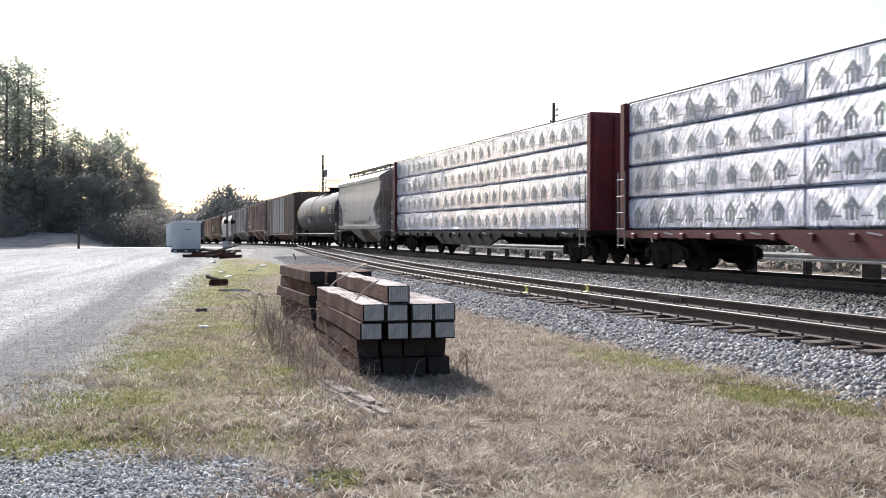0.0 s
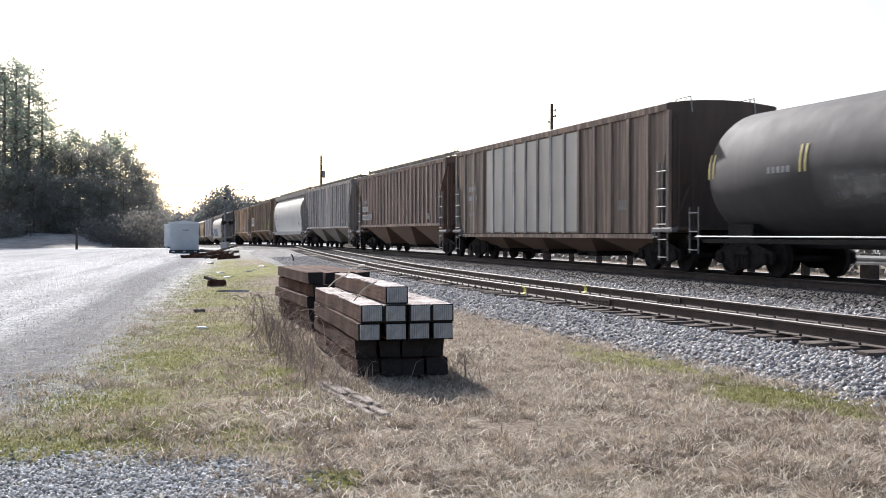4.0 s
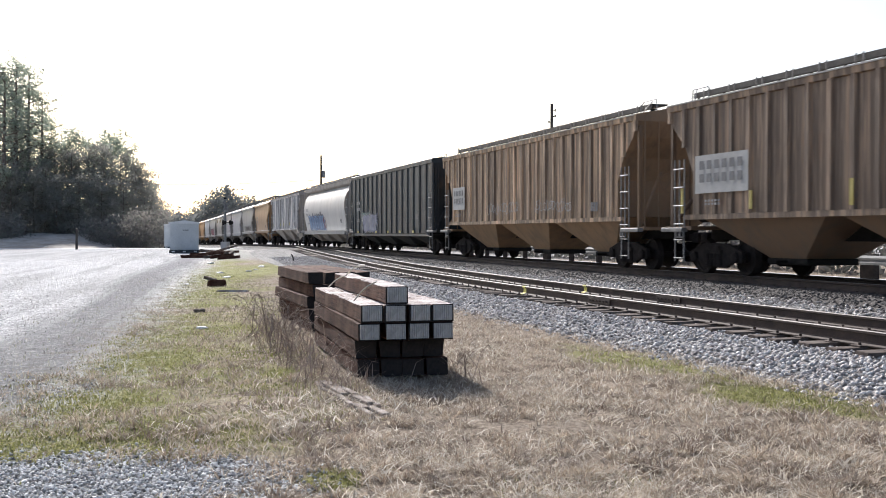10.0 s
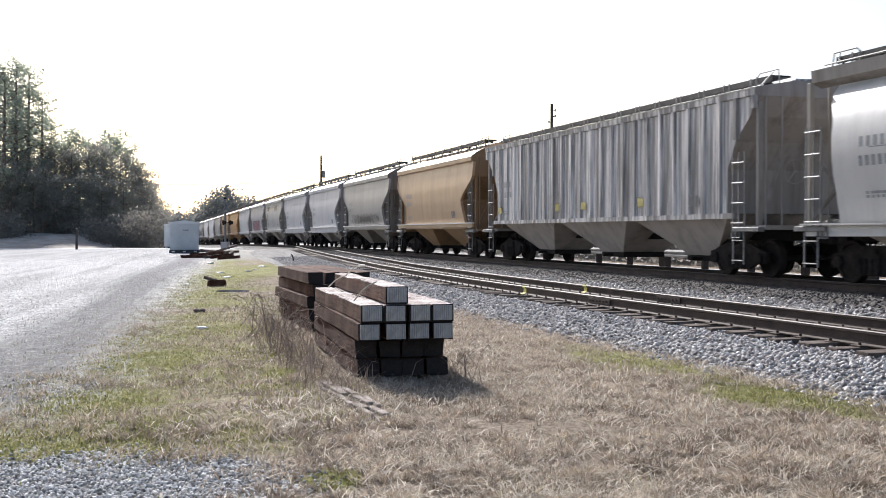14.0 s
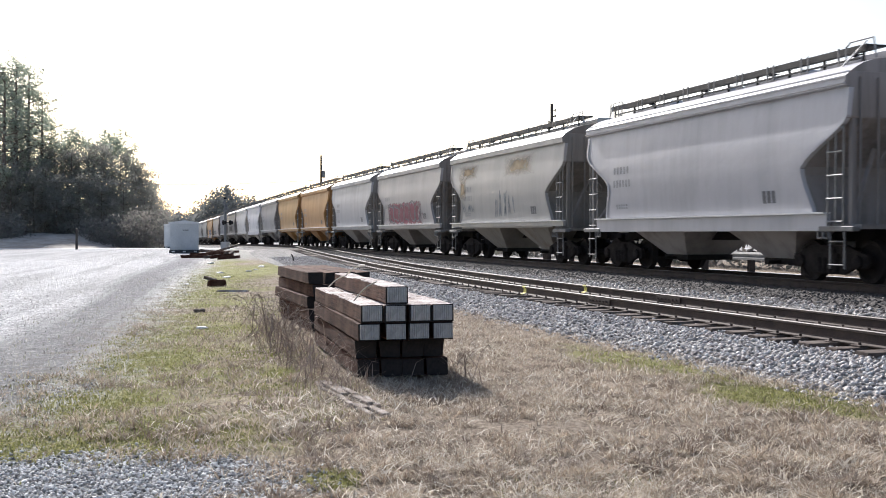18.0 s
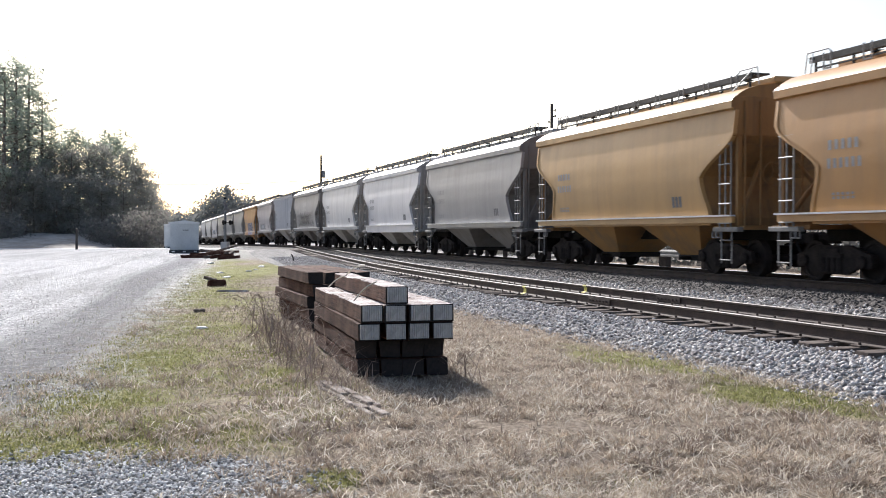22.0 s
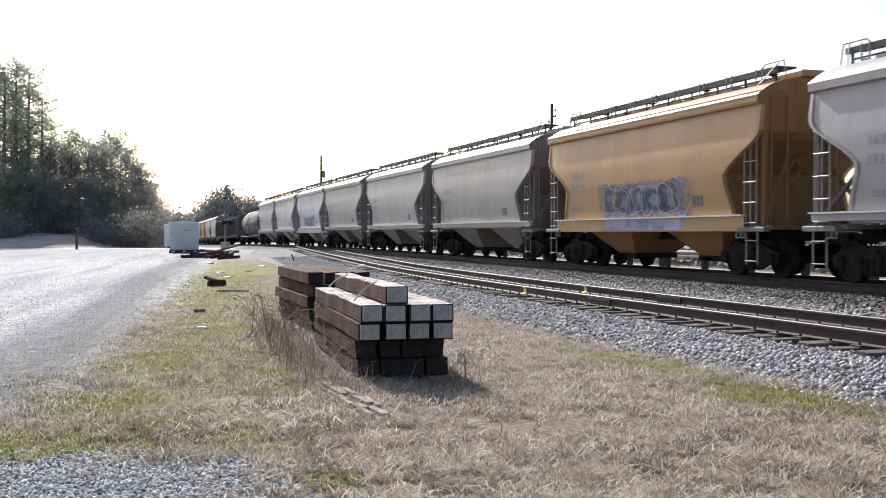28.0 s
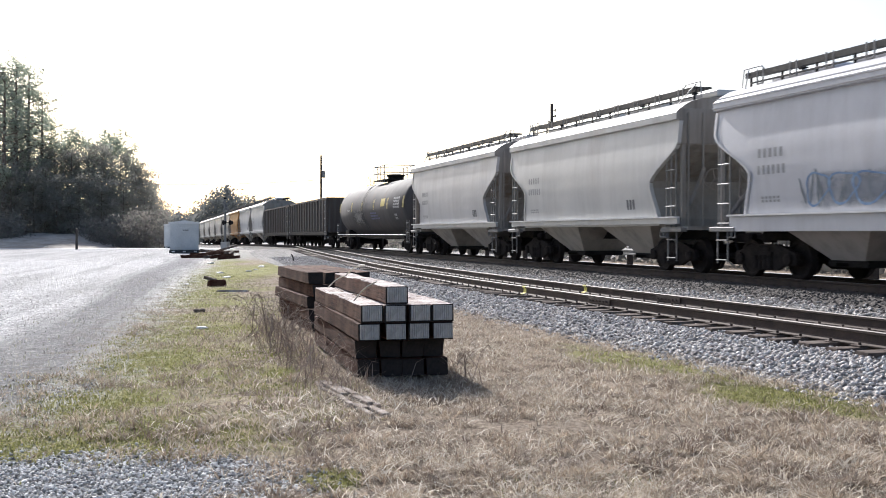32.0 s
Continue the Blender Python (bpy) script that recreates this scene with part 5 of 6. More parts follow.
def stack(corner, turn, tiers, label, glare_row=9, loose=0.0):
    """Tiers of timbers; each tier is (first column, columns, height index, forward shift, plates?)."""
    base = Matrix.Translation(corner) @ Matrix.Rotation(turn, 4, "Z")
    rnd = random.Random(int(corner[0] * 100) + 5)
    st = tagged(new("timber_stack"), label, "timber stack")
    st.matrix_basis = base
    for c0, count, row, shift_x, plated, lift in tiers:
        pitch = 0.2425 if plated else 0.2285
        for c in range(count):
            ob = part("timber", TIMBER_TOP if row >= glare_row else rnd.choice(TIMBER_DATA), None, st)
            x = TIMBER / 2 + shift_x + rnd.uniform(-0.025, 0.025)
            y = -(c0 + c) * pitch - 0.114 + rnd.uniform(-0.006, 0.006)
            z = 0.088 + row * 0.1795 + lift
            ob.matrix_basis = Matrix.Translation((x + rnd.uniform(-1, 1) * loose, y, z)) @ Matrix.Rotation(rnd.uniform(-0.006, 0.006) * (1 + loose * 18), 4, "Z") @ Matrix.Rotation(rnd.uniform(-0.01, 0.01) * loose * 8, 4, "X")
            if plated:
                pl = part("end_plate", PLATE, None, ob, "ribbed galvanised end plate")
                pl.matrix_basis = Matrix.Translation((-TIMBER / 2 - 0.012, 0, 0))
    return st


front = Vector((-0.81, 10.72, 0.0))
stack((-0.865, 10.66, 0.03), STACK_TURN, [
    (0.0, 4, 0, -0.09, False, 0), (0.0, 4, 1, 0.0, False, 0),
    (-0.02, 4, 2, -0.20, True, 0.01), (0.02, 4, 3, -0.20, True, 0.01), (1.05, 1, 4, -0.19, True, 0.01)],
    "stack of brown creosoted timbers with ribbed metal end plates", 3)
stack((-1.93, 15.7, -0.02), math.atan2(3.4, -0.99), [
    (0.0, 4, 0, 0, False, 0), (0.0, 4, 1, 0.1, False, 0), (-0.1, 4, 2, 0.15, False, 0), (0.1, 4, 3, 0.0, False, 0), (0.0, 4, 4, 0.12, False, 0)],
    "older dark stack of creosoted timbers beside tall dry weeds", 9, 0.13)


def strand(name, pts, r, label):
    """A frayed strap laid over the timbers, sagging between its rests."""
    s = Shape()
    for a, b in zip(pts, pts[1:]):
        a, b = Vector(a), Vector(b)
        prev = a
        for i in range(1, 7):
            u = i / 6
            q = a.lerp(b, u) + Vector((0, 0, 0.03 * math.sin(math.pi * u)))
            s.tube(tuple(prev), tuple(q), r, 5)
            prev = q
    tagged(part(name, s, M["rope"]), label, "strap")


def place(px, py, z=0.0):
    """The point at height z seen in a direction across and down the view."""
    y = 1910 * (1.45 - z) / (py - 413)
    return Vector(((px - 784) / 1910 * y, y, z))


strand("strap", [place(580, 510, 0.80), place(612, 488, 0.96), place(645, 469, 1.12)], 0.0075, "frayed pale strap over the timber stack")
strand("strap", [place(626, 533, 0.79), place(666, 499, 0.99)], 0.0075, "frayed pale strap over the timber stack")


# ---- scrap timber and rubbish on the turf ----
def board(px, py, length, width, thick, turn, mat, label, tilt=0.0):
    p = place(px, py)
    rnd = random.Random(int(px * 7 + py))
    s = Shape().box((0, 0, 0), (length, width, thick), 0, min(0.012, thick / 4))
    for q in s.v:
        q.x += rnd.uniform(-0.05, 0.05) * min(1, length)
        q.y += rnd.uniform(-0.02, 0.02)
        q.z += rnd.uniform(-0.01, 0.01)
    ob = part("scrap_board", s, mat)
    ob.matrix_basis = Matrix.Translation((p.x, p.y, thick / 2 + abs(math.sin(tilt)) * length / 2 - 0.005)) @ Matrix.Rotation(turn, 4, "Z") @ Matrix.Rotation(tilt, 4, "Y")
    tagged(ob, label, "board", group="scrap boards on the turf")


def rotten_board(a, b, width, label, seed):
    """A plank rotted into long splinters of uneven height, with gaps between them."""
    rnd = random.Random(seed)
    a, b = Vector(a), Vector(b)
    way = (b - a).normalized()
    side = Vector((-way.y, way.x, 0))
    turn, full = math.atan2(way.y, way.x), (b - a).length
    ob, w = tagged(new("scrap_board"), label, "board", group="scrap boards on the turf"), -width / 2
    while w < width / 2:
        k = rnd.uniform(0.03, 0.09)
        u = rnd.uniform(-0.05, 0.10)
        while u < full:
            ln = rnd.uniform(0.18, 0.6)
            if rnd.random() < 0.86:
                c = a + way * (u + ln / 2) + side * (w + k / 2)
                part("splinter", Shape().box((c.x, c.y, c.z + rnd.uniform(0.0, 0.03)), (ln, k * 0.95, 0.05), turn + rnd.uniform(-0.07, 0.07), 0.006), M["rotten"], ob)
            u += ln + rnd.uniform(-0.01, 0.05)
        w += k


rotten_board((-1.15, 10.3, 0), (-0.62, 8.8, 0), 0.2, "rotten splintered plank beside the timber stack", 3)
rotten_board((0.66, 6.85, -0.03), (0.60, 6.3, -0.03), 0.17, "rotten split board half buried in dry grass", 5)
for px, py, ln, tn in ((343, 457, 1.5, 0.2), (368, 455, 1.7, -0.25), (392, 458, 1.3, 0.5), (380, 451, 1.4, 0.9), (372, 448, 1.6, -0.1), (404, 460, 1.2, 0.1)):
    board(px, py, ln, 0.2, 0.17, tn, M["tie_new"], "dark discarded railway timber on the gravel", 0.12 * math.sin(px * 3.7))
heap = random.Random(77)
for k in range(13):
    px, py, ln = heap.uniform(352, 412), heap.uniform(447, 458), heap.uniform(0.7, 1.7)
    board(px, py, ln, 0.2, 0.15, heap.uniform(0, 3.1), heap.choice((M["tie_new"], M["tie_new"], M["tie_old"])), "dark discarded railway timber heaped on the gravel", heap.uniform(-0.3, 0.3))
board(383, 507, 0.46, 0.2, 0.18, 0.5, M["tie_new"], "short dark timber block on the turf")
board(410, 517, 0.75, 0.11, 0.05, -0.1, M["tie_top"], "pale weathered scrap board on the turf")
board(372, 499, 0.4, 0.12, 0.1, -0.5, M["tie_old"], "weathered scrap board on the turf", 0.2)
board(352, 553, 0.2, 0.12, 0.06, 0.4, M["tie_old"], "weathered scrap board on the turf")


def lump(px, py, r, mat, name, label, category):
    p = place(px, py)
    rnd = random.Random(int(px))
    s = Shape().lathe([(-r * 0.6, r * 0.5), (-r * 0.4, r), (0.0, r * 1.15), (r * 0.45, r * 0.8), (r * 0.6, r * 0.3)], (0, 0, 0), 9, "z")
    for q in s.v:
        q *= rnd.uniform(0.65, 1.25)
        q.x *= 1.5
        q.z *= 0.7
    ob = part(name, s, mat)
    ob.matrix_basis = Matrix.Translation((p.x, p.y, ground_z(p.x, p.y) + r * 0.25)) @ Matrix.Rotation(px * 1.7, 4, "Z")
    tagged(ob, label, category)


lump(355, 582, 0.055, M["white_paint"], "litter", "crumpled white litter on the turf", "litter")
lump(468, 438, 0.28, M["white_paint"], "stone", "white painted stone by the crossing", "stone")
for px, py, r in ((372, 467, 0.13), (388, 484, 0.085), (401, 492, 0.08), (330, 504, 0.06), (463, 473, 0.11)):
    lump(px, py, r, M["white_paint"], "stone", "pale broken concrete lump on the gravel", "stone")
for px, py in ((452, 478), (440, 481)):
    lump(px, py, 0.07, M["concrete"], "stone", "small pale stone on green turf", "stone")


def switch_hook():
    p = place(519, 466)
    s = Shape().path([(0, 0, 0), (0, 0, 0.25), (-0.06, 0, 0.38), (-0.1, 0, 0.42)], 0.03)
    ob = part("marker_stake", s, M["black_steel"])
    ob.matrix_basis = Matrix.Translation(p)
    tagged(ob, "bent dark steel stake in the ballast", "stake")


switch_hook()


GREY = (0.36, 0.355, 0.35)
TAN, ORANGE = (0.46, 0.30, 0.17), (0.47, 0.245, 0.082)
# middle of each car at the start, metres up the line
CENTRES = (15.0, 40.3, 60.25, 76.1, 94.4, 113.1, 132.2, 150.6, 169.8, 188.8, 207.65, 225.9, 244.9, 260.75, 274.1, 287.1, 300.3, 313.45, 326.4, 339.45, 352.4, 365.4, 378.3,
           391.2, 404.25, 417.3, 430.1, 442.9, 456.05, 469.05, 481.95, 494.9, 507.3, 520.4, 533.3, 548.9, 569.5, 587.3, 601.4, 614.2, 627.2, 640.0, 652.3, 664.6, 677.0, 690.0)
KINDS = (
    ("lumber_red", (0.1, 0.02, 0.02), "maroon bulkhead flat car loaded with white-wrapped lumber"),
    ("lumber_black", (0.1, 0.02, 0.02), "flat car with maroon bulkheads, black sill and white-wrapped lumber"),
    ("curved", (0.47, 0.46, 0.44), "light grey curved-side two-bay covered hopper"),
    ("tank", (0.046, 0.043, 0.046), "dark grey tank car with yellow reflector strips and railing"),
    ("boxy", (0.22, 0.155, 0.125), "rust-brown ribbed hopper with a pale grey panel"),
    ("rusty", (0.29, 0.20, 0.17), "faded rust-brown ribbed three-bay covered hopper"),
    ("ribbed", (0.44, 0.415, 0.41), "dull grey ribbed three-bay covered hopper"),
    ("round", (0.56, 0.56, 0.55), "white round-sided four-bay covered hopper"),
    ("rusty", (0.29, 0.20, 0.135), "brown ribbed hopper with white patch and yellow strips"),
    ("rusty", (0.50, 0.345, 0.22), "rust-stained tan ribbed hopper with a white patch"),
    ("boxy_dark", (0.040, 0.056, 0.068), "dark green ribbed hopper with pale sprayed lettering"),
    ("round", (0.60, 0.59, 0.57), "white round-sided hopper with a blue sprayed patch"),
    ("ribbed", (0.62, 0.61, 0.61), "pale grey ribbed three-bay covered hopper"),
    ("curved", TAN, "tan curved-side two-bay covered hopper"),
    ("curved", (0.34, 0.33, 0.315), "dusty grey curved-side two-bay covered hopper"),
    ("deep", (0.52, 0.52, 0.55), "pale lavender-grey two-bay hopper with a deep sill"),
    ("deep", (0.48, 0.48, 0.51), "grey curved-side two-bay hopper with a deep pale sill"),
    ("curved", (0.40, 0.395, 0.385), "grey two-bay hopper with rust stain and dark scrawl"),
    ("curved", (0.39, 0.38, 0.385), "grey two-bay hopper with a red sprayed patch"),
    ("curved", (0.45, 0.455, 0.475), "clean pale grey two-bay covered hopper"),
    ("curved", ORANGE, "faded orange curved-side two-bay covered hopper"),
    ("curved", (0.47, 0.275, 0.10), "ochre curved-side two-bay covered hopper"),
    ("curved", (0.33, 0.33, 0.34), "mid grey curved-side two-bay covered hopper"),
    ("deep", (0.68, 0.68, 0.71), "pale grey two-bay hopper with a deep white sill"),
    ("curved", (0.66, 0.655, 0.655), "pale grey two-bay hopper with large dark marks"),
    ("curved", (0.31, 0.30, 0.30), "soot-grey two-bay hopper with a pale square patch"),
    ("ribbed_two", (0.50, 0.50, 0.52), "pale grey boxy hopper with upright ribs"),
    ("curved", (0.40, 0.37, 0.375), "pinkish grey curved-side two-bay covered hopper"),
    ("deep", (0.46, 0.255, 0.10), "orange two-bay hopper with blue sprayed lettering"),
    ("curved", GREY, "grey curved-side two-bay covered hopper"),
    ("curved", (0.40, 0.40, 0.40), "grey curved-side two-bay covered hopper"),
    ("curved", (0.37, 0.37, 0.365), "grey two-bay hopper with faint yellow marks"),
    ("deep", (0.56, 0.565, 0.60), "pale grey two-bay hopper with blue scrawl on its sill"),
    ("curved", (0.56, 0.56, 0.55), "pale grey curved-side two-bay covered hopper"),
    ("curved", (0.52, 0.52, 0.53), "pale grey two-bay hopper ahead of a tank car"),
    ("tank", (0.062, 0.059, 0.062), "dark grey tank car with a railed top platform"),
    ("gondola", (0.06, 0.058, 0.056), "black ribbed high-side gondola car"),
    ("gondola", (0.055, 0.052, 0.05), "black ribbed high-side gondola car"),
    ("curved", (0.55, 0.55, 0.54), "pale grey two-bay hopper behind the gondolas"),
    ("curved", (0.48, 0.48, 0.48), "pale grey curved-side two-bay covered hopper"),
    ("curved", ORANGE, "faded orange curved-side two-bay covered hopper"),
    ("curved", (0.58, 0.56, 0.51), "cream curved-side two-bay covered hopper"),
    ("curved", (0.60, 0.59, 0.55), "cream curved-side two-bay covered hopper"),
    ("curved", (0.56, 0.55, 0.51), "cream curved-side two-bay covered hopper"),
    ("curved", (0.60, 0.58, 0.53), "cream curved-side two-bay covered hopper"),
    ("curved", (0.57, 0.55, 0.50), "cream curved-side two-bay covered hopper"),
)
CAR_LENGTH = {"curved": 13.15, "deep": 13.15, "ribbed_two": 13.3, "tank": 18.2, "gondola": 18.2, "lumber_red": 24.4, "lumber_black": 24.4}
TRAIN = []


def make_train():
    for middle, (kind, rgb, label) in zip(CENTRES, KINDS):
        car = make_car(kind, CAR_LENGTH.get(kind, 18.6), rgb, label)
        tagged(car, group="cars of the passing freight train")
        TRAIN.append((car, middle))
    decorate([c for c, _ in TRAIN])


def decorate(c):
    """Patches and sprayed lettering on single cars, on the side towards the camera."""
    extra(c[4], "pale_panel", M["paint"], lambda s: s.box((-0.9, -1.512, 2.5), (8.2, 0.02, 2.95)), "pale grey repainted panel").color = (0.33, 0.325, 0.32, 1)
    for o in c[4].children:
        x = sum(q[0] for q in o.bound_box) / 8
        if o.name[:3] == "rib" and -8.6 < x < 3.2:
            o.color = (0.33, 0.325, 0.32, 1) if x > -5.0 else (0.26, 0.23, 0.20, 1)
    for x in (-7.1, -2.0, -0.05, 3.5):
        soft_patch(c[12], "yellow_spot", "ribbed", x - 0.2, x + 0.2, 1.62, 1.92, M["yellow_spot"], "faded yellow spot", 0.07)
    for i, x0, w in ((8, -7.3, 2.2), (9, -7.2, 1.5)):
        extra(c[i], "white_patch", M["pale_mark"], lambda s: bars(s, "ribbed", x0, 2.78, w, 0.88, 1, 1, 0.0), "white repainted number patch").location.y = -0.066
        extra(c[i], "patch_bars", M["dark_mark"], lambda s: bars(s, "ribbed", x0 + 0.2, 2.65, w - 0.3, 0.2, 6, 2), "dark bars on the white patch").location.y = -0.074
    for x, z, h in ((-7.9, 1.75, 0.6), (-5.0, 1.7, 0.4), (-1.7, 1.75, 0.5), (1.9, 1.7, 0.5), (3.9, 1.75, 0.5), (7.0, 2.0, 1.0), (7.25, 2.0, 1.0)):
        extra(c[8], "reflector_strip", M["yellow_mark"], lambda s: s.box((x, -1.575, z), (0.11, 0.01, h)), "yellow reflector strip")
    for z, w in ((2.42, 1.4), (1.98, 2.3)):
        extra(c[5], "pale_patch", M["pale_mark"], lambda s: bars(s, "ribbed", -7.3, z, w, 0.27, 1, 1, 0.0), "pale repainted patch").location.y = -0.066
        extra(c[5], "patch_bars", M["dark_mark"], lambda s: bars(s, "ribbed", -7.25, z - 0.04, w - 0.1, 0.19, int(w * 4), 1, 0.4), "dark bars on the pale patch").location.y = -0.074
    for x0, x1, n, seed in ((-3.0, 0.2, 12, 51), (1.6, 4.6, 12, 52)):
        bubble_letters(c[9], "scrawled_letter", M["pale_mark"], "pale thin scrawled letter", "ribbed", x0, x1, 1.68, 2.0, n, seed, 0.068, 0.022)
    soft_patch(c[10], "sprayed_shade", "boxy", -6.0, -3.4, 1.45, 2.2, M["teal_block"], "faded teal sprayed shade", 0.066)
    soft_patch(c[10], "sprayed_block", "boxy", -5.5, -1.6, 1.0, 2.05, M["lilac_block"], "faded lilac sprayed block", 0.07)
    extra(c[10], "sprayed_outline", M["grey_spray"], lambda s: spray(s, "boxy", -5.4, -1.9, 1.05, 2.15, 15, 0.076, 0.16, 0.25), "thin dark sprayed outlines")
    for x in (-6.6, -2.0, 0.6, 3.0, 5.5):
        extra(c[10], "reflector_strip", M["yellow_mark"], lambda s: s.box((x, -1.575, 1.05), (0.3, 0.01, 0.1)), "yellow reflector strip")
    extra(c[11], "sprayed_patch", M["blue_spray"], lambda s: spray(s, "round", -5.6, 0.2, 1.2, 2.15, 5, 0.014, 0.3), "blue sprayed patch")
    soft_patch(c[11], "sprayed_block", "round", -6.1, 0.5, 1.14, 2.25, M["blue_block"], "sky-blue sprayed block", 0.011)
    extra(c[11], "sprayed_swirl", M["red_spray"], lambda s: spray(s, "round", 0.0, 0.9, 1.2, 2.1, 16, 0.016, 0.3, 0.45), "maroon sprayed swirl")
    extra(c[11], "sprayed_outline", M["dark_mark"], lambda s: spray(s, "round", -5.6, 0.4, 1.7, 2.45, 6, 0.008, 0.35), "dark sprayed outline")
    extra(c[17], "dark_scrawl", M["grey_spray"], lambda s: (spray(s, "curved", -4.0, -2.8, 1.75, 2.1, 7, 0.01, 0.1, 0.2), spray(s, "curved", -0.5, 1.6, 1.55, 2.5, 8, 0.01, 0.16, 0.2)), "dark grey scrawled lettering")
    bubble_letters(c[18], "pale_outline_letter", M["grey_spray"], "grey rounded sprayed outline", "curved", -3.2, 2.6, 1.5, 2.35, 6, 9, 0.014, 0.035)
    bubble_letters(c[18], "dark_outline_letter", M["dark_mark"], "dark rounded sprayed outline", "curved", -3.3, 2.7, 1.45, 2.45, 6, 9, 0.012, 0.06)
    soft_patch(c[18], "sprayed_block", "curved", -3.7, 2.9, 1.38, 2.45, M["magenta_block"], "faded magenta sprayed block")
    for i, x0, x1, z0, z1 in ((17, 0.4, 3.4, 2.9, 3.65), (17, -4.6, -3.6, 2.2, 3.2), (17, -4.8, -2.2, 3.0, 3.6)):
        soft_patch(c[i], "rust_stain", "curved", x0, x1, z0, z1, M["rust_stain"], "ochre rust stain")
    for i, x0, x1, z0, z1 in ((14, -4.0, 4.5, 1.36, 2.1), (25, -4.4, 4.0, 1.36, 2.6), (2, -4.0, 4.4, 1.36, 1.7)):
        soft_patch(c[i], "soot_stain", "curved", x0, x1, z0, z1, M["soot_stain"], "dark soot stain")
    soft_patch(c[28], "sprayed_block", "curved", -2.2, 3.0, 1.36, 2.35, M["lilac_block"], "faded lilac sprayed block")
    bubble_letters(c[28], "blue_letter", M["navy_spray"], "navy sprayed letter", "curved", -1.7, 2.3, 1.45, 2.2, 5, 17, 0.014, 0.15)
    extra(c[28], "yellow_outline", M["yellow_mark"], lambda s: spray(s, "curved", -1.8, 2.6, 1.5, 2.3, 11, 0.018, 0.5, 0.10), "thin yellow sprayed outline")
    bubble_letters(c[28], "pale_outline_letter", M["pale_mark"], "pale rounded sprayed outline", "curved", -2.0, 2.9, 1.42, 2.35, 6, 21, 0.02, 0.03)
    extra(c[28], "sill_spray", M["violet_spray"], lambda s: s.box((0.4, -1.573, 1.19), (4.2, 0.006, 0.27)), "pale violet paint run over the sill")
    bubble_letters(c[11], "navy_outline_letter", M["navy_spray"], "navy rounded sprayed outline", "round", -5.8, 0.2, 1.25, 2.25, 6, 33, 0.018, 0.05)
    bubble_letters(c[32], "pale_blue_outline_letter", M["blue_spray"], "thin pale blue sprayed outline", "curved", -2.4, 2.4, 1.45, 2.2, 6, 40, 0.016, 0.04)
    soft_patch(c[32], "sprayed_shade", "curved", -2.6, 2.6, 1.42, 2.2, M["grey_block"], "faint grey-blue sprayed shade")
    extra(c[32], "blue_scrawl", M["grey_spray"], lambda s: spray(s, "curved", -2.4, 2.4, 1.48, 2.25, 12, 0.012, 0.14, 0.16), "thin grey-blue scrawled lettering")
    tagged([o for o in c[32].children if o.name[:11] == "blue_scrawl"][0], kind="stuff")
    soft_patch(c[27], "sprayed_shade", "curved", -3.8, 1.5, 1.4, 2.1, M["grey_block"], "faint grey-blue sprayed shade")
    extra(c[25], "pale_square", M["pale_mark"], lambda s: bars(s, "curved", -1.3, 3.25, 1.7, 0.6, 1, 1, 0.0), "pale repainted square")


make_train()


# ---- trees ----
def leaf_cloud(rnd, centres, per, size, droop=0.0):
    v, f = [], []
    for c, r in centres:
        for _ in range(per):
            d = Vector((rnd.gauss(0, 1), rnd.gauss(0, 1), rnd.gauss(0, 0.8)))
            p = c + d * (r * 0.45)
            q = size * rnd.uniform(0.5, 1.3)
            a = Vector((rnd.uniform(-1, 1), rnd.uniform(-1, 1), rnd.uniform(-1, 1))).normalized()
            b = a.orthogonal().normalized()
            k = len(v)
            v.extend([tuple(p + a * q), tuple(p + b * q * 0.55), tuple(p - a * q), tuple(p - b * q * 0.55)])
            f.append((k, k + 1, k + 2, k + 3))
    return v, f


def pine(seed, h, spread, bare, leaf, label, size=0.19, per=30):
    rnd = random.Random(seed)
    t = tagged(new("tree"), label, "tree")
    trunk, centres = Shape(), []
    top = Vector((rnd.uniform(-0.4, 0.4), 0, h))
    trunk.tube((0, 0, -0.3), tuple(top * 0.55), 0.016 * h, 8, 0.010 * h)
    trunk.tube(tuple(top * 0.55), tuple(top * 0.97), 0.010 * h, 7, 0.003 * h)
    count = 42 if h > 18 else 32
    for i in range(count):
        u = bare + (1 - bare) * (i + rnd.random()) / count
        z = h * u
        reach = spread * (0.35 + 0.65 * math.sin(math.pi * min(1, (u - bare) / (1 - bare) * 0.8 + 0.2))) * rnd.uniform(0.45, 1.1)
        a = rnd.uniform(0, 6.283)
        tip = Vector((math.cos(a) * reach, math.sin(a) * reach, z + reach * rnd.uniform(0.1, 0.45)))
        base = Vector((top.x * u, 0, z))
        trunk.tube(tuple(base), tuple(tip), 0.0045 * h, 4, 0.0012 * h)
        for k in (0.45, 0.8, 1.05):
            centres.append((base.lerp(tip, k) + Vector((rnd.uniform(-0.5, 0.5), rnd.uniform(-0.5, 0.5), rnd.uniform(-0.3, 0.6))), rnd.uniform(0.5, 1.5)))
    part("trunk", trunk, M["bark"], t)
    v, f = leaf_cloud(rnd, centres, per, size)
    me = bpy.data.meshes.new("crown")
    me.from_pydata(v, [], f)
    me.materials.append(leaf)
    part("crown", me, None, t)
    return t


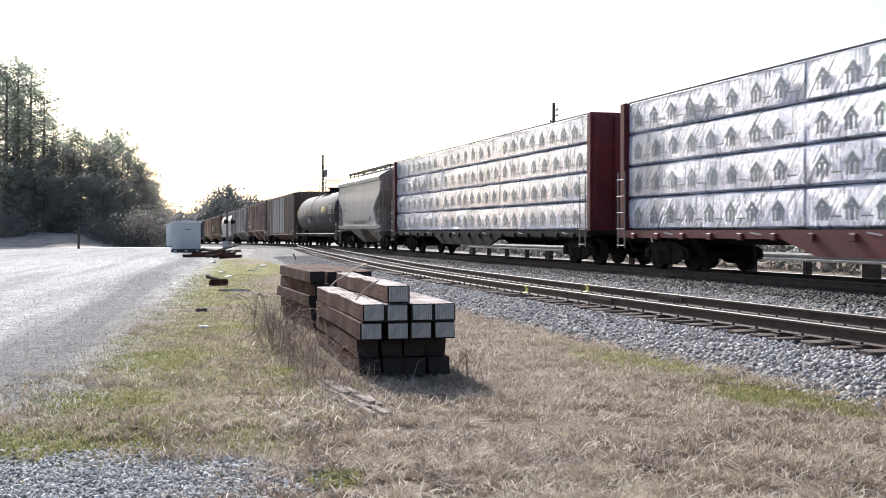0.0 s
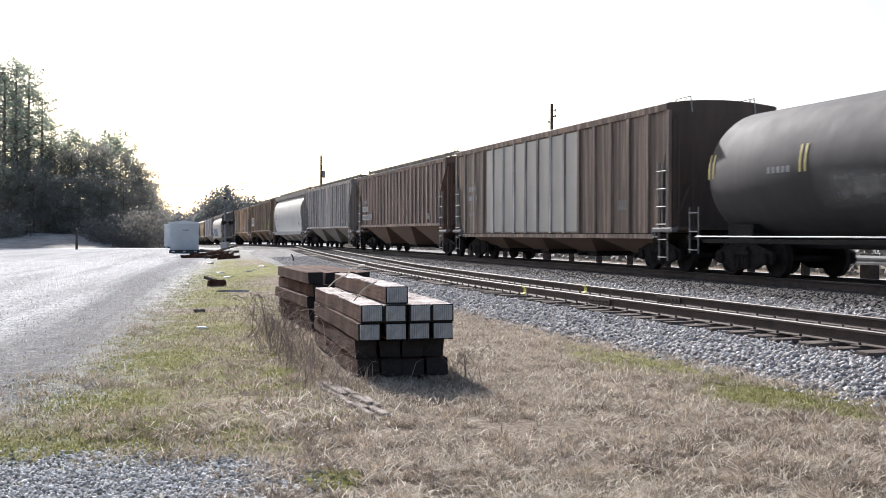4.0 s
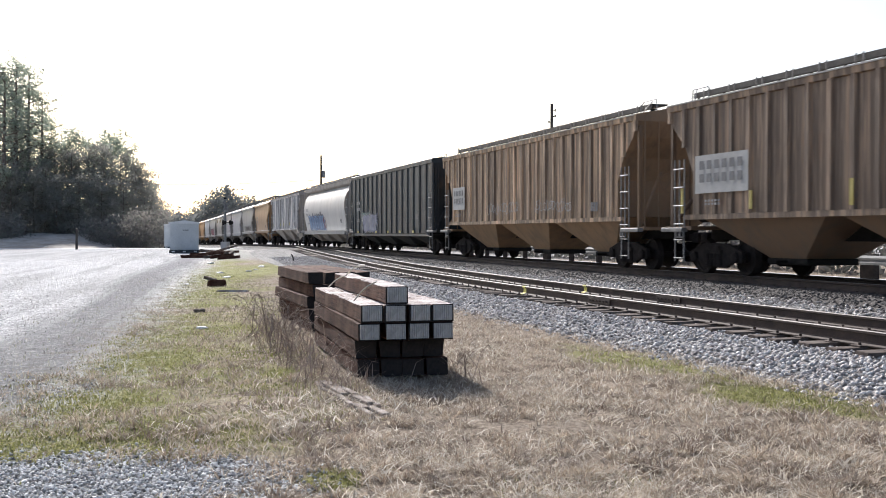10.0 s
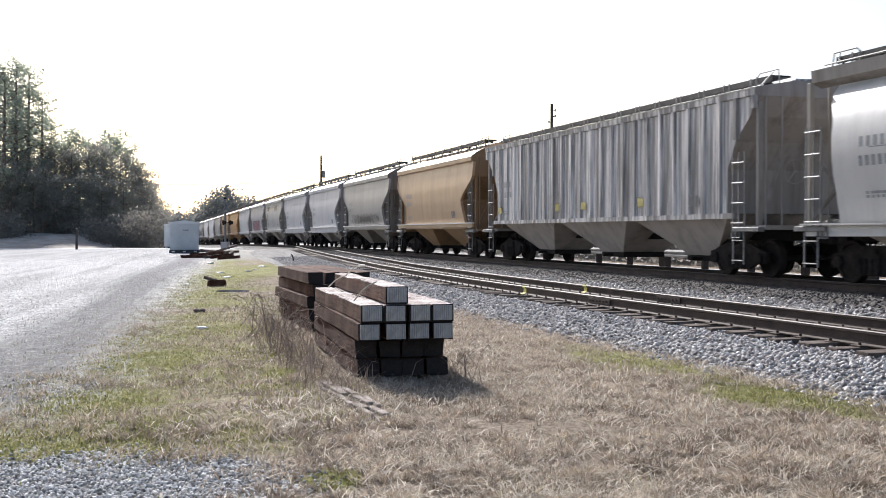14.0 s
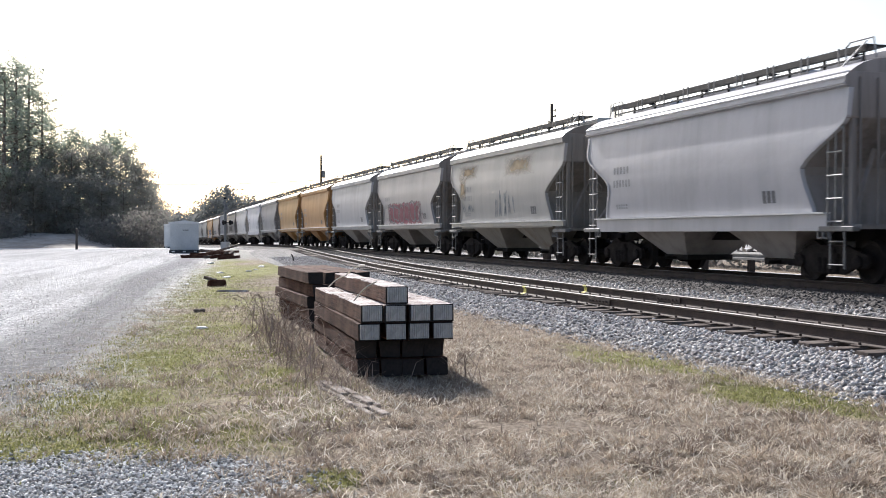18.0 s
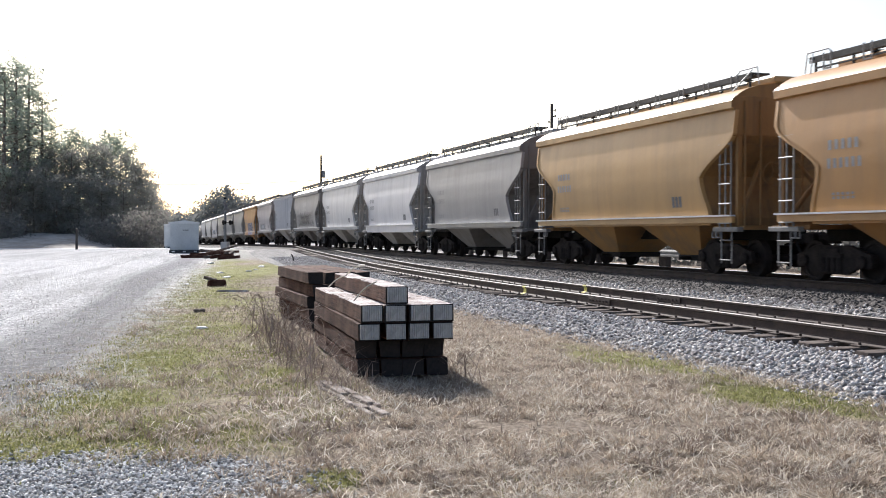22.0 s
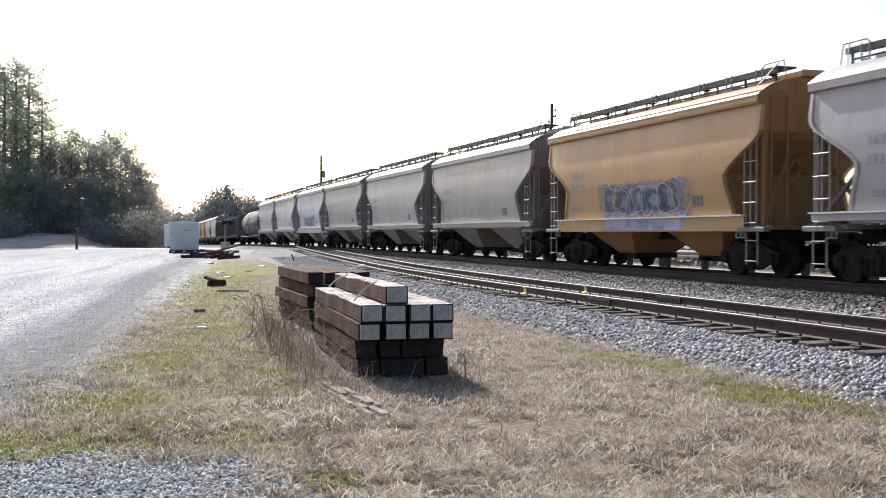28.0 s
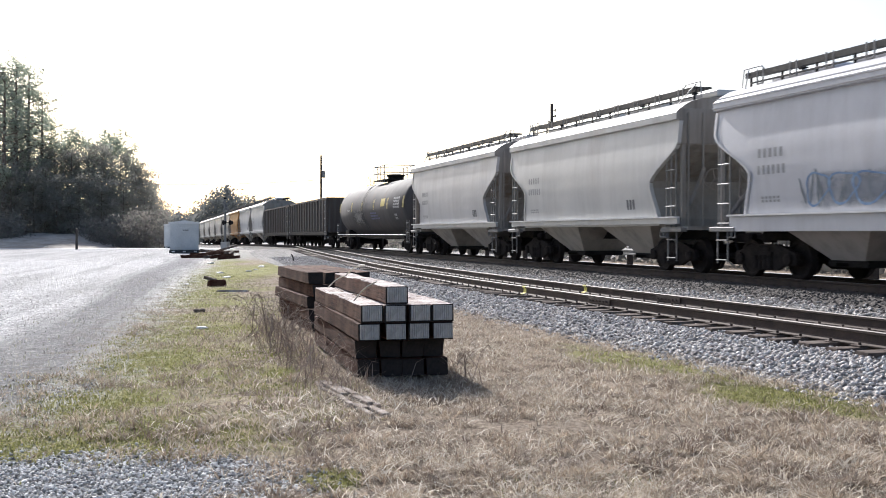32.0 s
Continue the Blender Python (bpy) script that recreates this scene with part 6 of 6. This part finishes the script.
def bare_tree(seed, h, label):
    rnd = random.Random(seed)
    t = tagged(new("bare_tree"), label, "tree")
    limbs, twigs = Shape(), Shape()
    limbs.tube((0, 0, -0.2), (0, 0, h * 0.35), 0.02 * h, 8, 0.014 * h)

    def grow(p, d, length, r, depth):
        q = p + d * length
        (limbs if depth < 2 else twigs).tube(tuple(p), tuple(q), r, 5 if depth < 2 else 3, r * 0.6)
        if depth < 4:
            for _ in range(3):
                e = (d + Vector((rnd.uniform(-1, 1), rnd.uniform(-1, 1), rnd.uniform(-0.2, 0.9))) * 0.62).normalized()
                grow(q, e, length * rnd.uniform(0.55, 0.8), r * 0.58, depth + 1)

    for _ in range(4):
        d = Vector((rnd.uniform(-0.7, 0.7), rnd.uniform(-0.7, 0.7), 1)).normalized()
        grow(Vector((0, 0, h * 0.33)), d, h * 0.22, 0.009 * h, 0)
    part("limbs", limbs, M["bark"], t)
    part("twigs", twigs, M["bark"], t)
    return t


def at_px(px, depth):
    """World x of a direction given across the view, at a depth."""
    return (px - 784) / 1910 * depth


def wood():
    kinds = [pine(1, 23.5, 4.3, 0.22, M["needles"], "tall dark green pine at the wood's edge"),
             pine(2, 21.0, 4.0, 0.25, M["needles"], "tall dark green pine at the wood's edge"),
             pine(3, 14.5, 3.3, 0.12, M["needles"], "mid-height dark pine in the wood"),
             pine(4, 13.0, 3.6, 0.08, M["brush"], "brown leafless thicket tree", 0.15, 46),
             pine(5, 10.0, 3.2, 0.05, M["brush"], "low brown thicket tree", 0.15, 48)]
    spots = [(0, -30, 146, 1.0), (1, 5, 138, 1.10), (0, 28, 141, 1.03), (0, 50, 146, 1.04), (1, 72, 146, 1.0), (1, 88, 152, 0.86), (0, -60, 150, 1.0), (1, 40, 156, 1.1), (1, 20, 150, 1.1),
             (2, 108, 150, 1.0), (2, 138, 154, 1.16), (2, 122, 150, 1.05), (3, 95, 146, 1.0), (3, 125, 145, 0.98), (2, 165, 150, 1.02), (2, 200, 158, 1.16), (2, 185, 154, 1.05), (3, 160, 146, 1.02),
             (3, 185, 148, 1.02), (2, 222, 160, 1.04), (3, 215, 150, 1.0), (3, 240, 156, 0.92), (4, 250, 158, 1.12), (4, 268, 165, 0.95), (4, 280, 172, 0.74), (4, 255, 150, 0.8),
             (4, 60, 138, 0.95), (4, 20, 137, 1.0), (4, 100, 139, 0.9), (4, 140, 140, 0.9), (4, 180, 141, 0.9), (4, 218, 143, 0.85), (4, 2, 141, 1.0), (4, 80, 143, 1.1), (3, 40, 142, 0.95), (3, -10, 139, 0.9), (4, 286, 190, 0.6), (4, 270, 150, 0.55)]
    rnd = random.Random(31)
    used = set()
    for k, px, d, sc in spots:
        m = Matrix.Translation((at_px(px, d), d, ground_z(0, d) - 0.1)) @ Matrix.Rotation(rnd.uniform(0, 6.28), 4, "Z") @ Matrix.Scale(sc, 4)
        if k not in used:
            used.add(k)
            kinds[k].matrix_basis = m
            tagged(kinds[k], group="trees of the wood across the road")
        else:
            c = copy_thing(kinds[k], m)
            c.scale = (sc, sc, sc)


wood()


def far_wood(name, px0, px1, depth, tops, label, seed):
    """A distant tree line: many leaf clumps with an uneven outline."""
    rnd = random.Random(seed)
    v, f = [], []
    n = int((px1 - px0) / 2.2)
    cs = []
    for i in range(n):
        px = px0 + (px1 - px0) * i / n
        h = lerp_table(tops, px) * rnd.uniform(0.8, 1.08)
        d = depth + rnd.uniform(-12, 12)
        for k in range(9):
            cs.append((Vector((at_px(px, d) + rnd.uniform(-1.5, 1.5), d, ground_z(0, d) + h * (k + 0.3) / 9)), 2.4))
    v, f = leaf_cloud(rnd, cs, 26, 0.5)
    tagged(raw(name, v, f, M["haze_toned_wood"]), label, "trees", kind="stuff")


far_wood("far_tree_line", 300, 520, 330, ((300, 3), (330, 6.0), (348, 9.5), (362, 13), (378, 14.0), (390, 17), (402, 17.5), (414, 14), (432, 13.5), (448, 14.0), (462, 11), (480, 8), (520, 6)), "dark tree line far down the railway, haze mixed into its colour", 41)


# made-up brush band, added to darken the gaps beneath the cars
def hedge():
    rnd = random.Random(9)
    cs = []
    for i in range(420):
        p = plan(-4 + 190 * i / 420, 25.5 + max(0, (i - 150) * 0.05) + rnd.uniform(-0.8, 0.8))
        for k in range(4):
            cs.append((p + Vector((0, 0, 0.3 + 0.4 * k + rnd.uniform(-0.3, 0.3))), 1.1))
    v, f = leaf_cloud(rnd, cs, 14, 0.2)
    tagged(raw("hedgerow", v, f, M["thicket"]), "added band of dark brush that hides the horizon beyond the yard", "hedge", kind="stuff")


hedge()


def undergrowth():
    """Low brush between the road and the trees."""
    rnd = random.Random(12)
    cs = []
    for px0, px1, n in ((142, 298, 120), (-30, 36, 50)):
        for i in range(n):
            d = rnd.uniform(130, 139)
            p = Vector((at_px(rnd.uniform(px0, px1), d), d, ground_z(0, d)))
            for k in range(rnd.randint(1, 6)):
                cs.append((p + Vector((rnd.uniform(-0.5, 0.5), 0, 0.4 + 0.75 * k)), 1.3))
    v, f = leaf_cloud(rnd, cs, 30, 0.16)
    tagged(raw("undergrowth", v, f, M["thicket"]), "tangled grey-brown brush at the wood's foot", "brush", kind="stuff")


undergrowth()
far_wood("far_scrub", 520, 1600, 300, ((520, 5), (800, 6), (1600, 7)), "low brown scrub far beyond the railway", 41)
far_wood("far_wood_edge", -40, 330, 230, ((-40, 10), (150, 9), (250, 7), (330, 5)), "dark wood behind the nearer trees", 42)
for seed, px, d, h in ((1, 672, 150, 10.6), (2, 708, 155, 10.9), (3, 545, 170, 6.8)):
    b = bare_tree(seed, h, "bare winter tree behind the railway")
    b.matrix_basis = Matrix.Translation((at_px(px, d), d, ground_z(0, d)))


# ---- loose stone and grass ----
def scatter_stones(name, places, label, size=(0.03, 0.06), seed=1, mat="stones"):
    """Angular stones: squashed, jittered octahedra with cut tips."""
    rng = np.random.default_rng(seed)
    n = len(places)
    base = np.array([(1, 0, 0), (0, 1, 0), (-1, 0, 0), (0, -1, 0), (0.3, 0.3, 0.8), (-0.4, 0.1, 0.8), (0.1, -0.4, 0.75), (0, 0, -0.8)], float)
    tri = np.array([(4, 5, 6), (0, 1, 4), (1, 5, 4), (1, 2, 5), (2, 3, 6), (2, 6, 5), (3, 0, 6), (0, 4, 6), (1, 0, 7), (2, 1, 7), (3, 2, 7), (0, 3, 7)])
    r = rng.uniform(size[0], size[1], (n, 1, 1))
    v = base[None] * r * rng.uniform(0.65, 1.25, (n, 8, 3))
    a = rng.uniform(0, 6.283, n)
    c, s = np.cos(a)[:, None], np.sin(a)[:, None]
    x = v[:, :, 0] * c - v[:, :, 1] * s
    y = v[:, :, 0] * s + v[:, :, 1] * c
    t = rng.uniform(-0.5, 0.5, n)[:, None]
    z = v[:, :, 2] * 0.8 + x * t
    v = np.stack([x, y, z], 2) + np.array(places)[:, None, :]
    f = (tri[None] + (np.arange(n) * 8)[:, None, None]).reshape(-1, 3)
    me = bpy.data.meshes.new(name)
    me.vertices.add(n * 8)
    me.vertices.foreach_set("co", v.reshape(-1))
    me.loops.add(len(f) * 3)
    me.loops.foreach_set("vertex_index", f.reshape(-1))
    me.polygons.add(len(f))
    me.polygons.foreach_set("loop_start", np.arange(len(f)) * 3)
    me.update(calc_edges=True)
    me.materials.append(M[mat])
    return tagged(new(name, me), label, "stones", kind="stuff")


def bed_height(profile, a):
    for (p, z), (q, w) in zip(profile, profile[1:]):
        if p <= a <= q:
            return z + (w - z) * (a - p) / (q - p)
    return profile[0][1]


def ballast():
    rnd = random.Random(11)
    pts = []
    for _ in range(46000):
        s = 1.0 + 59 * rnd.random() ** 1.7
        a = rnd.uniform(-3.75, -0.9) if rnd.random() < 0.62 else rnd.uniform(-0.9, 2.4)
        if a < -3.3 and rnd.random() < 0.5:
            continue
        z = bed_height(BED_SIDE, a)
        pts.append(tuple(siding_at(s, a, z + rnd.uniform(-0.01, 0.02))))
    scatter_stones("siding_ballast", pts, "loose grey granite ballast along the siding", (0.02, 0.042))
    pts, oil_shade = [], []
    for _ in range(24000):
        s = 3.0 + 75 * rnd.random() ** 1.4
        a = rnd.uniform(-3.6, -1.25)
        (pts if a < -2.45 + rnd.gauss(0, 0.09) else oil_shade).append(tuple(main_at(s, a, RAIL_Z + bed_height(BED_MAIN, a) + rnd.uniform(-0.01, 0.02))))
    scatter_stones("oily_ballast", oil_shade, "dark ballast beside the main line, oil stain and train shade in its colour", (0.022, 0.042), 4, "oil_shade_stones")
    scatter_stones("main_ballast", pts, "loose grey granite ballast beside the main line", (0.025, 0.048), 2)
    pts = []
    for _ in range(24000):
        x, y = rnd.uniform(-3.4, -0.4), rnd.uniform(5.3, 7.9)
        if y < 6.95 - 0.22 * abs(x + 2.2) + rnd.gauss(0, 0.22) + 0.5 * noise.noise(Vector((x * 1.6, y * 1.6, 7))) and x < -0.95 + rnd.gauss(0, 0.25):
            pts.append((x, y, 0.004 + rnd.uniform(0, 0.012)))
    for _ in range(1500):
        y = 9.5 + 24 * rnd.random() ** 2
        x = -1.4 - 0.187 * y - rnd.random() ** 2 * (2 + 0.3 * y)
        pts.append((x, y, 0.004))
    scatter_stones("loose_gravel", pts, "loose grey gravel at the edge of the lot", (0.006, 0.018), 3, "pale_gravel")


def blades(name, places, mat, label, seed, height=(0.05, 0.2), lean=0.9, width=0.006, straight=False):
    """Thin bent blades, each a strip of two quads and a tip."""
    rng = np.random.default_rng(seed)
    n = len(places)
    p = np.array(places)
    h = rng.uniform(height[0], height[1], n)
    if p.shape[1] > 3:
        h = h * p[:, 3]
    a = rng.uniform(0, 6.283, n)
    d = np.stack([np.cos(a), np.sin(a)], 1) * (h * rng.uniform(0.1, lean, n))[:, None]
    b = rng.uniform(0, 6.283, n)
    w = np.stack([np.cos(b), np.sin(b)], 1) * (width * rng.uniform(0.6, 1.5, n))[:, None]
    v = np.zeros((n, 5, 3))
    v[:, 0, :2], v[:, 1, :2] = p[:, :2] - w, p[:, :2] + w
    v[:, 2, :2], v[:, 3, :2] = p[:, :2] - w * 0.8 + d * 0.4, p[:, :2] + w * 0.8 + d * 0.4
    v[:, 4, :2] = p[:, :2] + d
    v[:, 0, 2] = v[:, 1, 2] = p[:, 2] - 0.01
    v[:, 2, 2] = v[:, 3, 2] = p[:, 2] + h * 0.55
    v[:, 4, 2] = p[:, 2] + h * (0.95 - 0.35 * rng.random(n))
    if straight:
        v[:, 2, 2] = v[:, 3, 2] = p[:, 2] + h * 0.4
    tri = np.array([(0, 1, 3), (0, 3, 2), (2, 3, 4)])
    f = (tri[None] + (np.arange(n) * 5)[:, None, None]).reshape(-1, 3)
    me = bpy.data.meshes.new(name)
    me.vertices.add(n * 5)
    me.vertices.foreach_set("co", v.reshape(-1))
    me.loops.add(len(f) * 3)
    me.loops.foreach_set("vertex_index", f.reshape(-1))
    me.polygons.add(len(f))
    me.polygons.foreach_set("loop_start", np.arange(len(f)) * 3)
    me.update(calc_edges=True)
    me.materials.append(mat)
    return tagged(new(name, me), label, "grass", kind="stuff")


def line_d(x, y):
    return x * CO + y * SI


def turf():
    rnd = random.Random(21)
    straw, green, weeds, stalks = [], [], [], []
    while len(straw) < 88000:
        y = 5.6 + 32 * rnd.random() ** 2.2
        x = rnd.uniform(-0.45, 0.46) * y
        d = line_d(x, y)
        if d > 6.3 + rnd.gauss(0, 0.15) or x < -1.6 - 0.187 * y - rnd.random() ** 2 * (1.6 if y < 11 else 0.4):
            continue
        if y < 6.9 + rnd.gauss(0, 0.3) and x < -1.0 + rnd.gauss(0, 0.2):
            continue
        k = noise.noise(Vector((x * 0.8, y * 0.8, 0))) + 0.6 * noise.noise(Vector((x * 2.6, y * 2.6, 4)))
        tuft = noise.noise(Vector((x * 5.5, y * 4.0, 2))) + 0.5 * noise.noise(Vector((x * 13, y * 9, 6)))
        up = y * CO - x * SI
        g = max(0.64 - abs(x + 0.187 * y + 0.85) * 0.4, 0.62 - abs(d - 5.65) * 1.35 - 0.7 * max(0, 8.2 - up) - 0.5 * max(0, up - 11.6)) + 1.1 * noise.noise(Vector((x * 0.5, y * 0.5, 9)))
        for cx, cy, rx, ry in GREENS:
            g = max(g, 1.4 - math.hypot((x - cx) / rx, (y - cy) / ry) + 0.5 * k)
        if rnd.random() < 0.62 + k * 0.7 + tuft * 0.8 - 0.95 * max(0, g):
            straw.append((x, y, 0.0, max(0.35, 1.0 + 1.9 * tuft + 0.6 * k)))
            if rnd.random() < (0.19 + 0.3 * max(0, k)) * (1.0 if x > -0.6 else 0.4):
                stalks.append((x, y, 0.02, 1.0))
        if rnd.random() < g * 1.3:
            green.append((x, y, 0.0, max(0.5, 1 + tuft)))
    for cx, cy, rx, ry, n in ((0.45, 12.8, 0.35, 0.6, 420), (1.2, 10.6, 0.4, 0.5, 260), (-0.75, 9.3, 0.4, 0.4, 240), (-1.1, 8.4, 0.35, 0.4, 220), (1.9, 8.6, 0.5, 0.4, 200)):
        for _ in range(n):
            stalks.append((rnd.gauss(cx, rx), rnd.gauss(cy, ry), 0.03, 1.3))
    blades("straw_stalks", stalks, M["pale_stalk"], "long pale straw stalks lying on the turf", 8, (0.016, 0.058), 4.5, 0.0036, True)
    for cx, cy, rx, ry, n in ((-2.2, 14.3, 0.12, 0.4, 70), (-1.95, 13.2, 0.12, 0.35, 60), (-1.66, 12.2, 0.12, 0.35, 50), (-1.38, 11.2, 0.10, 0.3, 60), (0.16, 10.5, 0.03, 0.03, 14), (-2.6, 15.7, 0.14, 0.4, 110), (-0.95, 9.9, 0.25, 0.3, 90)):
        for _ in range(n):
            weeds.append((rnd.gauss(cx, rx), rnd.gauss(cy, ry), 0.0, rnd.uniform(0.4, 1.3)))
    blades("dry_grass", straw, M["straw"], "matted dry straw-coloured winter grass", 5, (0.015, 0.06), 2.4, 0.0034)
    blades("green_grass", green, M["green_blades"], "short green grass patches among the dry turf", 6, (0.012, 0.035), 1.4, 0.005)
    ashen = []
    while len(ashen) < 2600:
        y = 8.6 + 30 * rnd.random() ** 2.0
        x = -1.2 - 0.187 * y - abs(rnd.gauss(0, 0.12)) * y
        if rnd.random() < 0.5 + 1.2 * noise.noise(Vector((x * 2.2, y * 0.7, 3))):
            ashen.append((x, y, 0.0, rnd.uniform(0.5, 1.4)))
    blades("lot_grass", ashen, M["lot_grass"], "sparse ashen grass standing in the gravel lot", 9, (0.02, 0.07), 0.8, 0.006)
    blades("tall_weeds", weeds, M["weed"], "tall dry brown weeds beside the timber stacks", 7, (0.12, 0.55), 1.1, 0.003)


def brambles():
    """Arching dry canes with side twigs, tangled along the flank of the stacks."""
    rnd = random.Random(44)
    s = Shape()
    for cx, cy, rx, ry, n, h in ((-2.2, 14.1, 0.10, 0.4, 26, 0.62), (-1.9, 13.0, 0.10, 0.35, 24, 0.52), (-1.62, 12.0, 0.10, 0.3, 18, 0.36), (-1.28, 10.9, 0.10, 0.25, 12, 0.28), (-2.5, 15.5, 0.12, 0.4, 12, 0.5), (-1.0, 10.2, 0.2, 0.2, 12, 0.2), (0.28, 10.45, 0.06, 0.1, 5, 0.36)):
        for _ in range(n):
            p = Vector((rnd.gauss(cx, rx), rnd.gauss(cy, ry), 0.0))
            a, top = rnd.uniform(0, 6.283), h * rnd.uniform(0.4, 1.2)
            way = Vector((math.cos(a), math.sin(a), 0)) * top * rnd.uniform(0.3, 1.3)
            pts = [p + way * u + Vector((rnd.uniform(-0.02, 0.02), rnd.uniform(-0.02, 0.02), top * math.sin(u * rnd.uniform(1.7, 2.6)))) for u in (0, 0.25, 0.5, 0.75, 1.0)]
            s.path(pts, rnd.uniform(0.0022, 0.0045), 3)
            for q in pts[1:4]:
                for _ in range(2):
                    d = Vector((rnd.uniform(-1, 1), rnd.uniform(-1, 1), rnd.uniform(-0.2, 0.9))) * rnd.uniform(0.06, 0.2)
                    s.tube(q, q + d, 0.002, 3, 0.001)
    me = bpy.data.meshes.new("bramble_canes")
    me.from_pydata([tuple(p) for p in s.v], [], s.f)
    me.materials.append(M["weed"])
    tagged(new("bramble_canes", me), "tangled dry brown canes beside the timber stacks", "weeds", kind="stuff")


ballast()
turf()
brambles()


# ---- what moves: the train, and its wheels while they pass ----
def car_pose(s, length):
    """The pose of a car whose middle is s metres up the line; its front points down the line."""
    k = length / 2 - 2
    a, b = main_at(s + k, 0, RAIL_Z), main_at(s - k, 0, RAIL_Z)
    way = (b - a).normalized()
    side = Vector((0, 0, 1)).cross(way).normalized()
    up = way.cross(side)
    m = Matrix((way, side, up)).transposed().to_4x4()
    return Matrix.Translation((a + b) / 2) @ m


def motions():
    ran = [gone(i / FPS) for i in range(int(SECONDS * FPS) + 1)]
    for (car, s0), (kind, _, _) in zip(TRAIN, KINDS):
        length = CAR_LENGTH.get(kind, 18.6)
        walk(car, [(float(t), car_pose(s0 - gone(t), length)) for t in range(33)])
        # the wheels roll frame by frame while the car is near
        close = [i for i, r in enumerate(ran) if 2.0 < s0 - r < 62.0]
        if not close:
            continue
        for truck in car.children:
            if not truck.name.startswith("truck"):
                continue
            for w in truck.children:
                if w.name.startswith("wheelset"):
                    at = Matrix.Translation(w.matrix_basis.translation)
                    rows = [(i / FPS, at @ Matrix.Rotation((ran[i] - ran[close[0]]) / 0.42, 4, "Y")) for i in close]
                    if close[0] > 0:
                        rows.insert(0, (0.0, at))
                    if close[-1] < len(ran) - 1:
                        rows.append((SECONDS, rows[-1][1]))
                    walk(w, rows)


motions()
